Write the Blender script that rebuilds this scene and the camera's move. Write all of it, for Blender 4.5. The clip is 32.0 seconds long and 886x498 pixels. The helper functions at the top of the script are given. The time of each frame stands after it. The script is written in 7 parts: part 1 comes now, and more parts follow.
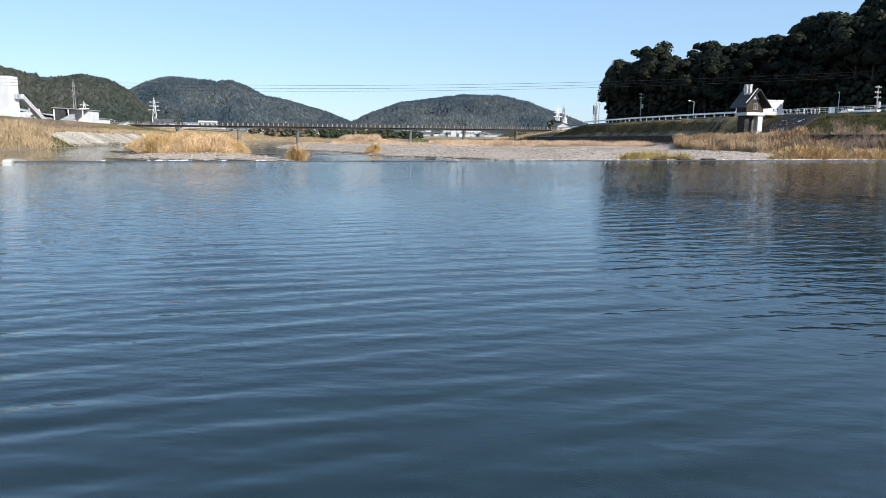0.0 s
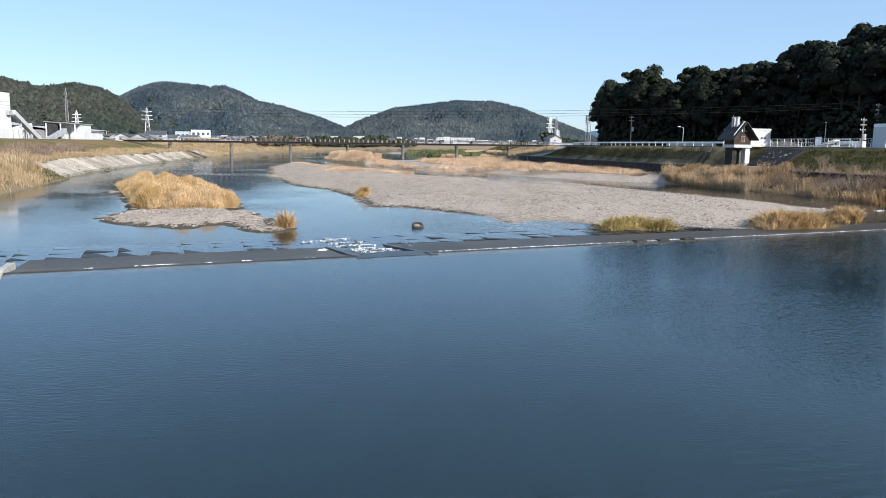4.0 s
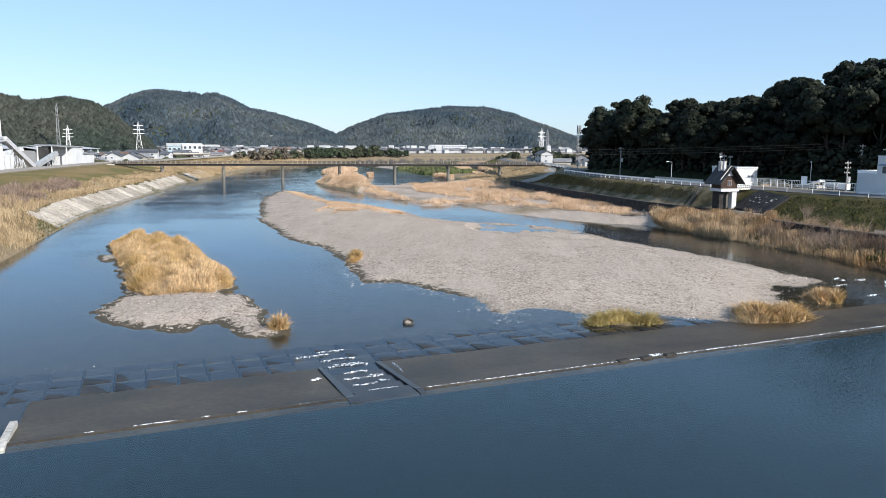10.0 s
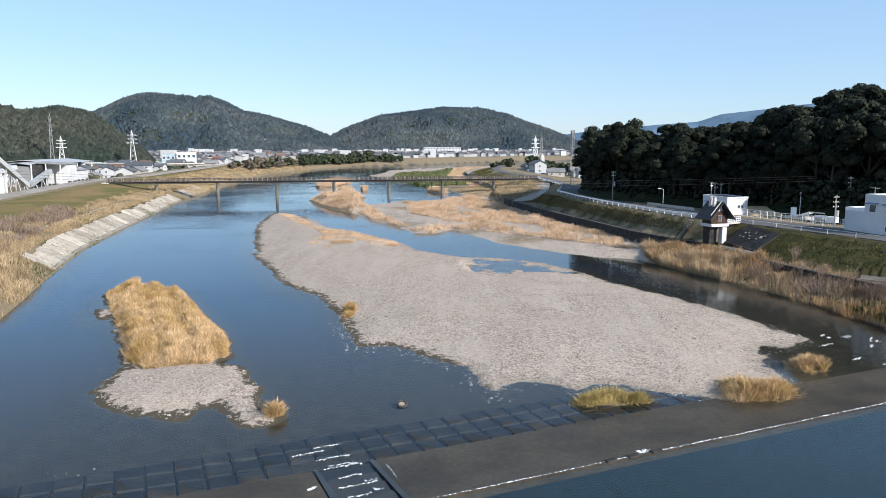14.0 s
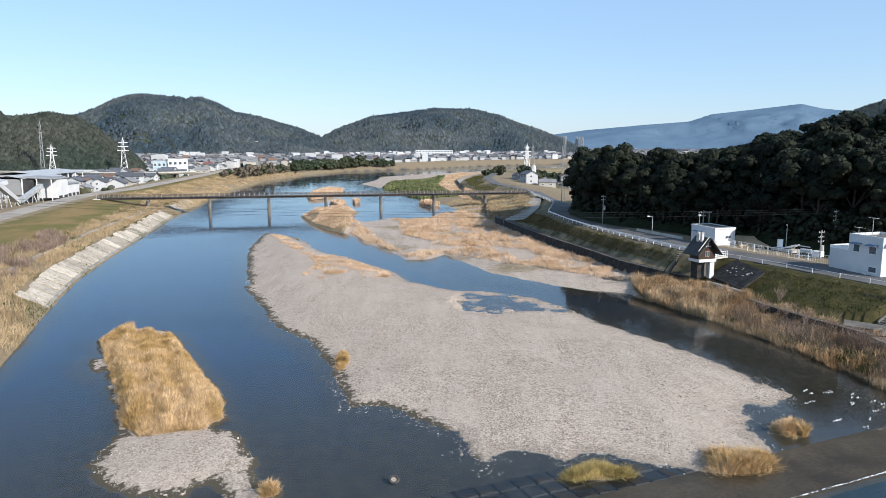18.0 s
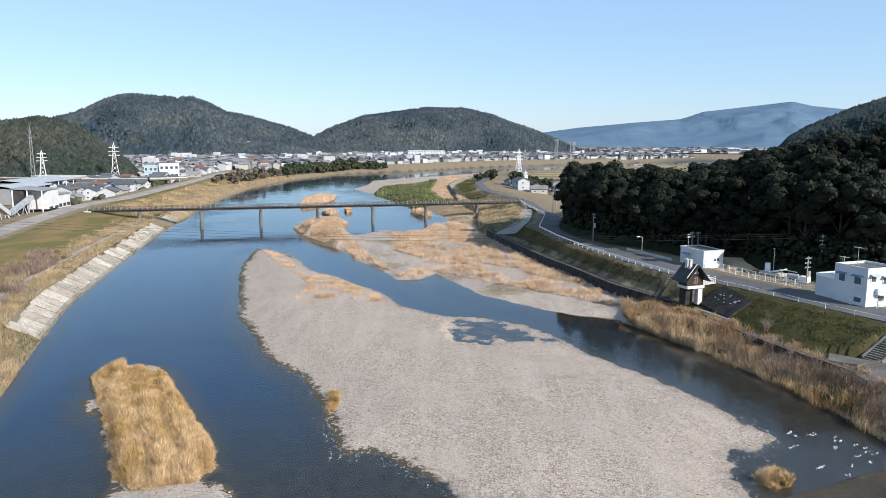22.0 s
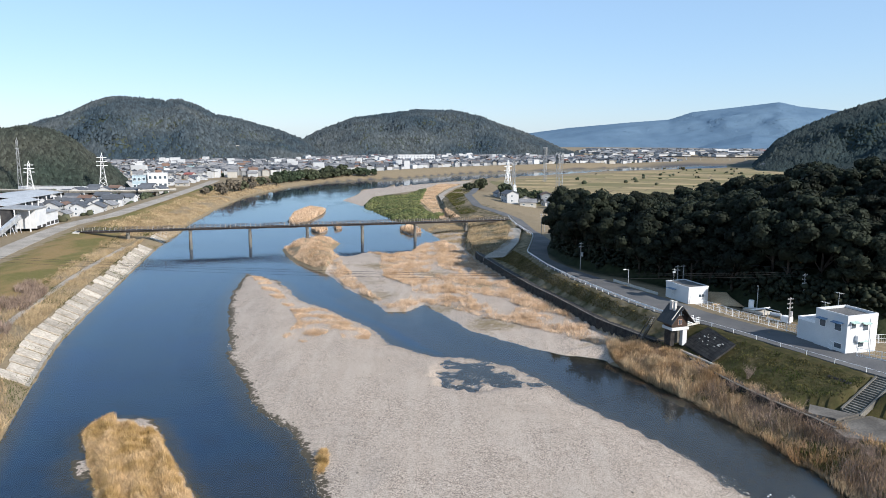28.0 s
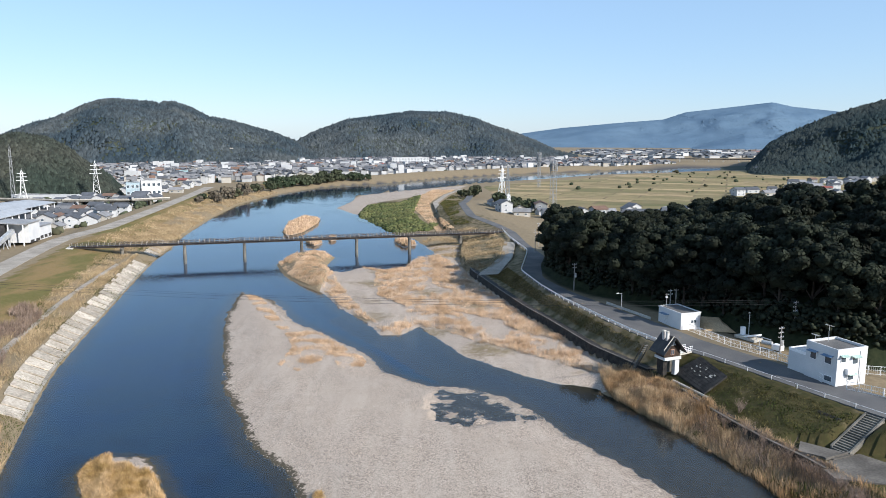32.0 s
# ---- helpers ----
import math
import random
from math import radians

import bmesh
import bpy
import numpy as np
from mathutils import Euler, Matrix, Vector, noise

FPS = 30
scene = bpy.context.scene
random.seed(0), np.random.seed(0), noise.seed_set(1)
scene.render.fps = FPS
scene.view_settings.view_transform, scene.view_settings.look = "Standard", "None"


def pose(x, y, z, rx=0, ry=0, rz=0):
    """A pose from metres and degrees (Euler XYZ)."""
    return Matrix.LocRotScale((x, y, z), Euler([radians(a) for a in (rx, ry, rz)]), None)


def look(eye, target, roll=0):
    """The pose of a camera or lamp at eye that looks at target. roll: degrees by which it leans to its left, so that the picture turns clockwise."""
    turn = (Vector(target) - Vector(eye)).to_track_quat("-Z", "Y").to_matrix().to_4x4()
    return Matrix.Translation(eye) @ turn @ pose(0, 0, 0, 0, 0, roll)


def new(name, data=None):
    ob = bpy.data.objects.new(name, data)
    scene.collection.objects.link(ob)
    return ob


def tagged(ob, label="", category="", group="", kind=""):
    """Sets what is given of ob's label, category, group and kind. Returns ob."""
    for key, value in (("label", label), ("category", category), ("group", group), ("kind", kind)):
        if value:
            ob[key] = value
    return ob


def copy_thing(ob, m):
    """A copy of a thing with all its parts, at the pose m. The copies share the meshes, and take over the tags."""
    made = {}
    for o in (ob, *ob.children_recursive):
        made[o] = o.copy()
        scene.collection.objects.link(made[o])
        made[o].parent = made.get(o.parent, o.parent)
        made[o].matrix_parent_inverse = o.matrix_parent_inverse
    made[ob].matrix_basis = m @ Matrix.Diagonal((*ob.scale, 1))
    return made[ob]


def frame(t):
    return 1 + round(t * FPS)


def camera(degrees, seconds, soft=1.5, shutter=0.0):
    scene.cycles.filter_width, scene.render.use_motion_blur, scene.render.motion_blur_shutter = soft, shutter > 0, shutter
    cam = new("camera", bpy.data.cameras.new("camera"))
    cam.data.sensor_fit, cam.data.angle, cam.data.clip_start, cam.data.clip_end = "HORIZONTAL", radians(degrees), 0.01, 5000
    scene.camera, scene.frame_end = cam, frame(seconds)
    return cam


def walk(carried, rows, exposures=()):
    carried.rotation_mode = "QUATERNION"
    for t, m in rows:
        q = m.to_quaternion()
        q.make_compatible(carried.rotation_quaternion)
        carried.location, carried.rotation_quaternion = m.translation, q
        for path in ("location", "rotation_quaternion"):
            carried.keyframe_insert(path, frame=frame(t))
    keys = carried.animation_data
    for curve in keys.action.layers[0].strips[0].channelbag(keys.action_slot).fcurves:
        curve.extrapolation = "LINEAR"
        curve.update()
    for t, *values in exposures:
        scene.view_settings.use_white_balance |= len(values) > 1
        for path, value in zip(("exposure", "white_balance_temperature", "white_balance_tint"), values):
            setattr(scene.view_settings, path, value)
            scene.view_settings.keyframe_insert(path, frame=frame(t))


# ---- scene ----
cam = camera(63.87, 32.0, soft=0.8)
walk(cam, [
    (0, look((-0.751, 0.356, 1.532), (-6.79, 197.98, -28.6), 0.53)),
    (1, look((-0.335, 0.745, 2.703), (-6.14, 198.36, -27.56), 0.50)),
    (2, look((-0.195, 0.692, 3.693), (-5.57, 198.42, -25.91), 0.57)),
    (3, look((-0.229, 0.468, 4.867), (-5.14, 198.25, -24.42), 0.52)),
    (3.5, look((-0.264, 0.377, 5.349), (-4.78, 198.19, -23.83), 0.69)),
    (5.5, look((-0.292, 0.235, 7.387), (-3.97, 198.09, -21.6), 0.65)),
    (6, look((-0.285, 0.229, 7.895), (-3.74, 198.08, -21.14), 0.65)),
    (7, look((-0.285, 0.178, 8.925), (-3.4, 198.02, -20.18), 0.62)),
    (8, look((-0.288, 0.105, 10.143), (-3.11, 198.01, -18.61), 0.56)),
    (9, look((-0.248, 0.11, 11.352), (-2.67, 198.04, -17.27), 0.55)),
    (10, look((-0.149, 0.146, 12.745), (-2.42, 198.11, -15.64), 0.44)),
    (11, look((-0.076, 0.186, 14.211), (-2.14, 198.14, -14.26), 0.30)),
    (12, look((-0.027, 0.207, 15.797), (-1.7, 198.15, -12.8), 0.25)),
    (13, look((0.018, 0.144, 17.469), (-1.35, 198.06, -11.29), 0.19)),
    (14, look((0.048, 0.012, 19.127), (-0.86, 197.91, -9.77), 0.10)),
    (14.5, look((0.047, -0.069, 20.029), (-0.57, 197.85, -8.76), 0.04)),
    (16.5, look((-0.011, -0.285, 23.279), (0.53, 197.61, -5.63), 0.26)),
    (17, look((0.019, -0.295, 23.921), (0.79, 197.59, -5.09), 0.26)),
    (18, look((0.121, -0.281, 25.369), (1.47, 197.55, -3.97), 0.17)),
    (19, look((0.258, -0.235, 26.77), (2.27, 197.54, -2.89), 0.15)),
    (20, look((0.372, -0.212, 28.032), (2.8, 197.52, -1.92), 0.15)),
    (21, look((0.4, -0.22, 29.386), (3.37, 197.45, -0.88), 0.14)),
    (22, look((0.446, -0.257, 30.557), (3.82, 197.42, 0.35), 0.12)),
    (23, look((0.553, -0.283, 31.736), (4.31, 197.37, 1.44), 0.14)),
    (24, look((0.62, -0.263, 32.995), (4.81, 197.35, 2.5), 0.17)),
    (25, look((0.674, -0.281, 34.258), (5.37, 197.31, 3.68), 0.19)),
    (25.5, look((0.703, -0.296, 34.902), (5.59, 197.29, 4.31), 0.17)),
    (27.5, look((0.759, -0.286, 37.524), (6.55, 197.28, 6.96), 0.11)),
    (28, look((0.762, -0.301, 38.098), (6.93, 197.27, 7.61), 0.13)),
    (29, look((0.794, -0.324, 39.487), (7.33, 197.23, 8.97), 0.11)),
    (30, look((0.816, -0.279, 40.842), (7.67, 197.25, 10.27), 0.10)),
    (31, look((0.811, -0.193, 42.184), (8.14, 197.31, 11.55), 0.12)),
    (32, look((0.807, -0.131, 43.618), (8.53, 197.34, 12.88), 0.11)),
], [(0, 0.57, 6200, 11), (32, 0.57, 6200, 11)])

# ---------------------------------------------------------------- light
SUN_TO = Vector((0.76, -0.65, 0.0)).normalized()
SUN_EL = radians(30)
world = bpy.data.worlds.new("sky")
scene.world = world
world.use_nodes = True
wn = world.node_tree
sky = wn.nodes.new("ShaderNodeTexSky")
sky.sky_type = "NISHITA"
sky.sun_disc = False
sky.sun_elevation = SUN_EL
sky.sun_rotation = math.atan2(SUN_TO.x, SUN_TO.y)
sky.air_density, sky.dust_density, sky.ozone_density = 1.0, 0.3, 3.0
haze = wn.nodes.new("ShaderNodeMix")
haze.data_type = "RGBA"
haze.inputs[0].default_value = 0.45
haze.inputs["B"].default_value = (3.75, 5.6, 7.9, 1)
wn.links.new(sky.outputs[0], haze.inputs["A"])
wn.links.new(haze.outputs["Result"], wn.nodes["Background"].inputs[0])
wn.nodes["Background"].inputs[1].default_value = 0.095
sun_data = bpy.data.lights.new("sun", "SUN")
sun_data.energy, sun_data.angle, sun_data.color = 5.0, radians(0.53), (1.0, 0.93, 0.82)
sun = new("sun", sun_data)
sun.matrix_world = look(SUN_TO * 300 * math.cos(SUN_EL) + Vector((0, 0, 300 * math.sin(SUN_EL))), (0, 0, 0))

# ---------------------------------------------------------------- materials
MATS = {}


def surface(name, c1, c2, scale=0.5, fine=6.0, rough=0.85, bump=0.3, dist=0.03, metal=0.0, vary=0.0, island=0.0, contrast=0.35, spec=0.3):
    """Two-scale procedural surface: broad mix of two colours, fine grain, relief."""
    if name in MATS:
        return MATS[name]
    m = bpy.data.materials.new(name)
    m.use_nodes = True
    t = m.node_tree
    n, l = t.nodes, t.links
    bsdf = n["Principled BSDF"]
    geo = n.new("ShaderNodeNewGeometry")
    big = n.new("ShaderNodeTexNoise")
    big.inputs["Scale"].default_value, big.inputs["Detail"].default_value = scale, 4
    small = n.new("ShaderNodeTexNoise")
    small.inputs["Scale"].default_value, small.inputs["Detail"].default_value = fine, 5
    for tex in (big, small):
        l.new(geo.outputs["Position"], tex.inputs["Vector"])
    sharp = n.new("ShaderNodeMapRange")
    sharp.inputs["From Min"].default_value, sharp.inputs["From Max"].default_value = 0.35, 0.65
    l.new(big.outputs[0], sharp.inputs[0])
    mix = n.new("ShaderNodeMix")
    mix.data_type = "RGBA"
    mix.inputs["A"].default_value, mix.inputs["B"].default_value = (*c1, 1), (*c2, 1)
    l.new(sharp.outputs[0], mix.inputs[0])
    grain = n.new("ShaderNodeMapRange")
    grain.inputs["From Min"].default_value, grain.inputs["From Max"].default_value = 0.25, 0.75
    grain.inputs["To Min"].default_value, grain.inputs["To Max"].default_value = 1 - contrast, 1 + contrast
    l.new(small.outputs[0], grain.inputs[0])
    value = grain.outputs[0]
    for amount, node, socket in ((vary, "ShaderNodeObjectInfo", "Random"), (island, "ShaderNodeNewGeometry", "Random Per Island")):
        if amount:
            src = n.new(node)
            rng = n.new("ShaderNodeMapRange")
            rng.inputs["To Min"].default_value, rng.inputs["To Max"].default_value = 1 - amount, 1 + amount
            l.new(src.outputs[socket], rng.inputs[0])
            mul = n.new("ShaderNodeMath")
            mul.operation = "MULTIPLY"
            l.new(value, mul.inputs[0])
            l.new(rng.outputs[0], mul.inputs[1])
            value = mul.outputs[0]
    tone = n.new("ShaderNodeVectorMath")
    tone.operation = "SCALE"
    l.new(mix.outputs["Result"], tone.inputs[0])
    l.new(value, tone.inputs["Scale"])
    l.new(tone.outputs[0], bsdf.inputs["Base Color"])
    bsdf.inputs["Roughness"].default_value, bsdf.inputs["Metallic"].default_value = rough, metal
    bsdf.inputs["Specular IOR Level"].default_value = spec
    if bump:
        b = n.new("ShaderNodeBump")
        b.inputs["Strength"].default_value, b.inputs["Distance"].default_value = bump, dist
        l.new(small.outputs[0], b.inputs["Height"])
        l.new(b.outputs[0], bsdf.inputs["Normal"])
    MATS[name] = m
    return m


def water_material(name, tint, wave, calm, rough_water, gloss_rough, patch_scale, turn):
    """Clear water: a rippled mirror by Fresnel over the bed; calm and rough stretches lie in long drifts."""
    m = bpy.data.materials.new(name)
    m.use_nodes = True
    n, l = m.node_tree.nodes, m.node_tree.links
    n.remove(n["Principled BSDF"])
    geo = n.new("ShaderNodeNewGeometry")

    def noise(scale, detail, stretch, rot):
        lay = n.new("ShaderNodeMapping")
        lay.inputs["Scale"].default_value = stretch
        lay.inputs["Rotation"].default_value = (0, 0, radians(rot))
        l.new(geo.outputs["Position"], lay.inputs["Vector"])
        t = n.new("ShaderNodeTexNoise")
        t.inputs["Scale"].default_value, t.inputs["Detail"].default_value, t.inputs["Roughness"].default_value = scale, detail, 0.5
        l.new(lay.outputs[0], t.inputs["Vector"])
        return t.outputs[0]

    swell = noise(wave, 2.0, (1.0, 2.4, 1.0), turn)
    chop = noise(wave * 3.1, 2.0, (1.0, 1.7, 1.0), turn + 22)
    total = n.new("ShaderNodeMath")
    total.operation = "MULTIPLY_ADD"
    l.new(chop, total.inputs[0])
    total.inputs[1].default_value = 0.3
    l.new(swell, total.inputs[2])
    drift = noise(patch_scale, 4.0, (1.0, 1.5, 1.0), turn)
    amount = n.new("ShaderNodeMapRange")
    amount.inputs["From Min"].default_value, amount.inputs["From Max"].default_value = 0.42, 0.64
    amount.inputs["To Min"].default_value, amount.inputs["To Max"].default_value = calm, rough_water
    l.new(drift, amount.inputs[0])
    bump = n.new("ShaderNodeBump")
    bump.inputs["Distance"].default_value = 0.10
    l.new(total.outputs[0], bump.inputs["Height"])
    l.new(amount.outputs[0], bump.inputs["Strength"])
    fres = n.new("ShaderNodeFresnel")
    fres.inputs["IOR"].default_value = 1.35
    l.new(bump.outputs[0], fres.inputs["Normal"])
    gloss = n.new("ShaderNodeBsdfGlossy")
    gloss.distribution = "MULTI_GGX"
    gloss.inputs["Color"].default_value = (0.90, 0.94, 0.97, 1)
    gloss.inputs["Roughness"].default_value = gloss_rough
    l.new(bump.outputs[0], gloss.inputs["Normal"])
    clear = n.new("ShaderNodeBsdfTransparent")
    clear.inputs["Color"].default_value = (*tint, 1)
    mix = n.new("ShaderNodeMixShader")
    l.new(fres.outputs[0], mix.inputs[0])
    l.new(clear.outputs[0], mix.inputs[1])
    l.new(gloss.outputs[0], mix.inputs[2])
    l.new(mix.outputs[0], n["Material Output"].inputs["Surface"])
    return m


# ---------------------------------------------------------------- mesh helpers
def as_mesh(name, verts, faces, mats=(), index=None, smooth=False):
    me = bpy.data.meshes.new(name)
    me.from_pydata([tuple(v) for v in verts], [], faces)
    for m in mats:
        me.materials.append(m)
    if index is not None:
        me.polygons.foreach_set("material_index", np.array(index, dtype=np.int32))
    if smooth:
        me.polygons.foreach_set("use_smooth", np.ones(len(me.polygons), dtype=bool))
    me.update()
    return me


class Geo:
    """Collects shapes for one mesh."""

    def __init__(self):
        self.v, self.f = [], []

    def add(self, verts, faces):
        k = len(self.v)
        self.v += [tuple(v) for v in verts]
        self.f += [tuple(i + k for i in f) for f in faces]
        return self

    def box(self, c, s, rz=0.0, rx=0.0, ry=0.0, bevel=0.0):
        m = pose(*c, rx, ry, rz)
        x, y, z = (a / 2 for a in s)
        if not bevel:
            pts = [(sx * x, sy * y, sz * z) for sz in (-1, 1) for sx, sy in ((-1, -1), (1, -1), (1, 1), (-1, 1))]
            return self.add([m @ Vector(p) for p in pts], [(3, 2, 1, 0), (4, 5, 6, 7), (0, 1, 5, 4), (1, 2, 6, 5), (2, 3, 7, 6), (3, 0, 4, 7)])
        b = bevel
        ring = [(-x + b, -y), (x - b, -y), (x, -y + b), (x, y - b), (x - b, y), (-x + b, y), (-x, y - b), (-x, -y + b)]
        inner = [(max(-x + b, min(x - b, p)), max(-y + b, min(y - b, q))) for p, q in ring]
        pts = [(p, q, -z) for p, q in ring] + [(p, q, z - b) for p, q in ring] + [(p, q, z) for p, q in inner]
        faces = [tuple(range(7, -1, -1)), tuple(range(16, 24))]
        for k in range(0, 16, 8):
            faces += [(k + i, k + (i + 1) % 8, k + 8 + (i + 1) % 8, k + 8 + i) for i in range(8)]
        return self.add([m @ Vector(p) for p in pts], faces)

    def tube(self, a, b, r0, r1=None, n=8, caps=True):
        a, b = Vector(a), Vector(b)
        r1 = r0 if r1 is None else r1
        q = (b - a).to_track_quat("Z", "Y")
        pts = []
        for p, r in ((a, r0), (b, r1)):
            pts += [p + q @ Vector((r * math.cos(2 * math.pi * i / n), r * math.sin(2 * math.pi * i / n), 0)) for i in range(n)]
        faces = [(i, (i + 1) % n, n + (i + 1) % n, n + i) for i in range(n)]
        if caps:
            faces += [tuple(range(n - 1, -1, -1)), tuple(range(n, 2 * n))]
        return self.add(pts, faces)

    def prism(self, poly, z0, z1):
        n = len(poly)
        pts = [(x, y, z0) for x, y in poly] + [(x, y, z1) for x, y in poly]
        return self.add(pts, [tuple(range(n - 1, -1, -1)), tuple(range(n, 2 * n))] + [(i, (i + 1) % n, n + (i + 1) % n, n + i) for i in range(n)])

    def gable(self, c, s, rise, rz=0.0, over=0.4, thick=0.15):
        """A pitched roof over a rectangle, ridge along local x, c at eave height."""
        m = pose(*c, 0, 0, rz)
        x, y = s[0] / 2 + over, s[1] / 2 + over
        k = rise / (s[1] / 2)
        lo = -over * k
        pts = []
        for ax in (-x, x):
            pts += [(ax, -y, lo), (ax, 0, rise), (ax, y, lo), (ax, y, lo + thick), (ax, 0, rise + thick), (ax, -y, lo + thick)]
        faces = [(0, 1, 4, 5), (1, 2, 3, 4), (6, 11, 10, 7), (7, 10, 9, 8), (5, 4, 10, 11), (4, 3, 9, 10), (0, 6, 7, 1), (1, 7, 8, 2), (0, 5, 11, 6), (2, 8, 9, 3)]
        return self.add([m @ Vector(p) for p in pts], faces)


def part(name, geo, material, parent=None, label="", smooth=False):
    ob = new(name, as_mesh(name, geo.v, geo.f, [material] if material else [], smooth=smooth))
    if parent:
        ob.parent = parent
        ob.matrix_parent_inverse = parent.matrix_world.inverted() if parent.type != "EMPTY" else Matrix()
    return tagged(ob, label)


def empty(name, m=None):
    ob = new(name)
    if m is not None:
        ob.matrix_basis = m
    return ob


def sdf(poly, x, y):
    """Signed distance to a polygon, positive inside."""
    p = np.array(poly, float)
    q = np.roll(p, -1, axis=0)
    best = np.full(x.shape, 1e18)
    inside = np.zeros(x.shape, bool)
    for (ax, ay), (bx, by) in zip(p, q):
        dx, dy = bx - ax, by - ay
        t = np.clip(((x - ax) * dx + (y - ay) * dy) / (dx * dx + dy * dy), 0, 1)
        best = np.minimum(best, (x - ax - t * dx) ** 2 + (y - ay - t * dy) ** 2)
        if ay != by:
            cross = ((ay > y) != (by > y)) & (x < (bx - ax) * (y - ay) / (by - ay) + ax)
            inside ^= cross
    return np.where(inside, 1, -1) * np.sqrt(best)


def inter(v, xs, ys):
    return np.interp(v, xs, ys)


def wobble(x, y, size, seed=0.0):
    """Cheap smooth noise from sines, about -1 to 1."""
    a, b = x / size + seed, y / size + 1.7 * seed
    return (np.sin(1.9 * a + 1.3 * np.sin(1.1 * b)) + np.sin(2.3 * b + 1.7 * np.sin(0.9 * a + 2)) + np.sin(1.4 * (a + b) + 1.2 * np.sin(1.6 * (a - b)))) / 3


# ---------------------------------------------------------------- plan of the river
CREST_AT, CREST_U, CREST_N = Vector((-2.36, 34.55)), Vector((0.9154, 0.4026)), Vector((-0.4026, 0.9154))
LEFT_SHORE = [(-55, -300), (-52, 0), (-48, 40), (-46.5, 60), (-49.2, 76), (-53.6, 89), (-58, 102), (-63, 117), (-67.5, 132), (-72.2, 153), (-79, 186), (-86.5, 222), (-94, 260), (-98, 290), (-103.6, 321), (-111.8, 395), (-116.6, 480), (-107, 569), (-86, 640), (-48, 690)]
FAR_SHORE = [(-20, 712), (37, 800), (103, 865), (158, 905), (250, 976), (504, 1130), (900, 1300), (900, 1230), (504, 1040), (385, 965), (225, 870), (135, 775), (55, 695)]
SPIT_SHORE = [(5.5, 622), (-15, 592), (-45, 550), (-43, 500), (-49, 449), (-35, 413), (-24, 394), (-10, 341), (1, 305), (5, 285), (9, 265)]
BAR_SHORE = [(0.7, 258), (-3, 240), (-9, 234), (-17, 240), (-23.5, 231), (-29.5, 235), (-30, 246), (-29, 262), (-38, 268), (-46, 262), (-47.7, 246), (-41, 225), (-33, 210), (-25, 198), (-20, 183), (-11.6, 167), (-7, 155), (-2.5, 153.5), (1.3, 162), (5.6, 151), (11, 138), (18, 130), (22, 125), (27, 121.5), (32.5, 119)]
RIGHT_SHORE = [(35, 114), (38, 106), (41, 99), (43.7, 90), (45.6, 83), (47, 74), (48, 62), (52, 46), (58, 0), (60, -300)]
RIVER = LEFT_SHORE + FAR_SHORE + SPIT_SHORE + BAR_SHORE + RIGHT_SHORE
MAIN_BAR = [(-49.6, 202), (-45.8, 170), (-39.6, 145), (-33, 121), (-27.7, 108.6), (-22.5, 96.5), (-16, 88), (-11.8, 77), (-9.4, 68.5), (-8.4, 65.6), (-5.6, 66.5), (-3.6, 65), (-1.1, 61.8), (2, 60), (2.7, 55.5), (4, 54), (6, 56.4), (9, 55.7), (10.4, 54), (12.2, 55.4), (15.6, 54.5), (18.2, 52.8), (21, 52.5), (25.6, 51.3), (27.6, 53.6), (28.2, 57.5), (28.4, 61), (29.2, 65), (31, 66.5), (32.8, 65.6), (36, 69.1), (34.9, 74.6), (32.3, 82), (28.4, 89.6), (23, 99.8), (20.6, 106.8), (16, 115.5), (9.6, 120.2), (3, 121.3), (-4.6, 128.5), (-9.2, 140.3), (-18.8, 155), (-28.5, 167.5), (-37.4, 190)]
POOL = [(6.1, 118), (11.7, 117.5), (15.6, 111.2), (18.6, 106), (14.6, 104.6), (11.3, 105.6), (7.5, 103), (5.5, 105), (4.6, 111)]
REED_ISLE = [(-43.8, 89), (-44, 93), (-42, 95), (-36, 94), (-29.6, 82.7), (-20.6, 67), (-19.4, 62.5), (-20.3, 59.6), (-23.5, 58), (-26.1, 58.2), (-28.8, 60.5), (-34.1, 71.3), (-38.8, 79.3)]
REED_GRAVEL = [(-27.8, 53), (-28.1, 55.9), (-27.6, 59), (-22, 61), (-19, 60.5), (-17, 59), (-14.8, 54.6), (-13.1, 49.6), (-12, 49.3), (-11.7, 46.9), (-13.4, 46), (-15.6, 48.2), (-16.9, 50.5), (-18, 49.3), (-18.1, 47.6), (-20.1, 47.5), (-23.4, 48.6), (-26.2, 51)]
ISLETS = [
    [(-61.5, 330), (-65, 366), (-62, 400), (-50, 384), (-48.8, 364), (-51, 330), (-57, 318)],
    [(-46, 297), (-43, 308), (-38, 300), (-40, 286)],
    [(-38, 309), (-35, 314), (-33, 308), (-35.5, 301)],
    [(-9, 300), (-4.3, 311), (1.8, 292), (-3.9, 282)],
    [(-41.6, 82.2), (-38.6, 81), (-36.5, 77), (-36.6, 75.0), (-39.2, 76.8)],
]
TUFT_ISLES = [((12.4, 51.6), 1.6, 1.7), ((23.8, 53.0), 3.6, 2.2), ((31.4, 59.8), 1.7, 2.2), ((-12.2, 48.6), 1.0, 1.2)]
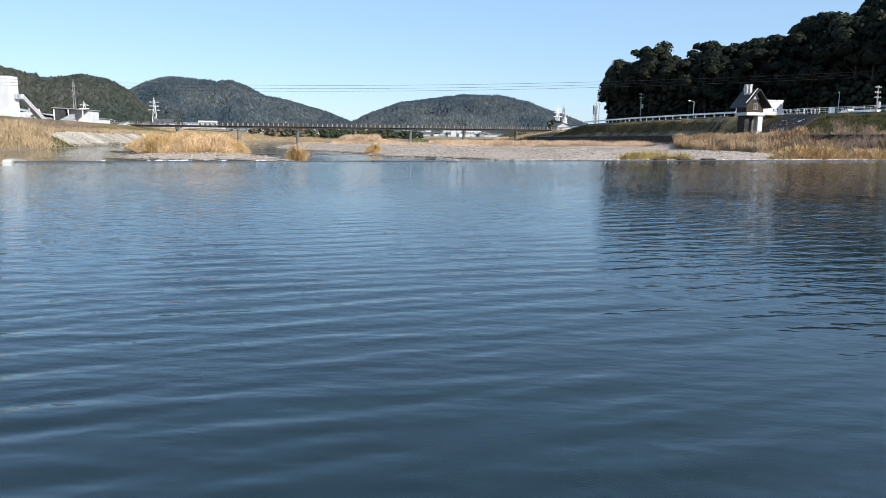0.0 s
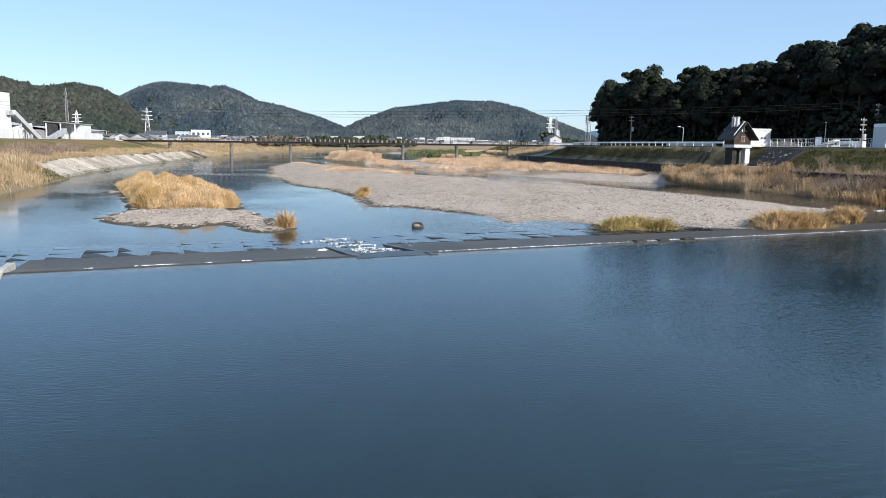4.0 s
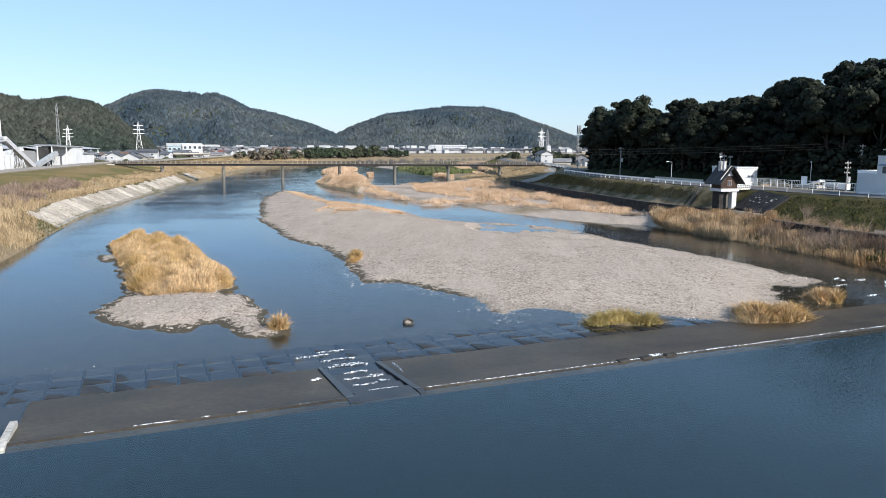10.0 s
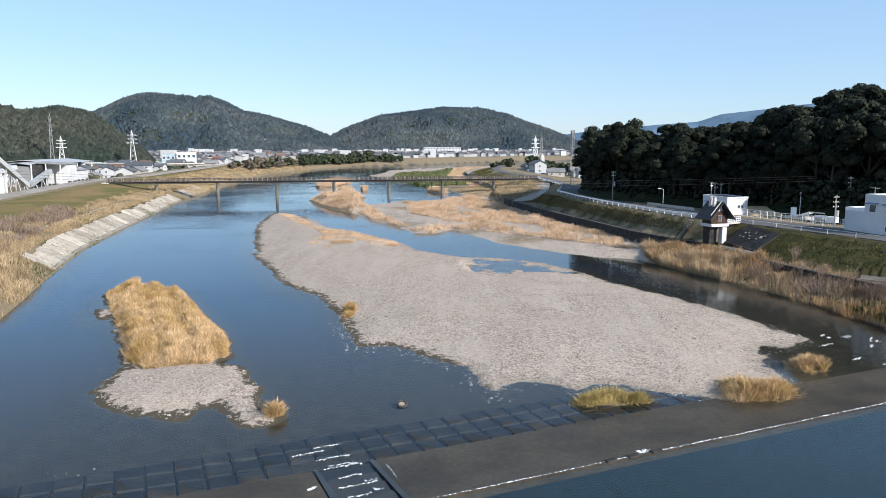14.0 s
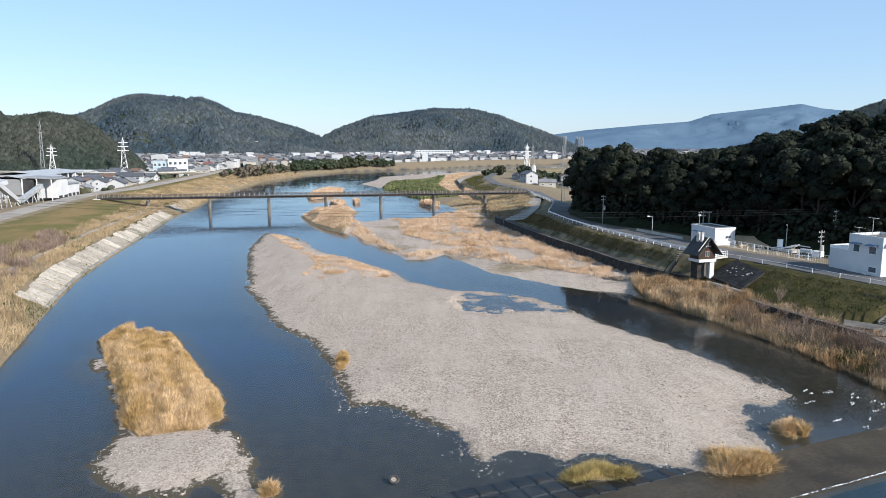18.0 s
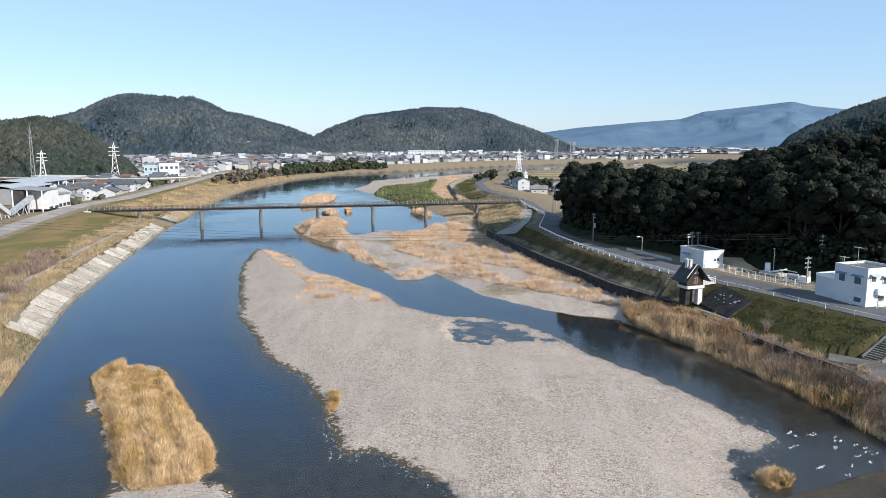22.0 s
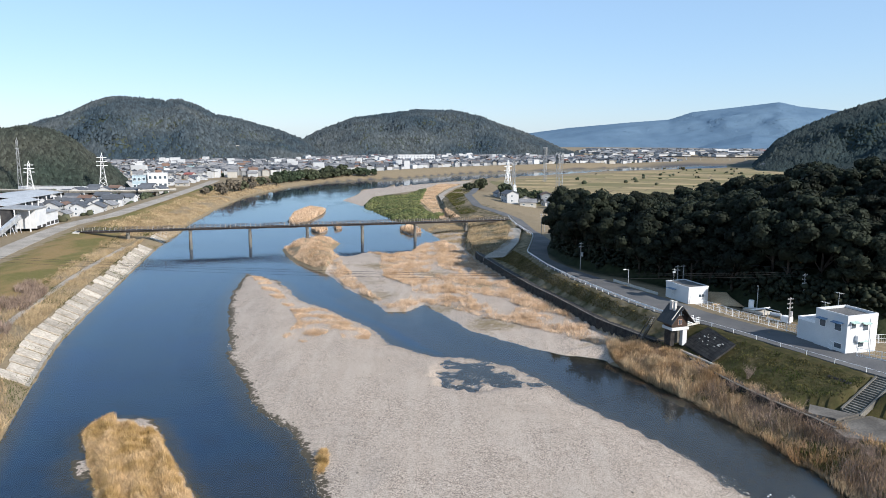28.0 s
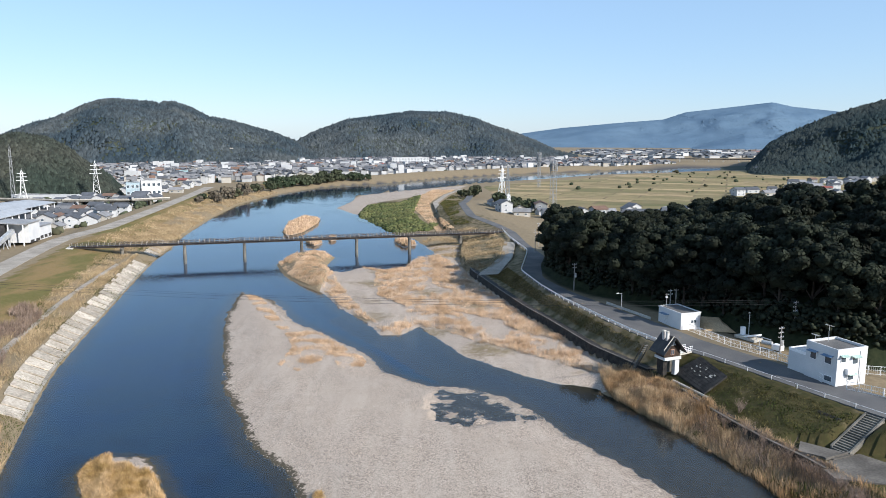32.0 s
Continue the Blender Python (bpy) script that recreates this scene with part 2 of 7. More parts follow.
# right bank: foot wall, river edge of the road, far edge of the road, by y
B_LINE = ([-300, 40, 70, 86, 90, 99.6, 118, 122, 136, 157.6, 169.5, 187, 218, 250, 290, 340, 420, 480], [78, 62, 56, 51.8, 50, 47.2, 44.4, 42.6, 36.8, 31.8, 28.5, 25, 19.3, 17, 21, 14, 13, 20])
R_LINE = ([-300, 30, 55, 75, 89.4, 98.3, 107.4, 117.8, 127.3, 137.4, 148.4, 162, 177.3, 198.4, 208.2, 234.7, 267, 292, 311, 348, 413, 430, 480], [104, 90, 80, 71, 64.2, 59.8, 55.7, 50.8, 44.8, 41.5, 38.5, 35.1, 32.5, 30.5, 32.7, 38.2, 36.4, 36.6, 33.1, 25.7, 25.4, 29, 36])
F_LINE = ([-300, 30, 55, 75, 89.4, 97.5, 102, 111.8, 121.2, 127, 141.4, 148.2, 159.9, 171.3, 189.3, 208.1, 224.6, 251.4, 285, 311, 348, 413, 430, 480], [110, 96, 86, 77.5, 72.5, 69.3, 66.3, 62.2, 57.3, 54.2, 49.6, 46.6, 42.6, 38.5, 34.9, 37.6, 41.7, 40.6, 40.8, 37.4, 30, 29.6, 33.2, 40])
WOOD = [(43, 222), (38, 200), (39.5, 181), (45, 167.5), (49.5, 163.5), (55.4, 153.5), (62.4, 142.5), (66.5, 133), (71, 123), (79, 115.5), (100, 112), (140, 110), (240, 108), (260, 225), (150, 245), (95, 232), (60, 230)]


def right_side(x, y):
    near = x > inter(y, [0, 60, 150, 300, 480, 600], [5, 0, -25, -30, -70, -60])
    far = (y < inter(x, [-22, 5, 55, 135, 225, 385, 504, 900], [574, 622, 690, 775, 870, 965, 1040, 1230])) & (x > -60)
    return np.where(y < 560, near, far)


def ground_height(x, y):
    """Height of the land and of the river bed, and masks of what covers it."""
    d = -sdf(RIVER, x, y)
    right = right_side(x, y)
    d = d + np.where(right & (y > 40) & (y < 300), 0.55 * wobble(x, y, 2.6, 1) + 0.3 * wobble(x, y, 0.9, 6), 0)
    left_z = inter(d, [0, 4.5, 9, 13, 25, 27.5, 37, 44, 60], [0, 2.2, 2.5, 2.8, 5.7, 5.9, 5.9, 3.8, 3.0])
    bx, rx, fx = inter(y, *B_LINE), inter(y, *R_LINE), inter(y, *F_LINE)
    reedy = np.where(y < 124, np.minimum(1.35, 0.3 * d), np.minimum(0.8, 0.1 * d))
    slope = 2.7 + np.clip((x - bx - 1.2) / np.maximum(rx - bx - 1.2, 1), 0, 1) * 3.35
    plain = inter(x - fx, [0, 8, 30, 60], [6.06, 6.0, 3.0, 2.0])
    w = sdf(WOOD, x, y)
    cap = inter(x, [38, 55, 65, 75, 90, 105, 115, 130, 165], [5, 5.5, 6, 7.5, 11.5, 15.5, 16.5, 12, 2]) * inter(np.hypot(x, y), [195, 245], [1, 0.3])
    hill = 6.1 + np.minimum(np.maximum(w, 0) * 0.95, cap) + 0.5 * wobble(x, y, 6) * np.clip(w / 5, 0, 1)
    right_z = np.where(x < bx - 0.7, reedy, np.where(x < bx, reedy + (2.7 - reedy) * np.clip((x - bx + 0.7) / 0.7, 0, 1), np.where(x < rx, slope, np.where(x < fx, 6.06, plain))))
    far_right = inter(d, [0, 20, 60, 90], [0, 0.8, 1.6, 2.0])
    k = np.clip((y - 440) / 40, 0, 1)
    right_z = right_z * (1 - k) + far_right * k
    right_z = np.where(w > 0, np.maximum(right_z, hill), right_z)
    # level landing and stair cut into the bank
    landing = sdf([(50, 91), (53.3, 91.3), (58.3, 87.2), (66, 84), (66, 72), (50, 74)], x, y)
    right_z = np.where(landing > 0, np.minimum(right_z, 2.45), right_z)
    t = np.clip(((x - 57.0) * 6.6 + (y - 86.9) * 3.3) / (6.6 ** 2 + 3.3 ** 2), 0, 1)
    off = np.hypot(x - 57.0 - 6.6 * t, y - 86.9 - 3.3 * t)
    right_z = np.where(off < 1.7, np.minimum(right_z, 2.3 + 3.25 * t), right_z)
    # cutting of the ramp from the road to the river flat
    for (ax, ay, az), (bx2, by2, bz) in (((36.2, 262, 5.75), (31.2, 234, 4.4)), ((31.2, 234, 4.4), (22.7, 209, 2.75))):
        t = np.clip(((x - ax) * (bx2 - ax) + (y - ay) * (by2 - ay)) / ((bx2 - ax) ** 2 + (by2 - ay) ** 2), 0, 1)
        off = np.hypot(x - ax - (bx2 - ax) * t, y - ay - (by2 - ay) * t)
        right_z = np.where(off < 7, np.minimum(right_z, az + (bz - az) * t - 0.3 + np.maximum(off - 2.6, 0) * 0.9), right_z)
    land = np.where(right, right_z, left_z)
    z = np.where(d > 0, land, 0)
    # bed and bars
    depth = np.minimum(-d * 0.3, 1.6)
    bed = -np.maximum(depth, 0.0)
    cover = np.zeros(x.shape)
    top = np.full(x.shape, -9.0)
    for poly, rise, peak, fall in [(MAIN_BAR, 0.09, 0.75, 0.2), (REED_ISLE, 0.2, 0.6, 0.3), (REED_GRAVEL, 0.15, 0.35, 0.12)] + [(p, 0.15, 0.5, 0.25) for p in ISLETS]:
        s = sdf(poly, x, y) + 0.45 * wobble(x, y, 1.5, 3) + 0.4 * wobble(x, y, 0.6, 5)
        top = np.maximum(top, np.where(s > 0, np.minimum(peak, rise * s), fall * s))
        cover = np.maximum(cover, np.clip((s + 2.0) / 2.0, 0, 1))
    pool = sdf(POOL, x, y) + 1.9 * wobble(x, y, 2.3, 9) + 1.5 * wobble(x, y, 0.9, 4)
    top = np.where(pool > -1.5, np.minimum(top, np.maximum(-0.05 * (pool + 0.3) + 0.12 * wobble(x, y, 1.1, 2) + 0.05 * wobble(x, y, 0.45, 7), -0.11)), top)
    for (cx, cy), r, _ in TUFT_ISLES:
        s = r - np.hypot(x - cx, (y - cy) * 1.6)
        top = np.maximum(top, np.where(s > 0, np.minimum(0.16, 0.12 * s), 0.12 * s))
        if r > 2:
            cover = np.maximum(cover, np.clip(s + 1, 0, 1))
    bed = np.maximum(bed, top)
    # river below the weir is shallow, the pond above it is deeper
    down = (x - CREST_AT.x) * CREST_N.x + (y - CREST_AT.y) * CREST_N.y
    shallow = inter(down, [0, 12, 30, 50, 85], [-0.22, -0.22, -0.32, -0.6, -1.6])
    bed = np.where((down > 0) & (d < 0), np.maximum(bed, np.maximum(shallow, -np.maximum(depth, 0.02))), bed)
    bed = np.where((down <= 0.5) & (d < 0), np.maximum(-0.9, inter(down, [-30, -6, -1.5, 0.5], [-0.9, 0.1, 0.44, 0.44])), bed)
    z = np.where(d > 0, z, bed)
    z = np.where((d > 0) & (down < 2) & (d < 30), np.maximum(z, 0.62 + 0.1 * d), z)
    return z, d, right, w, cover, down


def grid_lines(lo, hi, bands):
    out, v = [lo], lo
    while v < hi:
        step = next((s for a, b, s in bands if a <= v < b), 150.0)
        v += step
        out.append(v)
    return np.array(out)


gx = grid_lines(-4400, 4400, [(-4400, -900, 350), (-900, -300, 60), (-300, -160, 14), (-160, -60, 2.0), (-60, 60, 0.8), (60, 120, 1.6), (120, 300, 12), (300, 900, 60), (900, 4400, 350)])
gy = grid_lines(-600, 4700, [(-600, -60, 60), (-60, 20, 4), (20, 45, 1.2), (45, 130, 0.8), (130, 230, 1.2), (230, 320, 2.0), (320, 480, 4), (480, 1000, 12), (1000, 1500, 60), (1500, 4700, 350)])
GX, GY = np.meshgrid(gx, gy)
GZ, GD, GRIGHT, GWOOD, GCOVER, GDOWN = ground_height(GX, GY)
land_rough = np.clip(GD, 0, 1) * (0.10 * wobble(GX, GY, 2.2) + 0.06 * wobble(GX, GY, 0.9, 4)) + np.clip(GCOVER, 0, 1) * 0.05 * wobble(GX, GY, 3.1, 8)
GZ = GZ + np.where((np.abs(GX) < 150) & (GY < 480), land_rough, 0)


def height_at(x, y):
    """Ground height on the sheet, by the grid."""
    i, j = np.clip(np.searchsorted(gx, x) - 1, 0, len(gx) - 2), np.clip(np.searchsorted(gy, y) - 1, 0, len(gy) - 2)
    u, v = (x - gx[i]) / (gx[i + 1] - gx[i]), (y - gy[j]) / (gy[j + 1] - gy[j])
    return (GZ[j, i] * (1 - u) + GZ[j, i + 1] * u) * (1 - v) + (GZ[j + 1, i] * (1 - u) + GZ[j + 1, i + 1] * u) * v


def ground_material():
    m = bpy.data.materials.new("river_land")
    m.use_nodes = True
    n, l = m.node_tree.nodes, m.node_tree.links
    bsdf = n["Principled BSDF"]
    geo = n.new("ShaderNodeNewGeometry")

    def tex(scale, detail=4, kind="ShaderNodeTexNoise"):
        t = n.new(kind)
        t.inputs["Scale"].default_value = scale
        if kind == "ShaderNodeTexNoise":
            t.inputs["Detail"].default_value = detail
        l.new(geo.outputs["Position"], t.inputs["Vector"])
        return t

    def ramp(src, lo, hi, a=0.0, b=1.0):
        r = n.new("ShaderNodeMapRange")
        r.inputs["From Min"].default_value, r.inputs["From Max"].default_value = lo, hi
        r.inputs["To Min"].default_value, r.inputs["To Max"].default_value = a, b
        l.new(src, r.inputs[0])
        return r.outputs[0]

    def blend(fac, a, b):
        x = n.new("ShaderNodeMix")
        x.data_type = "RGBA"
        for s, v in (("A", a), ("B", b)):
            if isinstance(v, tuple):
                x.inputs[s].default_value = (*v, 1)
            else:
                l.new(v, x.inputs[s])
        l.new(fac, x.inputs[0])
        return x.outputs["Result"]

    def mask(name):
        a = n.new("ShaderNodeAttribute")
        a.attribute_name = name
        return a.outputs["Fac"]

    def frayed(name, scale, width=0.5):
        add = n.new("ShaderNodeMath")
        add.operation = "ADD"
        l.new(mask(name), add.inputs[0])
        l.new(ramp(tex(scale).outputs[0], 0.25, 0.75, -width / 2, width / 2), add.inputs[1])
        return ramp(add.outputs[0], 0.35, 0.65)

    fine, mid, wide = tex(5.0, 6).outputs[0], tex(0.9, 5).outputs[0], tex(0.06, 4).outputs[0]
    pebbles = n.new("ShaderNodeTexVoronoi")
    pebbles.inputs["Scale"].default_value = 8.5
    l.new(geo.outputs["Position"], pebbles.inputs["Vector"])
    stone = n.new("ShaderNodeSeparateColor")
    l.new(pebbles.outputs["Color"], stone.inputs[0])
    cobbles = n.new("ShaderNodeTexVoronoi")
    cobbles.inputs["Scale"].default_value = 3.1
    l.new(geo.outputs["Position"], cobbles.inputs["Vector"])
    cobble = n.new("ShaderNodeSeparateColor")
    l.new(cobbles.outputs["Color"], cobble.inputs[0])
    gravel = blend(ramp(stone.outputs[0], 0.1, 0.9), (0.140, 0.115, 0.094), (0.505, 0.420, 0.349))
    sand = blend(ramp(fine, 0.3, 0.7), (0.290, 0.240, 0.196), (0.420, 0.352, 0.290))
    gravel = blend(ramp(cobble.outputs[1], 0.55, 0.95, 0, 0.16), gravel, (0.26, 0.21, 0.165))
    gravel = blend(ramp(cobble.outputs[2], 0.72, 0.98, 0, 0.4), gravel, (0.45, 0.385, 0.325))
    gravel = blend(ramp(mid, 0.45, 0.75, 0, 0.4), gravel, sand)
    gravel = blend(ramp(wide, 0.46, 0.66, 0, 0.7), gravel, sand)
    streak = n.new("ShaderNodeTexNoise")
    streak.inputs["Scale"].default_value, streak.inputs["Detail"].default_value = 0.5, 3
    flow = n.new("ShaderNodeMapping")
    flow.inputs["Rotation"].default_value, flow.inputs["Scale"].default_value = (0, 0, radians(-24)), (1.0, 0.16, 1.0)
    l.new(geo.outputs["Position"], flow.inputs["Vector"])
    l.new(flow.outputs[0], streak.inputs["Vector"])
    gravel = blend(ramp(streak.outputs[0], 0.46, 0.66, 0, 0.35), gravel, (0.43, 0.37, 0.31))
    level = n.new("ShaderNodeSeparateXYZ")
    l.new(geo.outputs["Position"], level.inputs[0])

    def below(source, spread, hi, lo, zone):
        """1 where the ground lies under a ragged level, within a zone."""
        add = n.new("ShaderNodeMath")
        add.operation = "ADD"
        l.new(level.outputs["Z"], add.inputs[0])
        l.new(ramp(source, 0.25, 0.75, -spread, spread), add.inputs[1])
        mul = n.new("ShaderNodeMath")
        mul.operation = "MULTIPLY"
        l.new(ramp(add.outputs[0], hi, lo), mul.inputs[0])
        l.new(mask(zone), mul.inputs[1])
        return mul.outputs[0]

    gravel = blend(below(tex(1.6, 6).outputs[0], 0.10, 0.13, 0.08, "wet"), gravel, (0.07, 0.06, 0.043))
    dry = blend(ramp(mid, 0.3, 0.7), (0.165, 0.130, 0.082), (0.26, 0.21, 0.135))
    dry = blend(ramp(fine, 0.3, 0.7, 0, 0.6), dry, (0.19, 0.14, 0.088))
    green = blend(ramp(mid, 0.3, 0.7), (0.036, 0.042, 0.013), (0.082, 0.068, 0.027))
    green = blend(ramp(fine, 0.35, 0.65, 0, 0.6), green, (0.055, 0.040, 0.020))
    plots = n.new("ShaderNodeTexBrick")
    plots.offset, plots.squash = 0.37, 1.0
    lay = n.new("ShaderNodeMapping")
    lay.inputs["Rotation"].default_value = (0, 0, radians(24))
    l.new(geo.outputs["Position"], lay.inputs["Vector"])
    l.new(lay.outputs[0], plots.inputs["Vector"])
    for key, v in (("Scale", 1.0), ("Mortar Size", 0.9), ("Mortar Smooth", 0.2), ("Bias", 0.0), ("Brick Width", 58.0), ("Row Height", 21.0)):
        plots.inputs[key].default_value = v
    plots.inputs["Color1"].default_value, plots.inputs["Color2"].default_value, plots.inputs["Mortar"].default_value = (0.105, 0.108, 0.045, 1), (0.37, 0.275, 0.155, 1), (0.13, 0.10, 0.06, 1)
    field = blend(ramp(tex(0.02, 4).outputs[0], 0.45, 0.62, 0, 0.5), plots.outputs["Color"], (0.22, 0.165, 0.095))
    field = blend(ramp(tex(0.09, 3).outputs[0], 0.48, 0.62, 0, 0.5), field, (0.13, 0.12, 0.055))
    silt = blend(ramp(mid, 0.3, 0.7), (0.030, 0.025, 0.016), (0.058, 0.048, 0.033))
    silt = blend(ramp(fine, 0.4, 0.7, 0, 0.7), silt, (0.017, 0.014, 0.012))
    deep = blend(ramp(wide, 0.35, 0.65), (0.004, 0.022, 0.060), (0.010, 0.029, 0.054))
    deep = blend(ramp(tex(0.22, 5).outputs[0], 0.52, 0.72, 0, 0.5), deep, (0.007, 0.011, 0.014))
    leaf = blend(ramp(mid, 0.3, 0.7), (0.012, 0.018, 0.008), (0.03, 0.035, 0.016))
    col = blend(frayed("green", 0.35), dry, green)
    drifts = n.new("ShaderNodeTexNoise")
    drifts.inputs["Scale"].default_value, drifts.inputs["Detail"].default_value = 0.085, 5
    along = n.new("ShaderNodeMapping")
    along.inputs["Rotation"].default_value, along.inputs["Scale"].default_value = (0, 0, radians(-13)), (2.4, 0.5, 1.0)
    l.new(geo.outputs["Position"], along.inputs["Vector"])
    l.new(along.outputs[0], drifts.inputs["Vector"])
    turf = blend(ramp(drifts.outputs[0], 0.42, 0.58), (0.105, 0.098, 0.030), (0.21, 0.142, 0.066))
    turf = blend(ramp(mid, 0.35, 0.7, 0, 0.5), turf, (0.16, 0.125, 0.055))
    turf = blend(ramp(fine, 0.45, 0.7, 0, 0.5), turf, (0.085, 0.072, 0.03))
    col = blend(frayed("mown", 0.5, 0.5), col, turf)
    col = blend(frayed("field", 0.02, 0.2), col, field)
    col = blend(frayed("gravel", 0.8, 0.35), col, gravel)
    col = blend(below(tex(2.5, 5).outputs[0], 0.03, 0.0, -0.03, "silt"), col, silt)
    col = blend(mask("deep"), col, deep)
    pond = blend(ramp(wide, 0.3, 0.7), (0.009, 0.026, 0.036), (0.015, 0.031, 0.038))
    pond = blend(ramp(mid, 0.35, 0.7, 0, 0.5), pond, (0.008, 0.016, 0.019))
    col = blend(mask("pond"), col, pond)
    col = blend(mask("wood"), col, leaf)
    l.new(col, bsdf.inputs["Base Color"])
    bsdf.inputs["Roughness"].default_value = 0.95
    bsdf.inputs["Specular IOR Level"].default_value = 0.15
    b = n.new("ShaderNodeBump")
    b.inputs["Strength"].default_value, b.inputs["Distance"].default_value = 0.45, 0.08
    l.new(blend(frayed("gravel", 0.8, 0.35), fine, pebbles.outputs["Distance"]), b.inputs["Height"])
    l.new(b.outputs[0], bsdf.inputs["Normal"])
    return m


def build_ground():
    ny, nx = GX.shape
    verts = np.stack([GX, GY, GZ], -1).reshape(-1, 3)
    i = np.arange(ny * nx).reshape(ny, nx)
    quads = np.stack([i[:-1, :-1], i[:-1, 1:], i[1:, 1:], i[1:, :-1]], -1).reshape(-1, 4)
    me = bpy.data.meshes.new("ground")
    me.vertices.add(len(verts))
    me.vertices.foreach_set("co", verts.ravel())
    me.loops.add(quads.size)
    me.loops.foreach_set("vertex_index", quads.ravel().astype(np.int32))
    me.polygons.add(len(quads))
    me.polygons.foreach_set("loop_start", np.arange(0, quads.size, 4, dtype=np.int32))
    me.polygons.foreach_set("use_smooth", np.ones(len(quads), dtype=bool))
    me.update()
    near_left = (~GRIGHT) & (GD > 0)
    bx, rx = inter(GY, *B_LINE), inter(GY, *R_LINE)
    on_slope = GRIGHT & (GX > bx - 0.5) & (GX < rx + 3) & (GD > 0) & (GY < 480)
    mown = near_left & (GD > 13) & (GD < 29) & (GY < 620)
    green = np.where(on_slope, np.where(GY < 120, 0.75, 0.5), 0)
    spit = GRIGHT & (GY > 325) & (GY < 540) & (GD > 3) & (GD < 45)
    green = np.where(spit, 0.45 + 0.3 * wobble(GX, GY, 12, 6), green)
    field = np.where(GRIGHT & (GY > 380) & (GX > 60) & (GD > 40), 1.0, 0) + np.where((~GRIGHT) & (GD > 45), 0.15, 0)
    gravel = np.where(GD < 0.4, GCOVER, 0)
    bar_land = GRIGHT & (GX < bx - 1) & (GY > 117) & (GY < 285) & (GD > -2)
    gravel = np.maximum(gravel, np.where(bar_land, 0.75 + 0.4 * wobble(GX, GY, 7, 1), 0))
    beach = sdf([(-50, 440), (-40, 538), (-16, 600), (7, 614), (48, 658), (34, 597), (0, 527), (-31, 472), (-34, 404)], GX, GY)
    gravel = np.maximum(gravel, np.where(GRIGHT & (GY > 400) & (GD > -6), np.clip((beach + 6) / 8, 0, 0.95), 0))
    silt = np.where(GD < 1, 1.0, 0)
    deep = np.where(GD < 1, np.clip((-0.25 - GZ) / 0.5, 0, 1), 0)
    deep = np.where((GX > inter(GY, [50, 95, 120, 160, 200, 260], [20, 22, 8, -14, -35, -60])) & (GY < 175), 0.35 * deep, deep)
    pond = np.where((GDOWN < 1.5) & (GD < 1), 1.0, 0)
    wet = np.where((GCOVER > 0) & (GD < 1), np.where(GX < inter(GY, [50, 80, 130, 200], [5, -5, -22, -40]), 1.0, 0.25), 0)
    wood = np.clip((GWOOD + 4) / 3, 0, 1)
    for name, values in (("green", green), ("field", field), ("gravel", gravel), ("silt", silt), ("deep", deep), ("pond", pond), ("wet", wet), ("wood", wood), ("mown", np.where(mown, np.clip((GD - 13) / 2.5, 0, 1), 0))):
        at = me.attributes.new(name, "FLOAT", "POINT")
        at.data.foreach_set("value", np.ascontiguousarray(np.clip(values, 0, 1), dtype=np.float32).ravel())
    me.materials.append(ground_material())
    return tagged(new("ground", me), "valley floor with gravel bars, grassy levees and fields", "ground", kind="structure")


build_ground()

# water: the pond above the weir and the river below it
lower = water_material("river_water", (0.76, 0.87, 0.95), 2.4, 0.012, 0.10, 0.06, 0.045, -24)
upper = water_material("pond_water", (0.74, 0.85, 0.88), 3.6, 0.07, 0.15, 0.05, 0.05, 14)


def crest_point(u, n, z):
    p = CREST_AT + CREST_U * u + CREST_N * n
    return (p.x, p.y, z)


flat = Geo().add([crest_point(-3000, 2, 0), crest_point(3000, 2, 0), crest_point(3000, 1500, 0), crest_point(-3000, 1500, 0)], [(0, 1, 2, 3)])
river = tagged(part("water_river", flat, lower), "clear blue river water below the weir", "river", kind="structure")


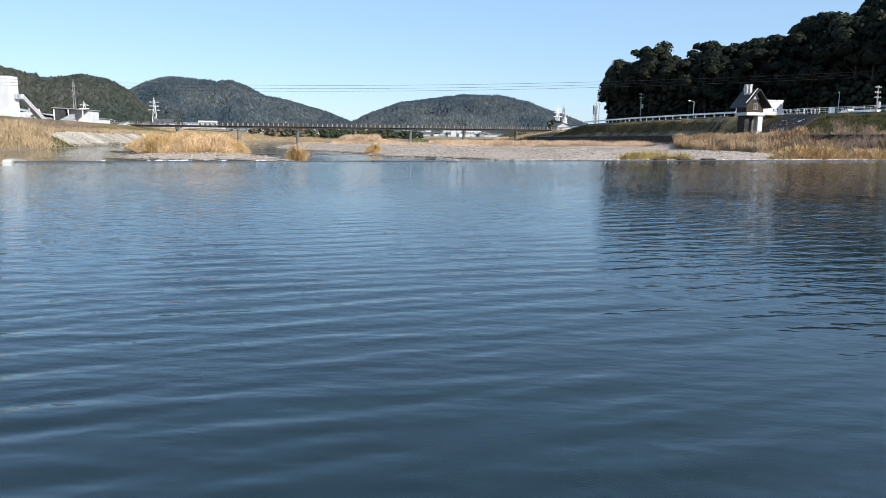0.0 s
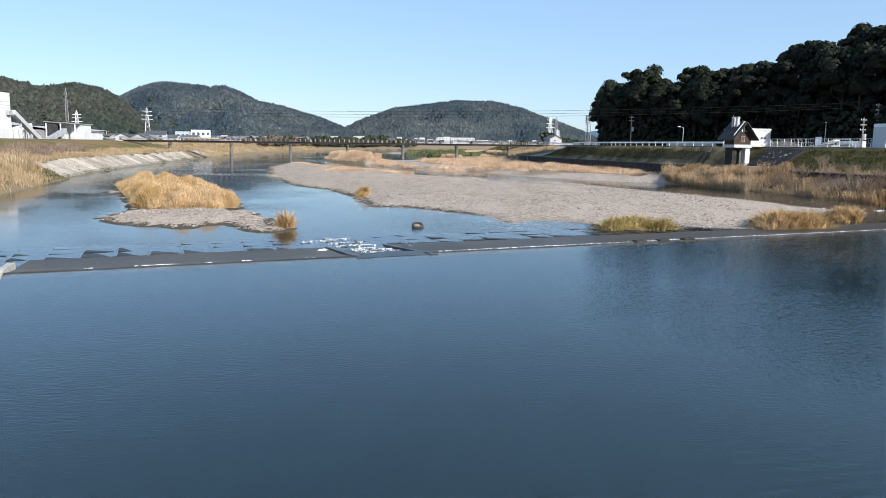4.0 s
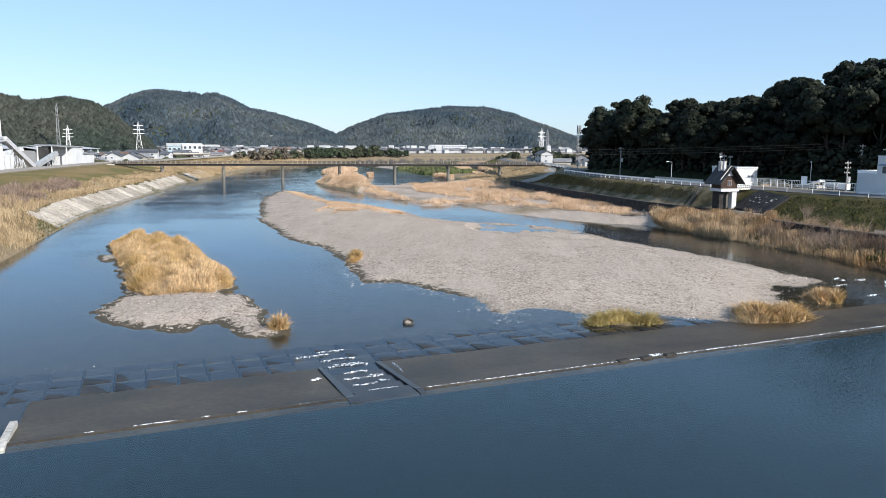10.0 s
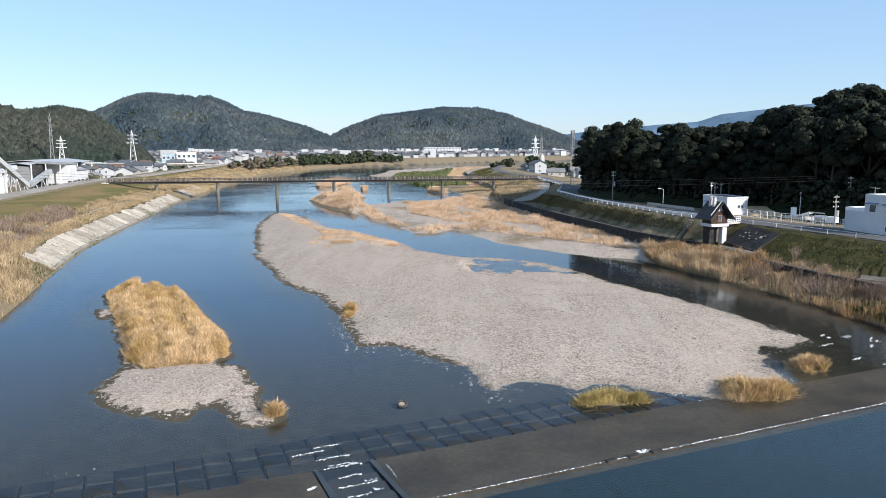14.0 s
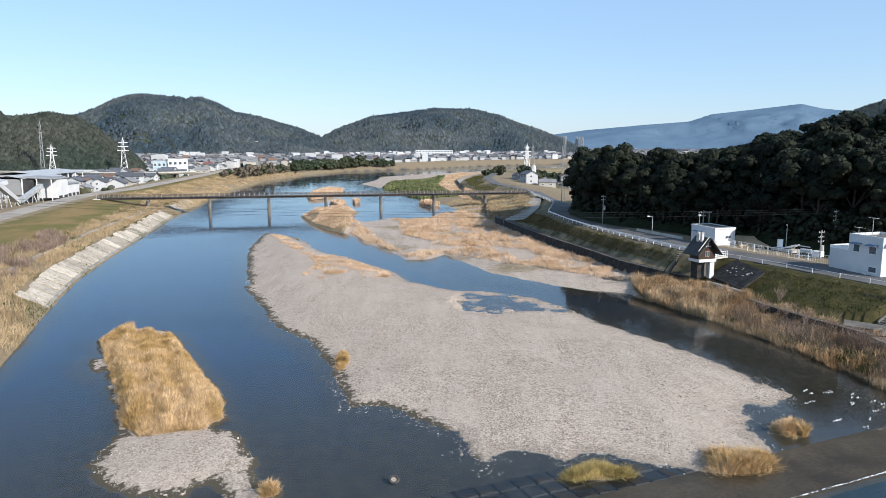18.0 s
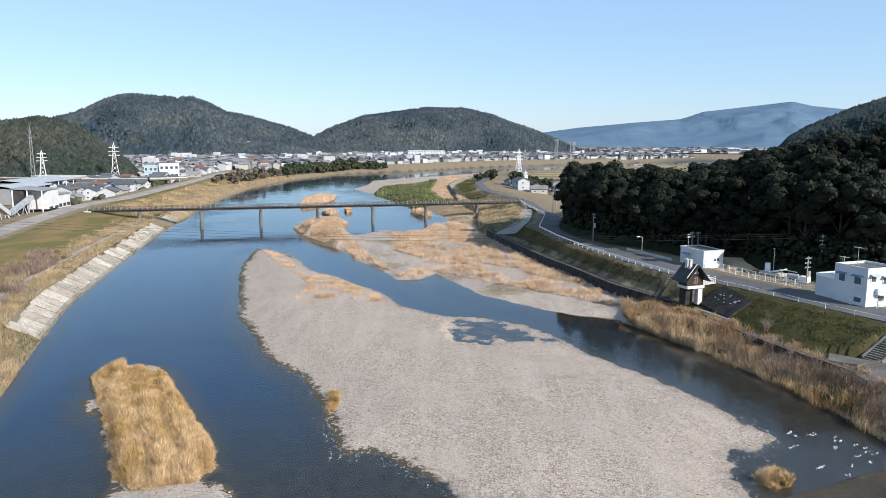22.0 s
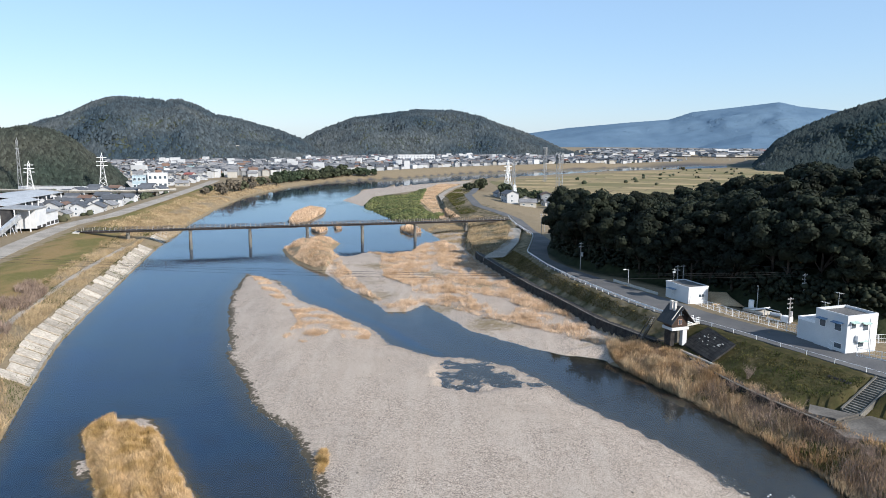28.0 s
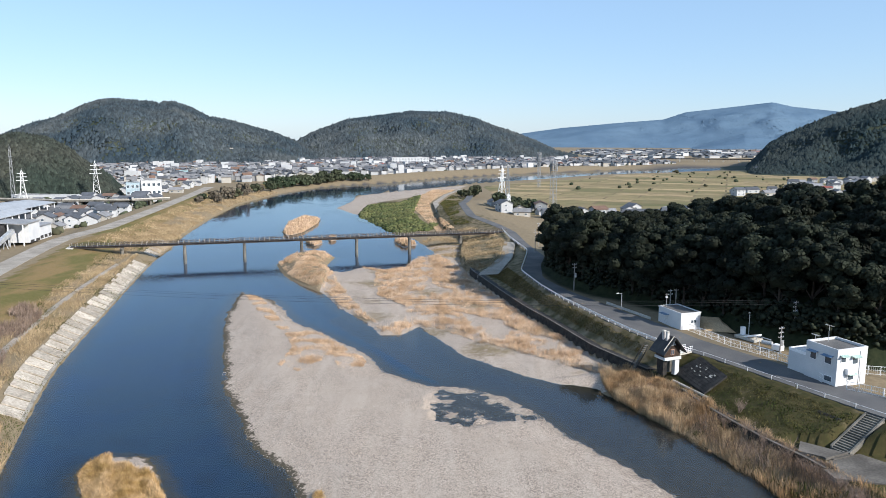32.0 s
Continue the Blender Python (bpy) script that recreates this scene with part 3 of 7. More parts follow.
def pond_sheet():
    """The pond above the weir: wind waves in real relief on the open reach, level towards its edges."""
    gen = np.random.default_rng(77)
    rows, cols, z0 = 520, 240, 0.56
    k = np.linspace(-0.78, 0.78, cols)
    ends = (CREST_AT.y - 0.4398 * CREST_AT.x + 3.0) / (1 - 0.4398 * k) - 0.02
    s = np.linspace(0, 1, rows)[:, None]
    r = 3.4 * (ends[None] / 3.4) ** s
    X, Y = r * k[None], -3.0 + r
    H = np.zeros(X.shape)
    for _ in range(26):
        length, turn = gen.uniform(0.11, 0.42), radians(gen.normal(14, 16))
        w = 2 * math.pi / length
        H += 0.019 / w * np.sin(w * (-math.sin(turn) * X + math.cos(turn) * Y) + gen.uniform(0, 6.28))
    gust = 0.75 + 0.45 * wobble(X, Y, 5.0, 4)
    fade = np.clip((0.78 - np.abs(k[None])) / 0.06, 0, 1) * np.clip((r - 3.4) / 0.6, 0, 1) * np.clip((20 - r) / 14, 0, 1)
    verts = np.stack([X, Y, z0 + H * gust * fade], -1).reshape(-1, 3)
    i = np.arange(rows * cols).reshape(rows, cols)
    faces = [tuple(f) for f in np.stack([i[:-1, :-1], i[:-1, 1:], i[1:, 1:], i[1:, :-1]], -1).reshape(-1, 4).tolist()]
    n = rows * cols
    rim = [crest_point(-700, 0.02, z0), crest_point(-700, -700, z0), crest_point(700, -700, z0), crest_point(700, 0.02, z0)]
    faces += [tuple([n, n + 1] + i[:, 0].tolist()), tuple([n + 2, n + 3] + i[::-1, -1].tolist()), tuple([n + 1, n + 2] + i[0, ::-1].tolist())]
    g = Geo()
    g.v, g.f = [tuple(v) for v in verts.tolist()] + rim, faces
    return g


flat = pond_sheet()
pond = tagged(part("water_pond", flat, upper, smooth=True), "rippled dark blue pond water above the weir", "river", kind="structure")
river.visible_shadow = pond.visible_shadow = False

# ---------------------------------------------------------------- shared materials
CONCRETE = surface("weathered_concrete", (0.36, 0.34, 0.30), (0.50, 0.47, 0.42), 0.35, 5, 0.9, 0.35, 0.02)
DARK_CONCRETE = surface("stained_concrete", (0.10, 0.095, 0.085), (0.19, 0.175, 0.15), 0.4, 4, 0.9, 0.5, 0.04)
WET_CONCRETE = surface("wet_apron", (0.038, 0.029, 0.018), (0.066, 0.051, 0.032), 0.22, 3, 0.4, 0.3, 0.012, contrast=0.35, spec=0.14)
WHITE_WALL = surface("white_render", (0.50, 0.51, 0.52), (0.58, 0.58, 0.58), 0.3, 6, 0.8, 0.1, 0.01, contrast=0.06)
WHITE_STEEL = surface("white_paint", (0.72, 0.73, 0.74), (0.8, 0.8, 0.8), 0.8, 12, 0.45, 0.05, 0.005, contrast=0.08)
BROWN_STEEL = surface("brown_steel", (0.024, 0.020, 0.018), (0.045, 0.036, 0.032), 0.5, 9, 0.6, 0.15, 0.01)
GREY_SLAB = surface("dirty_grey_slab", (0.075, 0.068, 0.060), (0.145, 0.132, 0.116), 0.3, 4, 0.9, 0.35, 0.02)
DARK_WOOD = surface("dark_boards", (0.028, 0.017, 0.012), (0.05, 0.03, 0.02), 0.8, 9, 0.75, 0.3, 0.01)
ROOF_DARK = surface("dark_slate_roof", (0.03, 0.03, 0.033), (0.055, 0.052, 0.05), 0.6, 7, 0.7, 0.4, 0.02)
FLAT_ROOF = surface("grey_roof_felt", (0.085, 0.085, 0.085), (0.13, 0.125, 0.12), 0.4, 5, 0.9, 0.2, 0.01)
ASPHALT = surface("asphalt", (0.08, 0.08, 0.084), (0.12, 0.117, 0.114), 0.15, 9, 0.9, 0.3, 0.01, contrast=0.2)
TRACK = surface("dirt_track", (0.24, 0.21, 0.175), (0.34, 0.305, 0.26), 0.2, 4, 0.95, 0.3, 0.03)
GALVANISED = surface("galvanised_steel", (0.42, 0.43, 0.44), (0.55, 0.56, 0.57), 0.6, 9, 0.5, 0.1, 0.005, metal=0.5)
GLASS = surface("window_glass", (0.05, 0.07, 0.09), (0.08, 0.10, 0.12), 0.4, 3, 0.08, 0, contrast=0.1, spec=0.6)
FOAM = surface("white_water", (0.55, 0.58, 0.61), (0.78, 0.80, 0.82), 2.0, 7, 0.5, 0.6, 0.06, contrast=0.15)


def lacy(m, scale):
    """Holes between the froth of broken water."""
    n, l = m.node_tree.nodes, m.node_tree.links
    noise = n.new("ShaderNodeTexNoise")
    noise.inputs["Scale"].default_value, noise.inputs["Detail"].default_value = scale, 4
    l.new(n.new("ShaderNodeNewGeometry").outputs["Position"], noise.inputs["Vector"])
    cut = n.new("ShaderNodeMapRange")
    cut.inputs["From Min"].default_value, cut.inputs["From Max"].default_value = 0.42, 0.56
    l.new(noise.outputs[0], cut.inputs[0])
    l.new(cut.outputs[0], n["Principled BSDF"].inputs["Alpha"])


lacy(FOAM, 7.0)

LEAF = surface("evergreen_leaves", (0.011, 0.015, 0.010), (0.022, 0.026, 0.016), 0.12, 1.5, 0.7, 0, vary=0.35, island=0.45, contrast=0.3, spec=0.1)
BARK = surface("bark", (0.028, 0.022, 0.017), (0.055, 0.044, 0.034), 1.0, 8, 0.95, 0.4, 0.02)
REED = surface("dry_reeds", (0.37, 0.24, 0.095), (0.55, 0.39, 0.225), 0.35, 1.6, 0.8, 0, island=0.38, contrast=0.35, spec=0.12)
REED_PALE = surface("pale_reeds", (0.42, 0.285, 0.175), (0.60, 0.44, 0.305), 0.18, 1.2, 0.8, 0, island=0.32, contrast=0.3, spec=0.12)
BANK_REED = surface("bank_reeds", (0.31, 0.185, 0.088), (0.46, 0.335, 0.205), 0.14, 1.0, 0.8, 0, island=0.4, contrast=0.25, spec=0.12)
DRY_GRASS = surface("dry_grass", (0.26, 0.19, 0.11), (0.42, 0.32, 0.195), 0.2, 1.0, 0.9, 0, island=0.3, contrast=0.25, spec=0.1)
TWIGS = surface("bare_twigs", (0.15, 0.108, 0.082), (0.26, 0.195, 0.155), 0.3, 2.0, 0.9, 0, island=0.35, spec=0.1)
GREEN_GRASS = surface("winter_grass", (0.046, 0.058, 0.016), (0.105, 0.088, 0.034), 0.2, 1.2, 0.9, 0, island=0.4, spec=0.1)
STONE = surface("river_stones", (0.24, 0.205, 0.17), (0.40, 0.345, 0.29), 0.5, 7, 0.9, 0.3, 0.02, island=0.4)


# ---------------------------------------------------------------- weir
def weir():
    profile = [(-0.75, -0.6), (-0.75, 0.40), (-0.4, 0.52), (-0.08, 0.59), (0.12, 0.585), (0.4, 0.51), (2.5, 0.30), (6.9, 0.03), (6.9, -0.7)]
    top = empty("weir")
    for u0, u1 in ((-60, -19.6), (-17.4, -3.0), (0.9, 60)):
        g = Geo()
        steps = max(2, int((u1 - u0) / 3))
        us = [u0 + (u1 - u0) * i / steps for i in range(steps + 1)]
        k = len(profile)
        g.add([crest_point(u, n, z) for u in us for n, z in profile],
              [(i * k + j, i * k + j + 1, (i + 1) * k + j + 1, (i + 1) * k + j) for i in range(steps) for j in range(k - 1)]
              + [tuple(range(k - 1, -1, -1)), tuple(steps * k + j for j in range(k))])
        part("apron", g, WET_CONCRETE, top)
    # side walls of the fish pass, flush with the apron, and of the small sluice
    wet_wall = surface("black_wet_wall", (0.018, 0.018, 0.018), (0.035, 0.033, 0.03), 0.6, 5, 0.35, 0.3, 0.02, spec=0.4)
    # First wall is a black taper that stands in for a dark open slot.
    for u, prof, w0, w1, mat in ((-2.75, [(-0.7, -0.6), (-0.7, 0.58), (0.1, 0.60), (0.5, 0.53), (7.0, 0.05), (7.0, -0.6)], 0.62, 0.2, wet_wall),
                                 (0.72, [(-0.7, -0.6), (-0.7, 0.58), (0.1, 0.60), (0.5, 0.53), (7.0, 0.05), (7.0, -0.6)], 0.34, 0.3, wet_wall),
                                 (-19.5, [(-0.6, -0.6), (-0.6, 0.66), (0.6, 0.68), (2.6, 0.56), (2.6, -0.6)], 0.3, 0.3, CONCRETE),
                                 (-17.5, [(-0.6, -0.6), (-0.6, 0.66), (0.6, 0.68), (2.8, 0.56), (2.8, -0.6)], 0.3, 0.3, CONCRETE)):
        g = Geo()
        k = len(prof)
        width = lambda n: w0 + (w1 - w0) * (n - prof[0][0]) / (prof[-1][0] - prof[0][0])
        g.add([crest_point(u + e * width(n) / 2, n, h) for e in (-1, 1) for n, h in prof], [tuple(range(k)), tuple(range(2 * k - 1, k - 1, -1))] + [(i, k + i, k + (i + 1) % k, (i + 1) % k) for i in range(k)])
        part("side_wall", g, mat, top)
    for i, n in enumerate((0.1, 1.6, 3.1, 4.6, 6.1)):
        g = Geo()
        c = CREST_AT + CREST_U * -1.02 + CREST_N * n
        g.box((c.x, c.y, 0.575 - 0.25 - 0.13 * i - (0.1 if i else 0)), (3.1, 1.46, 0.5), math.degrees(math.atan2(CREST_U.y, CREST_U.x)) + random.uniform(-1, 1), bevel=0.06)
        part("pass_step", g, wet_wall, top)
    tagged(top, "low concrete river weir with a stepped fish pass", "weir")
    # rows of bed blocks
    blocks = empty("bed_blocks")
    rz = math.degrees(math.atan2(CREST_U.y, CREST_U.x))
    base = Geo().box((0, 0, 0), (1.5, 1.52, 0.5), bevel=0.07)
    mesh = as_mesh("block", base.v, base.f, [surface("block_concrete", (0.014, 0.013, 0.011), (0.036, 0.030, 0.024), 0.7, 4, 0.45, 0.5, 0.03, vary=0.35, spec=0.2)])
    for i in range(-15, 18):
        for j in range(3):
            u, n = i * 1.62 + 0.1, 7.75 + j * 1.68
            if -3.2 < u < 1.3 and j < 1:
                continue
            ob = new("block", mesh)
            x, y, _ = crest_point(u, n, 0)
            ob.matrix_basis = pose(x, y, -0.252 - 0.012 * j + random.uniform(-0.03, 0.02), -2.2 + random.uniform(-1.2, 1.2), 1.5 + random.uniform(-1.4, 1.4), rz + random.uniform(-2, 2))
            ob.parent = blocks
    tagged(blocks, "rows of square concrete bed blocks below the weir", "river blocks")
    return top


weir()


def strip(name, line, xs0, xs1, z0, z1, material, label, category, y0, y1, step=3.0, thick=0.25):
    """A ribbon of ground between two lines x(y), with real thickness."""
    g = Geo()
    ys = np.arange(y0, y1 + 0.01, step)
    pts = []
    for y in ys:
        a, b = float(xs0(y)), float(xs1(y))
        pts += [(a, y, z0(y) - thick), (a, y, z0(y)), (b, y, z1(y)), (b, y, z1(y) - thick)]
    n = len(ys)
    g.add(pts, [(4 * i + j, 4 * i + 4 + j, 4 * i + 4 + (j + 1) % 4, 4 * i + (j + 1) % 4) for i in range(n - 1) for j in range(4)] + [(0, 1, 2, 3), (4 * n - 1, 4 * n - 2, 4 * n - 3, 4 * n - 4)])
    return tagged(part(name, g, material), label, category, kind="structure")


strip("road_levee", None, lambda y: inter(y, *R_LINE) + 0.5, lambda y: inter(y, *F_LINE) + 0.6, lambda y: 6.17, lambda y: 6.17, ASPHALT, "grey asphalt road along the levee top", "road", 20, 470)
LEFT_ROAD = ([-60, 60, 130, 194, 218, 249, 269, 286, 304, 339, 392, 477, 560], [-88, -84, -98, -113, -118.5, -125, -128.4, -128, -126.6, -130, -135.2, -145, -156])
strip("road_left_levee", None, lambda y: inter(y, *LEFT_ROAD) - 7.0, lambda y: inter(y, *LEFT_ROAD), lambda y: 6.02, lambda y: 6.02, TRACK, "pale gravelly road on the levee", "road", -40, 560)
LANE = ([322, 392, 463, 530, 590], [22, 15, 13.8, 24, 39])
strip("path_spit", None, lambda y: inter(y, *LANE) - 1.7, lambda y: inter(y, *LANE) + 1.7, lambda y: 2.15, lambda y: 2.2, TRACK, "worn dirt lane across the river spit", "path", 322, 588)
PATH = ([40, 60, 130, 151, 173, 199, 227, 258, 300], [-58, -59, -76.9, -81.8, -86.6, -91.2, -95.1, -99.6, -106])
strip("path_left", None, lambda y: inter(y, *PATH) - 1.6, lambda y: inter(y, *PATH), lambda y: 2.72, lambda y: 2.72, TRACK, "trodden dirt path on the flood berm", "path", 60, 236)



# ---------------------------------------------------------------- bridge
def bridge():
    top = empty("footbridge")
    a, b = Vector((-119.0, 249.1, 0)), Vector((37.5, 286.3, 0))
    d = (b - a).normalized()
    side = Vector((-d.y, d.x, 0))
    rz = math.degrees(math.atan2(d.y, d.x))
    mid, length = (a + b) / 2, (b - a).length
    part("deck", Geo().box((mid.x, mid.y, 6.1), (length, 3.2, 0.22), rz, bevel=0.03), BROWN_STEEL, top)
    for s in (-1.1, 1.1):
        p = mid + side * s
        part("girder", Geo().box((p.x, p.y, 5.70), (length, 0.3, 0.58), rz, bevel=0.02), BROWN_STEEL, top)
    for s in (-1.55, 1.55):
        p = mid + side * s
        g = Geo()
        for z in (6.55, 6.85, 7.15):
            g.box((p.x, p.y, z), (length, 0.07, 0.09), rz)
        part("handrail", g, BROWN_STEEL, top)
        base = Geo().box((0, 0, 0), (0.16, 0.10, 1.1))
        mesh = as_mesh("rail_post", base.v, base.f, [surface("pale_post", (0.26, 0.24, 0.21), (0.34, 0.31, 0.28), 0.6, 6, 0.7, 0.1)])
        n = int(length / 1.75)
        for i in range(n + 1):
            q = a + d * (length * i / n) + side * s
            ob = new("rail_post", mesh)
            ob.matrix_basis = pose(q.x, q.y, 6.68, 0, 0, rz)
            ob.parent = top
    first, step = Vector((-103.1, 252.9, 0)), Vector((20.3, 4.83, 0))
    for i in range(7):
        p = first + step * i
        foot = -1.7 if 0 < i < 6 else 2.0
        pier = part("pier", Geo().tube((p.x, p.y, foot), (p.x, p.y, 4.8), 0.62, 0.58, 14), DARK_CONCRETE, top, "dark stained concrete pier")
        g = Geo().box((p.x, p.y, 5.0), (1.0, 3.0, 0.5), rz, bevel=0.08)
        part("cap", g, DARK_CONCRETE, pier)
        part("bearing", Geo().box((p.x, p.y, 5.33), (0.7, 2.5, 0.18), rz), BROWN_STEEL, pier)
    for p, w in ((a, 6), (b, 5)):
        part("abutment", Geo().box((p.x, p.y, 4.6), (2.2, w, 2.8), rz, bevel=0.06), CONCRETE, top)
    return tagged(top, "long narrow brown steel girder bridge on round concrete piers", "bridge")


bridge()


# ---------------------------------------------------------------- hills and distance
def lumps(pts, radii, flat=0.75, seed=1):
    """Many small uneven crown clumps as one mesh: verts, faces."""
    rng = np.random.default_rng(seed)
    t = (1 + 5 ** 0.5) / 2
    ico = np.array([(-1, t, 0), (1, t, 0), (-1, -t, 0), (1, -t, 0), (0, -1, t), (0, 1, t), (0, -1, -t), (0, 1, -t), (t, 0, -1), (t, 0, 1), (-t, 0, -1), (-t, 0, 1)]) / (1 + t * t) ** 0.5
    tri = np.array([(0, 11, 5), (0, 5, 1), (0, 1, 7), (0, 7, 10), (0, 10, 11), (1, 5, 9), (5, 11, 4), (11, 10, 2), (10, 7, 6), (7, 1, 8), (3, 9, 4), (3, 4, 2), (3, 2, 6), (3, 6, 8), (3, 8, 9), (4, 9, 5), (2, 4, 11), (6, 2, 10), (8, 6, 7), (9, 8, 1)])
    n = len(pts)
    ang = rng.uniform(0, 2 * np.pi, n)
    c, s = np.cos(ang), np.sin(ang)
    v = ico[None] * rng.uniform(0.55, 1.4, (n, 12, 1)) * np.asarray(radii)[:, None, None]
    out = np.stack([v[..., 0] * c[:, None] - v[..., 1] * s[:, None], v[..., 0] * s[:, None] + v[..., 1] * c[:, None], v[..., 2] * flat], -1) + np.asarray(pts)[:, None]
    faces = (tri[None] + 12 * np.arange(n)[:, None, None]).reshape(-1, 3)
    return out.reshape(-1, 3), faces


def domes(pts, radii, flat=0.9, seed=1):
    """Many small tree tops seen from afar: uneven six-sided caps as one mesh: verts, faces."""
    rng = np.random.default_rng(seed)
    n = len(pts)
    a = np.linspace(0, 2 * np.pi, 7)[None, :6] + rng.uniform(0, 6.28, (n, 1))
    rr = np.asarray(radii)[:, None] * rng.uniform(0.7, 1.3, (n, 6))
    ring = np.stack([rr * np.cos(a), rr * np.sin(a), -0.5 * rr * rng.uniform(0.4, 1.6, (n, 6))], -1)
    lean = rng.uniform(-0.35, 0.35, (n, 2)) * np.asarray(radii)[:, None]
    tip = np.concatenate([lean, np.asarray(radii)[:, None] * flat * rng.uniform(0.6, 1.3, (n, 1))], 1)
    v = np.concatenate([ring, tip[:, None]], 1) + np.asarray(pts)[:, None]
    tri = np.array([(k, (k + 1) % 6, 6) for k in range(6)])
    return v.reshape(-1, 3), (tri[None] + 7 * np.arange(n)[:, None, None]).reshape(-1, 3)


def raw_mesh(name, verts, faces, material, smooth=False):
    """A mesh from arrays; faces all of one size."""
    k = faces.shape[1]
    me = bpy.data.meshes.new(name)
    me.vertices.add(len(verts))
    me.vertices.foreach_set("co", np.ascontiguousarray(verts, dtype=np.float32).ravel())
    me.loops.add(faces.size)
    me.loops.foreach_set("vertex_index", np.ascontiguousarray(faces, dtype=np.int32).ravel())
    me.polygons.add(len(faces))
    me.polygons.foreach_set("loop_start", np.arange(0, faces.size, k, dtype=np.int32))
    if smooth:
        me.polygons.foreach_set("use_smooth", np.ones(len(faces), dtype=bool))
    me.update()
    if material:
        me.materials.append(material)
    return me


def ridge_hill(name, az, el, dist, front, back, material, label, crown=0, size=5.0, base=2.0, seed=0, crown_mat=None, eye=40.8, spurs=1.0, cap=0.95):
    """A hill whose ridge stands at a distance, by bearing and slope of its skyline, with spurs and gullies."""
    aa = np.linspace(az[0], az[-1], 150)
    top = np.maximum(np.interp(aa, az, np.tan(np.radians(el)) * dist + eye), base + 0.5) - (size * 0.9 if crown else 0)
    rr = np.concatenate([np.linspace(-front, 0, 40), np.linspace(0, back, 12)[1:]])
    A, R = np.meshgrid(aa, rr)
    H = np.tile(top, (len(rr), 1)) - base
    f = np.where(R < 0, 1 + R / front, 1 - R / back)
    shape = np.sin(np.clip(f, 0, 1) * np.pi / 2) ** 1.15
    D = dist + R
    X, Y = D * np.sin(np.radians(A)), D * np.cos(np.radians(A))
    spur = spurs * (0.26 * wobble(X, Y, dist * 0.075, seed) + 0.14 * wobble(X, Y, dist * 0.026, seed + 2) + 0.06 * wobble(X, Y, dist * 0.011, seed + 4))
    z = base - 1.5 + H * np.clip(shape + spur * np.sin(np.clip(f, 0, 1) * np.pi), 0, 1 - 0.5 * np.clip(1 - f, 0, 1)) + 1.5 * shape
    ny, nx = X.shape
    i = np.arange(ny * nx).reshape(ny, nx)
    quads = np.stack([i[:-1, :-1], i[:-1, 1:], i[1:, 1:], i[1:, :-1]], -1).reshape(-1, 4)
    ob = new(name, raw_mesh(name, np.stack([X, Y, z], -1).reshape(-1, 3), quads, material, True))
    tagged(ob, label, "hill", kind="structure")
    if crown:
        rng = np.random.default_rng(seed + 5)
        a, r = rng.uniform(0, nx - 1.01, crown), rng.uniform(0, 42, crown)
        ai, ri = a.astype(int), r.astype(int)
        u, v = a - ai, r - ri

        def pick(F):
            return (F[ri, ai] * (1 - u) + F[ri, ai + 1] * u) * (1 - v) + (F[ri + 1, ai] * (1 - u) + F[ri + 1, ai + 1] * u) * v

        pts = np.stack([pick(X), pick(Y), pick(z)], -1)
        keep = pts[:, 2] > base + 1
        rad = np.clip(rng.gamma(4.0, 0.24, crown), 0.4, 2.0) * size * (1 + 0.25 * wobble(pts[:, 0], pts[:, 1], size * 14, seed))
        verts, faces = domes(pts[keep], rad[keep], cap, seed)
        tagged(new("far_woods", raw_mesh("far_woods", verts, faces, crown_mat)), "dense evergreen woods covering a hill", "woods", kind="stuff")


# Leaf green shifted to blue-grey: the haze before these hills is painted in.
HAZED_WOODS = surface("hazed_woods_leaves", (0.036, 0.052, 0.064), (0.076, 0.086, 0.088), 0.009, 0.12, 0.9, 0, island=0.32, contrast=0.3, spec=0.05)
WOODS_DARK = surface("hill_woods_leaves", (0.034, 0.048, 0.028), (0.066, 0.064, 0.040), 0.012, 0.3, 0.9, 0, island=0.45, contrast=0.35, spec=0.1)
SOIL = surface("wood_floor", (0.03, 0.04, 0.025), (0.05, 0.055, 0.035), 0.02, 0.5, 0.95, 0)
# Distance haze over the mountains is put into this flat blue colour.
HAZE_RIDGE = surface("haze_blue_mountains", (0.095, 0.150, 0.215), (0.115, 0.175, 0.24), 0.004, 0.02, 1.0, 0.0, 30, contrast=0.06, spec=0.0, island=0.05)
ridge_hill("hill_left", [-34, -29.6, -27.6, -25.8, -24.3, -23.2, -22.3, -20.6, -19.1, -18.1, -16.9, -15.6, -13.5, -11, -9.3, -7], [-1, 0.2, 1.05, 1.65, 2.38, 2.8, 2.99, 2.83, 2.7, 2.84, 2.41, 1.72, 1.31, 0.6, -0.1, -1.5], 1450, 420, 500, SOIL, "broad wooded hill behind the town", 52000, 2.5, seed=1, crown_mat=HAZED_WOODS)
ridge_hill("hill_centre", [-12, -9.3, -7.55, -5.3, -2.7, 0, 2.7, 4.9, 7.2, 9.4, 11.2, 13.5], [-1.6, -0.1, 0.79, 1.59, 1.95, 2.27, 2.19, 1.7, 0.82, 0.08, -0.8, -1.4], 1640, 330, 500, SOIL, "rounded wooded hill across the river bend", 46000, 2.5, seed=2, crown_mat=HAZED_WOODS)
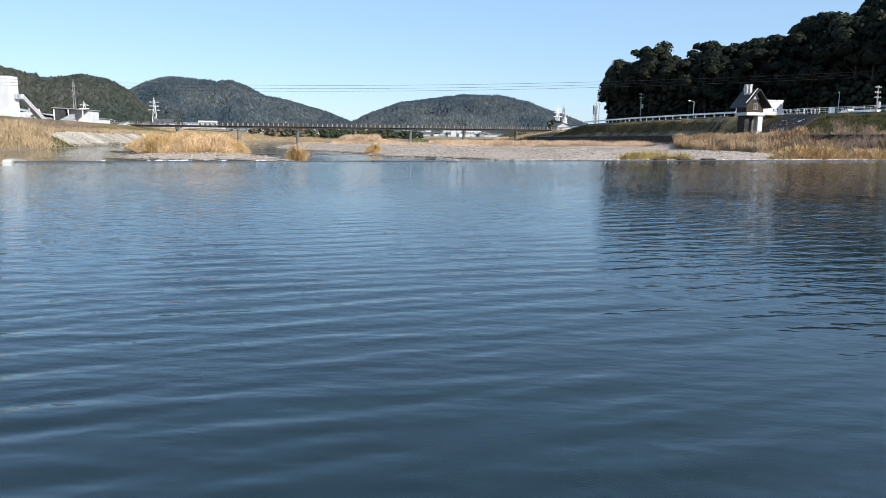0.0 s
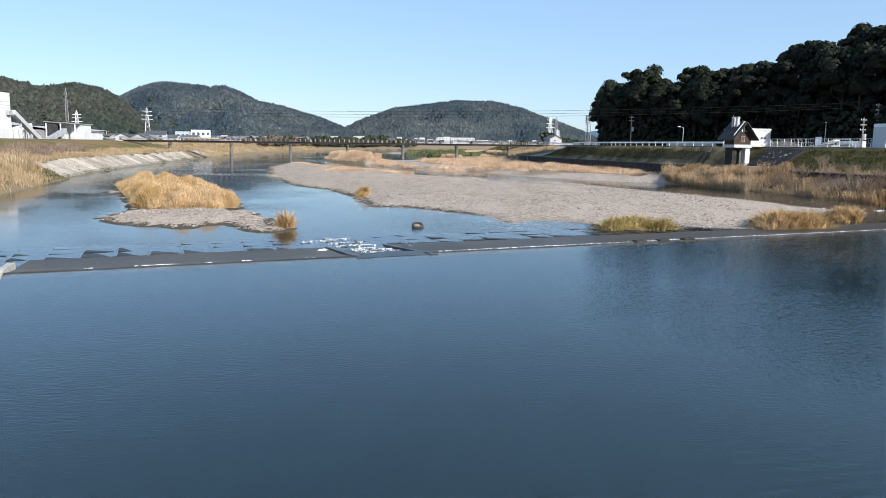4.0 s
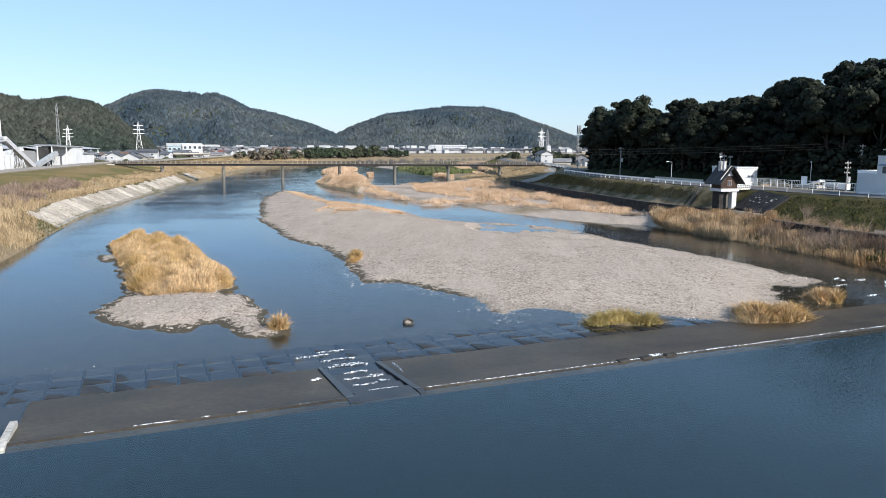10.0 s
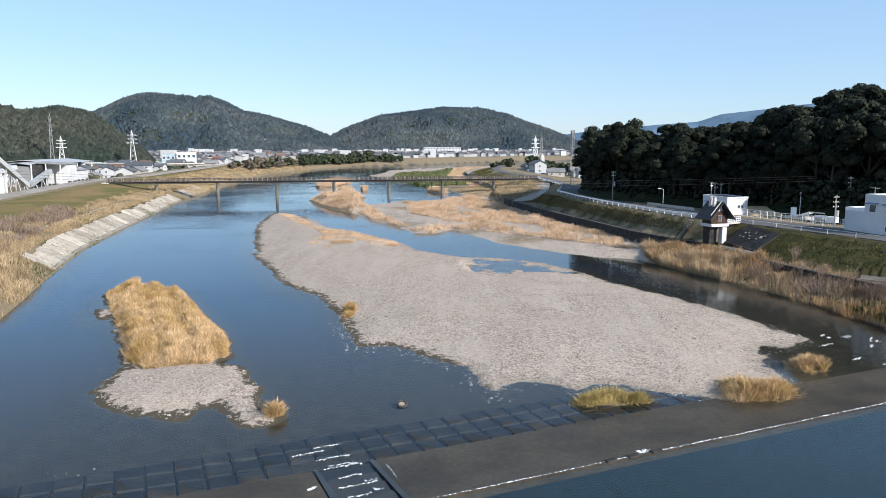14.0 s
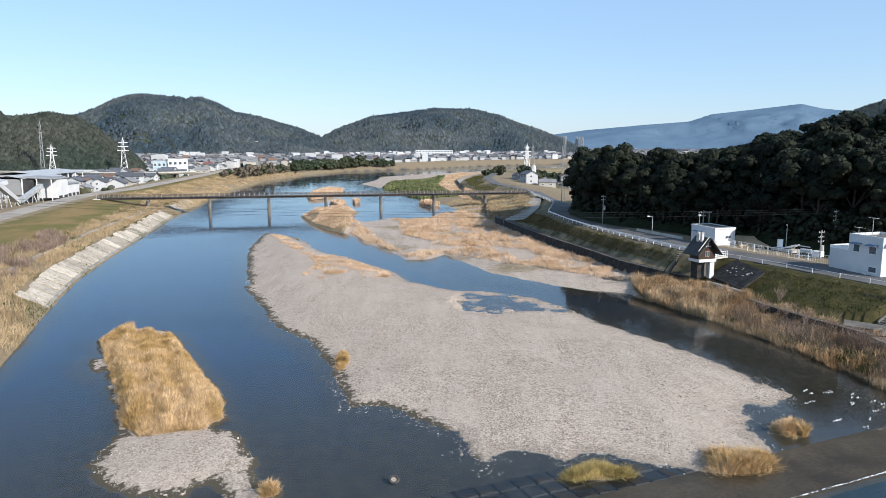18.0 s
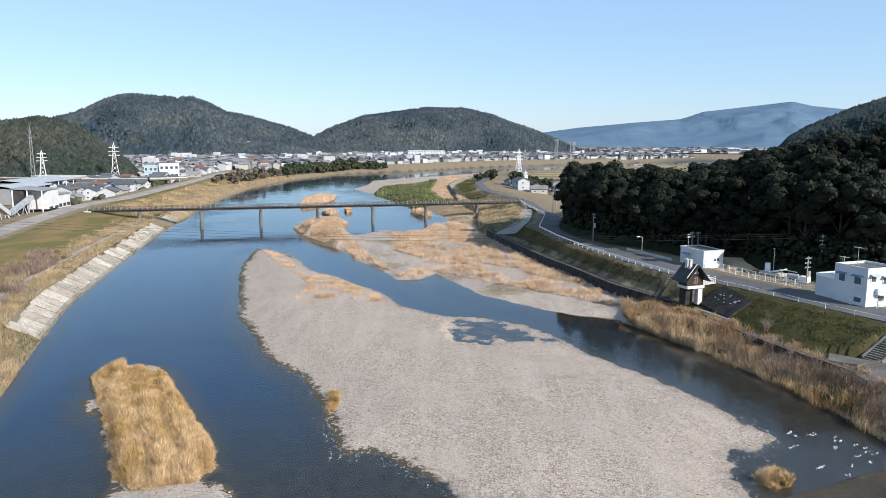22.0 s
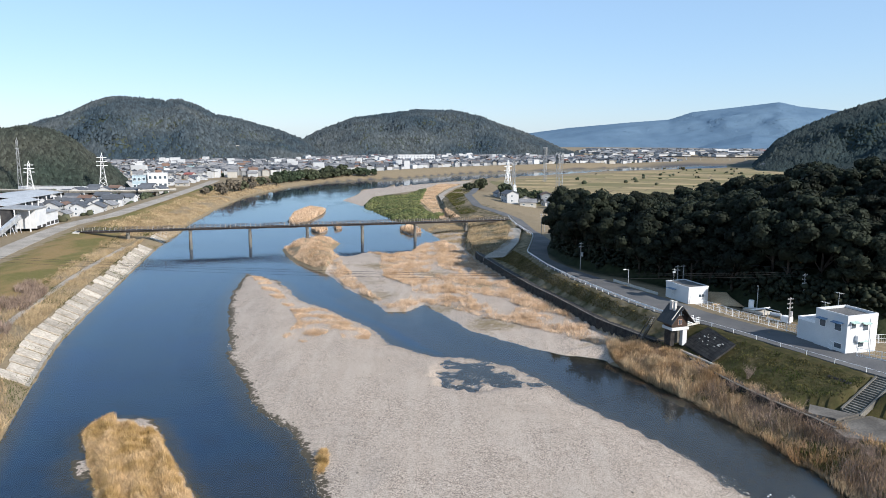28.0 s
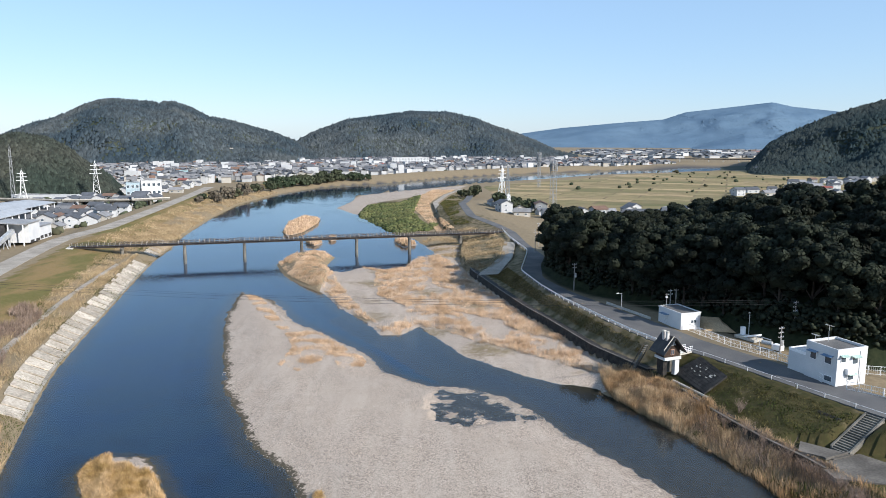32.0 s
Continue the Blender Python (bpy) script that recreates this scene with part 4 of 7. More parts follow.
ridge_hill("hill_near_left", [-40, -36, -33, -30.5, -28.3, -26.6, -25.2, -24.4, -22.8, -21.5], [2.5, 2.2, 0.9, 0.35, 0.66, 0.4, -0.4, -1.2, -2.4, -4], 600, 62, 200, SOIL, "dark wooded spur behind the factories", 36000, 1.2, seed=3, crown_mat=surface("spur_woods_leaves", (0.024, 0.036, 0.028), (0.052, 0.055, 0.044), 0.016, 0.3, 0.9, 0, island=0.4, contrast=0.35, spec=0.1))
ridge_hill("hill_far_right", [23.5, 25.3, 26.7, 28.5, 30.2, 32.2, 33.4, 37, 42], [-2.2, -1.9, -0.1, 0.9, 1.66, 2.39, 2.74, 3.6, 3.8], 1150, 260, 400, SOIL, "wooded mountainside beyond the fields", 36000, 2.1, seed=4, crown_mat=surface("conifer_leaves", (0.022, 0.035, 0.037), (0.042, 0.051, 0.049), 0.008, 0.2, 0.9, 0, island=0.25, contrast=0.25, spec=0.1))
ridge_hill("mountain_ridge", [5, 8.1, 11.6, 15.9, 19.2, 20.8, 23.9, 26.7, 28, 30.1, 34, 40], [-0.2, 0.47, 0.95, 1.33, 1.57, 2.1, 2.43, 2.74, 2.4, 2.13, 1.6, 1.5], 4300, 900, 300, HAZE_RIDGE, "hazy blue mountain ridge on the horizon", 26000, 7.0, seed=5, spurs=0.5, crown_mat=HAZE_RIDGE, cap=0.14)
ridge_hill("mountain_low", [21, 23, 25, 27, 29, 33], [-0.6, 0.1, 0.55, 0.4, 0.9, 0.5], 3600, 700, 300, HAZE_RIDGE, "lower hazy ridge before the mountains", 9000, 6.0, seed=6, spurs=0.6, crown_mat=HAZE_RIDGE, cap=0.14)


# ---------------------------------------------------------------- trees of the near wood
def crown_mesh(name, seed, r, h, n, leaf, material):
    """A crown of many small leaf sprays on several uneven boughs."""
    rng = np.random.default_rng(seed)
    boughs = [(rng.normal(0, r * 0.45), rng.normal(0, r * 0.45), h * rng.uniform(0.1, 0.95), r * rng.uniform(0.22, 0.46)) for _ in range(26)]
    boughs += [(0, 0, h * 0.8, r * 0.45), (0, 0, h * 0.45, r * 0.7)]
    b = np.array(boughs)[rng.integers(0, len(boughs), n)]
    d = rng.normal(size=(n, 3))
    d /= np.linalg.norm(d, axis=1)[:, None]
    d[:, 2] = np.where(d[:, 2] < -0.35, -d[:, 2], d[:, 2])
    c = b[:, :3] + d * (b[:, 3] * rng.uniform(0.75, 1.08, n))[:, None] * np.array([1, 1, 0.8])
    side = np.cross(d, rng.normal(size=(n, 3)))
    side /= np.linalg.norm(side, axis=1)[:, None]
    up = np.cross(side, d) + 0.7 * d * rng.uniform(-1, 1, n)[:, None]
    s = leaf * rng.uniform(0.6, 1.4, n)[:, None]
    quad = np.stack([c - side * s - up * s * 0.6, c + side * s * 0.7 - up * s * 0.7, c + side * s + up * s * 0.6, c - side * s * 0.6 + up * s], 1)
    core, tri = lumps(np.array(boughs)[:, :3], np.array(boughs)[:, 3] * 0.8, 0.8, seed)
    q = np.arange(4 * n).reshape(-1, 4)
    faces = np.concatenate([q[:, [0, 1, 2]], q[:, [0, 2, 3]], tri + 4 * n])
    return raw_mesh(name, np.concatenate([quad.reshape(-1, 3), core]), faces, material)


def tree(name, seed, r, h, trunk_h, n, leaf, material, label):
    top = empty(name)
    me = crown_mesh("crown", seed, r, h, n, leaf, material)
    crown = new("crown", me)
    crown.matrix_basis = pose(0, 0, trunk_h)
    crown.parent = top
    g = Geo().tube((0, 0, -1.0), (0.1, 0.1, trunk_h + h * 0.3), 0.28, 0.16, 8)
    rng = random.Random(seed)
    for i in range(5):
        a = rng.uniform(0, 6.28)
        g.tube((0.05, 0.05, trunk_h * rng.uniform(0.7, 1.0)), (r * 0.6 * math.cos(a), r * 0.6 * math.sin(a), trunk_h + h * rng.uniform(0.2, 0.5)), 0.12, 0.05, 6)
    part("trunk", g, BARK, top)
    return tagged(top, label, "tree", "trees of the hillside wood")


def wood():
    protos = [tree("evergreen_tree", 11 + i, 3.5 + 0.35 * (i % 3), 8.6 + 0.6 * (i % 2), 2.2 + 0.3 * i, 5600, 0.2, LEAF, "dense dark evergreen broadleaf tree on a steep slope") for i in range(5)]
    rng = random.Random(4)
    spots, tries = [], 0
    while len(spots) < 298 and tries < 9000:
        tries += 1
        x, y = rng.uniform(36, 135), rng.uniform(108, 235)
        s = float(sdf(WOOD, np.array([x]), np.array([y]))[0])
        if s < (2.6 if y < 138 and x < 90 else 1.2) or s > 45:
            continue
        gap = 3.6 if s < 18 else 5.2
        if all((x - p) ** 2 + (y - q) ** 2 > gap * gap for p, q in spots):
            spots.append((x, y))
    used = set()
    for x, y in spots:
        k = rng.randrange(len(protos))
        m = pose(x, y, float(height_at(x, y)) - 0.3, 0, 0, rng.uniform(0, 360))
        if k not in used:
            used.add(k)
            ob = protos[k]
            ob.matrix_basis = m
        else:
            ob = copy_thing(protos[k], m)
        low = 0.86 if math.hypot(x, y) > 178 and 48 < x < 88 else 1.0
        ob.scale = [rng.uniform(0.88, 1.22) * low] * 3
    # low growth along the foot of the wood
    gen = np.random.default_rng(8)
    pts = []
    for (ax, ay), (bx, by) in zip(WOOD[:12], WOOD[1:12]):
        n = int(math.hypot(bx - ax, by - ay) * 16)
        t = gen.uniform(0, 1, n)
        px, py = ax + (bx - ax) * t + gen.uniform(0.3, 3.5, n), ay + (by - ay) * t + gen.uniform(0.3, 3.0, n)
        pts += [(p, q, float(height_at(p, q)) + gen.uniform(0.2, 4.2)) for p, q in zip(px, py)]
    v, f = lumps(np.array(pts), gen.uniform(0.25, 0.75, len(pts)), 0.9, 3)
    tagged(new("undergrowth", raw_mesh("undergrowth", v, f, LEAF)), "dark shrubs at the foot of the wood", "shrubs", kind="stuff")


wood()

# ---------------------------------------------------------------- right bank: walls, stairs, gatehouse
def bank_wall(name, y0, y1, top, low, material, label):
    """A leaning retaining wall along the berm line, with a pale coping."""
    thing = empty(name)
    ys = np.arange(y0, y1, 3.2)
    for a, b in zip(ys[:-1], ys[1:]):
        g, c = Geo(), Geo()
        pa, pb = (float(inter(v, *B_LINE)) for v in (a, b))
        g.add([(pa - 1.1, a, low), (pa + 0.9, a, low), (pa + 0.9, a, top), (pa - 0.75, a, top), (pb - 1.1, b - 0.03, low), (pb + 0.9, b - 0.03, low), (pb + 0.9, b - 0.03, top), (pb - 0.75, b - 0.03, top)],
              [(0, 1, 2, 3), (7, 6, 5, 4), (0, 3, 7, 4), (3, 2, 6, 7), (2, 1, 5, 6), (1, 0, 4, 5)])
        part("wall_panel", g, material, thing)
        c.add([(pa - 0.85, a, top), (pa - 0.5, a, top), (pa - 0.5, a, top + 0.12), (pa - 0.85, a, top + 0.12), (pb - 0.85, b, top), (pb - 0.5, b, top), (pb - 0.5, b, top + 0.12), (pb - 0.85, b, top + 0.12)],
              [(0, 1, 2, 3), (7, 6, 5, 4), (0, 3, 7, 4), (3, 2, 6, 7), (2, 1, 5, 6), (1, 0, 4, 5)])
        part("coping", c, GREY_SLAB if y0 > 100 else DARK_CONCRETE, thing)
    return tagged(thing, label, "retaining wall")


BLACK_STONE = surface("black_masonry", (0.016, 0.015, 0.014), (0.045, 0.040, 0.036), 0.9, 5, 0.85, 0.5, 0.03)
# The near-black stone here also holds the shade on the river-facing wall.
bank_wall("retaining_wall", 121, 226, 2.78, -0.4, BLACK_STONE, "dark stone retaining wall, shade in its colour, with a grey coping")
bank_wall("retaining_wall", 82, 114, 2.72, 0.4, BLACK_STONE, "dark low retaining wall behind winter reeds")

def frame_at(origin, rz):
    return pose(*origin, 0, 0, rz)


def gatehouse():
    """Timbered sluice house on a white concrete stem; local x along the front, y into the bank."""
    m = frame_at((45.0, 116.6, 0), 19)
    top = empty("sluice_house", m)
    top.scale = (0.84, 0.84, 1)
    part("stem", Geo().box((1.35, 0.5, 4.55), (1.1, 1.0, 2.9), bevel=0.04), WHITE_WALL, top, "white concrete stem")
    # Black block paints the shaded recess left of the white stem.
    part("stem", Geo().box((-1.2, 1.6, 4.55), (1.0, 2.0, 2.9), bevel=0.04), BLACK_STONE, top, "black stem standing in for a shaded recess")
    part("back_wall", Geo().box((0.2, 2.3, 4.55), (3.0, 0.4, 2.9), bevel=0.03), DARK_CONCRETE, top)
    part("floor_slab", Geo().box((0, 1.35, 6.18), (4.2, 3.3, 0.46), bevel=0.04), WHITE_WALL, top)
    body = part("timber_wall", Geo().add([(-1.95, 0.05, 6.42), (1.95, 0.05, 6.42), (1.95, 2.65, 6.42), (-1.95, 2.65, 6.42), (-1.95, 0.05, 8.0), (1.95, 0.05, 8.0), (1.95, 2.65, 8.0), (-1.95, 2.65, 8.0), (0, 0.05, 9.85), (0, 2.65, 9.85)],
                [(0, 1, 5, 8, 4), (1, 2, 6, 5), (3, 7, 9, 6, 2), (0, 4, 7, 3), (0, 3, 2, 1), (4, 8, 9, 7), (5, 6, 9, 8)]), DARK_WOOD, top, "dark brown board wall")
    part("gable_panel", Geo().add([(-0.85, 0.01, 8.45), (0.85, 0.01, 8.45), (0, 0.01, 9.45), (-0.85, 0.045, 8.45), (0.85, 0.045, 8.45), (0, 0.045, 9.45)], [(0, 1, 2), (5, 4, 3), (0, 3, 4, 1), (1, 4, 5, 2), (2, 5, 3, 0)]), WHITE_WALL, body, "white gable field")
    for x in (-0.45, 0, 0.45):
        part("gable_strut", Geo().box((x, -0.03, 8.75), (0.09, 0.06, 0.72)), DARK_WOOD, body)
    for s in (-1, 1):
        part("barge_board", Geo().box((s * 1.2, -0.28, 8.98), (3.2, 0.09, 0.16), 0, 0, s * 43.5), CONCRETE, top, "pale barge board")
    win = part("window", Geo().box((0, 0.0, 7.3), (0.95, 0.1, 1.0), bevel=0.02), surface("pink_brown_shutter", (0.28, 0.17, 0.13), (0.34, 0.21, 0.17), 1, 8, 0.6, 0.1), body, "reddish brown window surround")
    for x in (-0.2, 0.2):
        part("pane", Geo().box((x, -0.06, 7.3), (0.3, 0.04, 0.8)), GLASS, win)
    part("side_window", Geo().box((-1.98, 1.3, 7.3), (0.08, 0.8, 0.6)), GLASS, body)
    roof = Geo().add([], [])
    roof.gable((0, 1.35, 8.0), (2.9, 3.9), 1.9, 90, 0.95, 0.14)
    part("roof", roof, ROOF_DARK, top, "dark steep pitched roof")
    for y in (0.9, 2.0):
        ch = part("chimney", Geo().box((-0.7, y, 9.95), (0.55, 0.55, 1.5), bevel=0.04), surface("pale_chimney", (0.42, 0.40, 0.38), (0.5, 0.48, 0.46), 1, 8, 0.8, 0.1), top, "pale square chimney")
        part("chimney_cap", Geo().box((-0.7, y, 10.76), (0.66, 0.66, 0.12), bevel=0.02), CONCRETE, ch)
    walkway = part("walkway", Geo().box((4.3, 2.3, 6.25), (4.6, 1.7, 0.3), 12), CONCRETE, top)
    for dy in (-0.8, 0.8):
        g = Geo()
        for z in (6.6, 6.95, 7.3):
            g.box((4.3 - dy * 0.2, 2.3 + dy, z), (4.8, 0.05, 0.06), 12)
        for i in range(9):
            k = -2.3 + i * 0.575
            g.box((4.3 + k * 0.978 - dy * 0.2, 2.3 + dy + k * 0.208, 6.85), (0.06, 0.06, 0.95), 12)
        part("railing", g, WHITE_STEEL, walkway, "white steel railing")
    return tagged(top, "dark timbered sluice house on white concrete stems", "sluice house")


gatehouse()


def slope_panel():
    """Dark stepped revetment beside the sluice house, with pale unreadable marks."""
    top = empty("bank_revetment")
    a, b, c, d = Vector((46.0, 118.2, 3.0)), Vector((47.0, 107.3, 3.0)), Vector((51.2, 108.6, 5.4)), Vector((50.4, 117.6, 5.9))
    n = 9
    for i in range(n):
        p, q, r, s = (a.lerp(d, i / n), b.lerp(c, i / n), b.lerp(c, (i + 0.92) / n), a.lerp(d, (i + 0.92) / n))
        g = Geo()
        up = Vector((0, 0, 0.32))
        g.add([p, q, r, s, p + up, q + up, r + up, s + up], [(3, 2, 1, 0), (4, 5, 6, 7), (0, 1, 5, 4), (1, 2, 6, 5), (2, 3, 7, 6), (3, 0, 4, 7)])
        part("step_course", g, surface("black_masonry", (0.016, 0.015, 0.014), (0.045, 0.040, 0.036), 0.9, 5, 0.85, 0.5, 0.03), top)
    rng = random.Random(3)
    for i in range(16):
        u, v = 0.3 + 0.5 * rng.random(), 0.2 + 0.6 * rng.random()
        p = a.lerp(d, u).lerp(b.lerp(c, u), v)
        part("pale_mark", Geo().box((p.x, p.y, p.z + 0.36), (0.16, rng.uniform(0.3, 0.75), 0.02), rng.uniform(-30, 20), 0, -25), CONCRETE, top, "faded pale painted bar")
    part("kerb", Geo().tube((44.6, 114.5, 2.95), (47.2, 106.2, 2.95), 0.2, 0.2, 6), CONCRETE, top, "pale concrete kerb")
    tagged(top, "black stepped masonry revetment with faded pale marks", "revetment")
    side = empty("bank_stair")
    for i in range(12):
        t = i / 11
        part("tread", Geo().box((39.9 + 3.2 * t, 121.3 + 3.4 * t, 2.95 + 3.1 * t), (0.9, 0.34, 0.16), 45), DARK_CONCRETE, side)
    for s in (-1, 1):
        part("side_beam", Geo().tube((39.6 + 0.4 * s, 121 - 0.4 * s, 3.0), (43.2 + 0.4 * s, 124.8 - 0.4 * s, 6.3), 0.09, 0.09, 6), BLACK_STONE, side)
    tagged(side, "narrow dark concrete stair climbing the grassy bank", "stairs")


slope_panel()


def quay():
    top = empty("landing_platform")
    part("slab", Geo().prism([(53.3, 90.0), (58.0, 85.6), (54.7, 84.4), (51.4, 87.0)], 2.2, 2.78), GREY_SLAB, top)
    part("slab", Geo().prism([(54.5, 84.6), (59.2, 86.2), (63.5, 80.0), (60.0, 77.0), (52.0, 79.6), (51.9, 83.2)], 2.0, 2.62), GREY_SLAB, top)
    part("curb", Geo().box((55.6, 85.2, 2.85), (4.6, 0.3, 0.35), 22, bevel=0.04), GREY_SLAB, top)
    tagged(top, "pale concrete landing platform at the foot of steps", "platform")
    st = empty("bank_steps")
    a, b = Vector((57.0, 86.9, 2.85)), Vector((63.6, 90.2, 6.1))
    d = (b - a)
    rz = math.degrees(math.atan2(d.y, d.x))
    for i in range(18):
        p = a + d * (i / 17)
        part("step", Geo().box((p.x, p.y, p.z - 0.12), (0.30, 2.2, 0.2), rz, bevel=0.02), DARK_CONCRETE, st)
    side = Vector((-d.y, d.x, 0)).normalized()
    for s in (-1.25, 1.25):
        p, q = a + side * s, b + side * s
        g = Geo().add([p + Vector((0, 0, z)) + side * w for z in (-0.7, 0.15) for w in (-0.12, 0.12)] + [q + Vector((0, 0, z)) + side * w for z in (-0.7, 0.15) for w in (-0.12, 0.12)],
                      [(0, 1, 3, 2), (4, 6, 7, 5), (0, 4, 5, 1), (2, 3, 7, 6), (0, 2, 6, 4), (1, 5, 7, 3)])
        part("string", g, DARK_CONCRETE, st)
    tagged(st, "wide concrete steps down the levee slope", "stairs")
    block = empty("masonry_panel")
    for i in range(5):
        for j in range(4):
            x, y = 56.0 + 0.85 * i - 0.35 * j, 92.6 - 0.55 * i * 0.4 + 0.9 * j
            part("stone", Geo().box((x, y, 2.75 + 0.52 * i + 0.1), (0.8, 0.84, 0.4), 20, 0, -30, bevel=0.06), MATS["black_masonry"], block)
    tagged(block, "dark masonry panel set into the bank", "masonry")


quay()


# ---------------------------------------------------------------- buildings on the levee
def box_part(name, x0, x1, y0, y1, z0, z1, mat, parent, label="", bevel=0.0):
    return part(name, Geo().box(((x0 + x1) / 2, (y0 + y1) / 2, (z0 + z1) / 2), (x1 - x0, y1 - y0, z1 - z0), bevel=bevel), mat, parent, label)


def flat_house():
    top = empty("flat_roofed_house", frame_at((64.9, 101.75, 6.0), 17.2))
    w, d, h = 6.1, 5.9, 6.0
    wall = box_part("wall", 0, w, 0, d, -1.0, h - 0.5, WHITE_WALL, top, bevel=0.02)
    box_part("roof", 0.2, w - 0.2, 0.2, d - 0.2, h - 0.5, h - 0.38, FLAT_ROOF, top, "dark felt flat roof")
    for x0, x1, y0, y1 in ((0, w, 0, 0.2), (0, w, d - 0.2, d), (0, 0.2, 0.2, d - 0.2), (w - 0.2, w, 0.2, d - 0.2)):
        box_part("parapet", x0, x1, y0, y1, h - 0.5, h, WHITE_WALL, top)
    box_part("annex", 0.3, 4.2, d + 0.002, d + 3.7, -1.0, 3.3, WHITE_WALL, top, "low white annex", bevel=0.02)
    for x0, x1, y0, y1 in ((0.3, 4.2, d + 3.55, d + 3.7), (0.3, 0.45, d + 0.01, d + 3.55)):
        box_part("annex_railing", x0, x1, y0, y1, 3.3, 3.75, WHITE_STEEL, top)

    def window(x, y, z, along, wid, hei, hood=True):
        s = (wid, 0.14) if along == "x" else (0.14, wid)
        f = box_part("window", x - s[0] / 2, x + s[0] / 2, y - s[1] / 2, y + s[1] / 2, z, z + hei, WHITE_STEEL, top)
        o = 0.045
        p = (wid - 0.16, 0.06) if along == "x" else (0.06, wid - 0.16)
        dx, dy = (0, -o) if along == "x" else (-o, 0)
        box_part("pane", x + dx - p[0] / 2, x + dx + p[0] / 2, y + dy - p[1] / 2, y + dy + p[1] / 2, z + 0.08, z + hei - 0.08, GLASS, f)
        if hood:
            e = 0.7
            if along == "x":
                part("awning", Geo().box((x, y - e / 2, z + hei + 0.18), (wid + 0.4, e, 0.08), 0, 16), surface("awning_green", (0.30, 0.42, 0.38), (0.36, 0.48, 0.43), 1, 8, 0.5, 0), f, "pale green awning")
            else:
                part("hood", Geo().box((x - e / 2, y, z + hei + 0.16), (e, wid + 0.5, 0.1), 0, 0, -10), surface("blue_hood", (0.10, 0.17, 0.27), (0.13, 0.21, 0.31), 1, 8, 0.5, 0), f, "dark blue window hood")

    window(0, 1.6, 3.3, "y", 1.3, 1.2)
    window(0, 4.4, 3.3, "y", 1.2, 1.2)
    window(0, 1.4, 0.6, "y", 1.4, 0.9, False)
    window(1.2, 0, 3.9, "x", 1.1, 0.9)
    window(3.6, 0, 3.4, "x", 1.2, 1.1)
    window(2.9, 0, 0.9, "x", 1.3, 0.9)
    box_part("balcony_box", 1.7, 3.2, -0.55, -0.01, 2.0, 2.9, WHITE_STEEL, top, bevel=0.05)
    box_part("door", 4.9, 5.7, -0.06, -0.005, 0, 2.0, surface("grey_door", (0.5, 0.5, 0.5), (0.56, 0.56, 0.56), 1, 6, 0.5, 0), top)
    part("drain_pipe", Geo().tube((4.6, -0.06, 0), (4.6, -0.06, h - 0.6), 0.05, n=6), WHITE_STEEL, top)
    for x, y, t in ((3.4, 4.9, 2.4), (1.0, 5.2, 1.0)):
        g = Geo().tube((x, y, h - 0.4), (x, y, h + t), 0.035, n=6)
        g.box((x, y, h + t - 0.1), (0.05, 1.6, 0.05))
        for k in range(6):
            g.box((x, y - 0.7 + 0.28 * k, h + t - 0.1), (0.7 - 0.06 * k, 0.03, 0.03))
        part("aerial", g, GALVANISED, top, "grey roof aerial")
    return tagged(top, "white two-storey flat-roofed house beside the road", "house")


flat_house()


def pump_house():
    top = empty("pump_house", frame_at((53.3, 134.9, 6.1), 16))
    w, d, h = 4.6, 7.4, 3.4
    box_part("wall", 0, w, 0, d, -1.0, h - 0.25, WHITE_WALL, top, bevel=0.02)
    box_part("roof", 0.15, w - 0.15, 0.15, d - 0.15, h - 0.25, h - 0.15, FLAT_ROOF, top, "dark felt roof")
    for x0, x1, y0, y1 in ((-0.06, w + 0.06, -0.06, 0.15), (-0.06, w + 0.06, d - 0.15, d + 0.06), (-0.06, 0.15, 0.15, d - 0.15), (w - 0.15, w + 0.06, 0.15, d - 0.15)):
        box_part("parapet", x0, x1, y0, y1, h - 0.3, h, WHITE_WALL, top)
    box_part("shutter", 0.5, 4.0, -0.03, -0.005, 0, 2.5, surface("white_shutter", (0.66, 0.66, 0.66), (0.74, 0.74, 0.74), 0.6, 7, 0.5, 0.1), top, "white roller shutter")
    f = box_part("window", 2.3, 3.6, -0.08, -0.035, 1.2, 1.9, WHITE_STEEL, top)
    box_part("pane", 2.38, 2.9, -0.1, -0.082, 1.28, 1.82, GLASS, f)
    box_part("pane", 3.0, 3.52, -0.1, -0.082, 1.28, 1.82, GLASS, f)
    box_part("door_hood", -0.9, -0.065, 3.8, 6.2, 2.2, 2.3, MATS["blue_hood"], top, "dark blue door hood")
    box_part("door", -0.05, -0.004, 4.4, 5.5, 0, 2.0, MATS["grey_door"], top)
    g = Geo().tube((1.2, 6.6, h - 0.2), (1.2, 6.6, h + 2.6), 0.04, n=6).box((1.2, 6.6, h + 2.3), (0.9, 0.05, 0.05)).box((1.2, 6.6, h + 1.8), (0.5, 0.3, 0.3))
    part("aerial", g, GALVANISED, top)
    return tagged(top, "small white flat-roofed pump house by the road", "building")


pump_house()


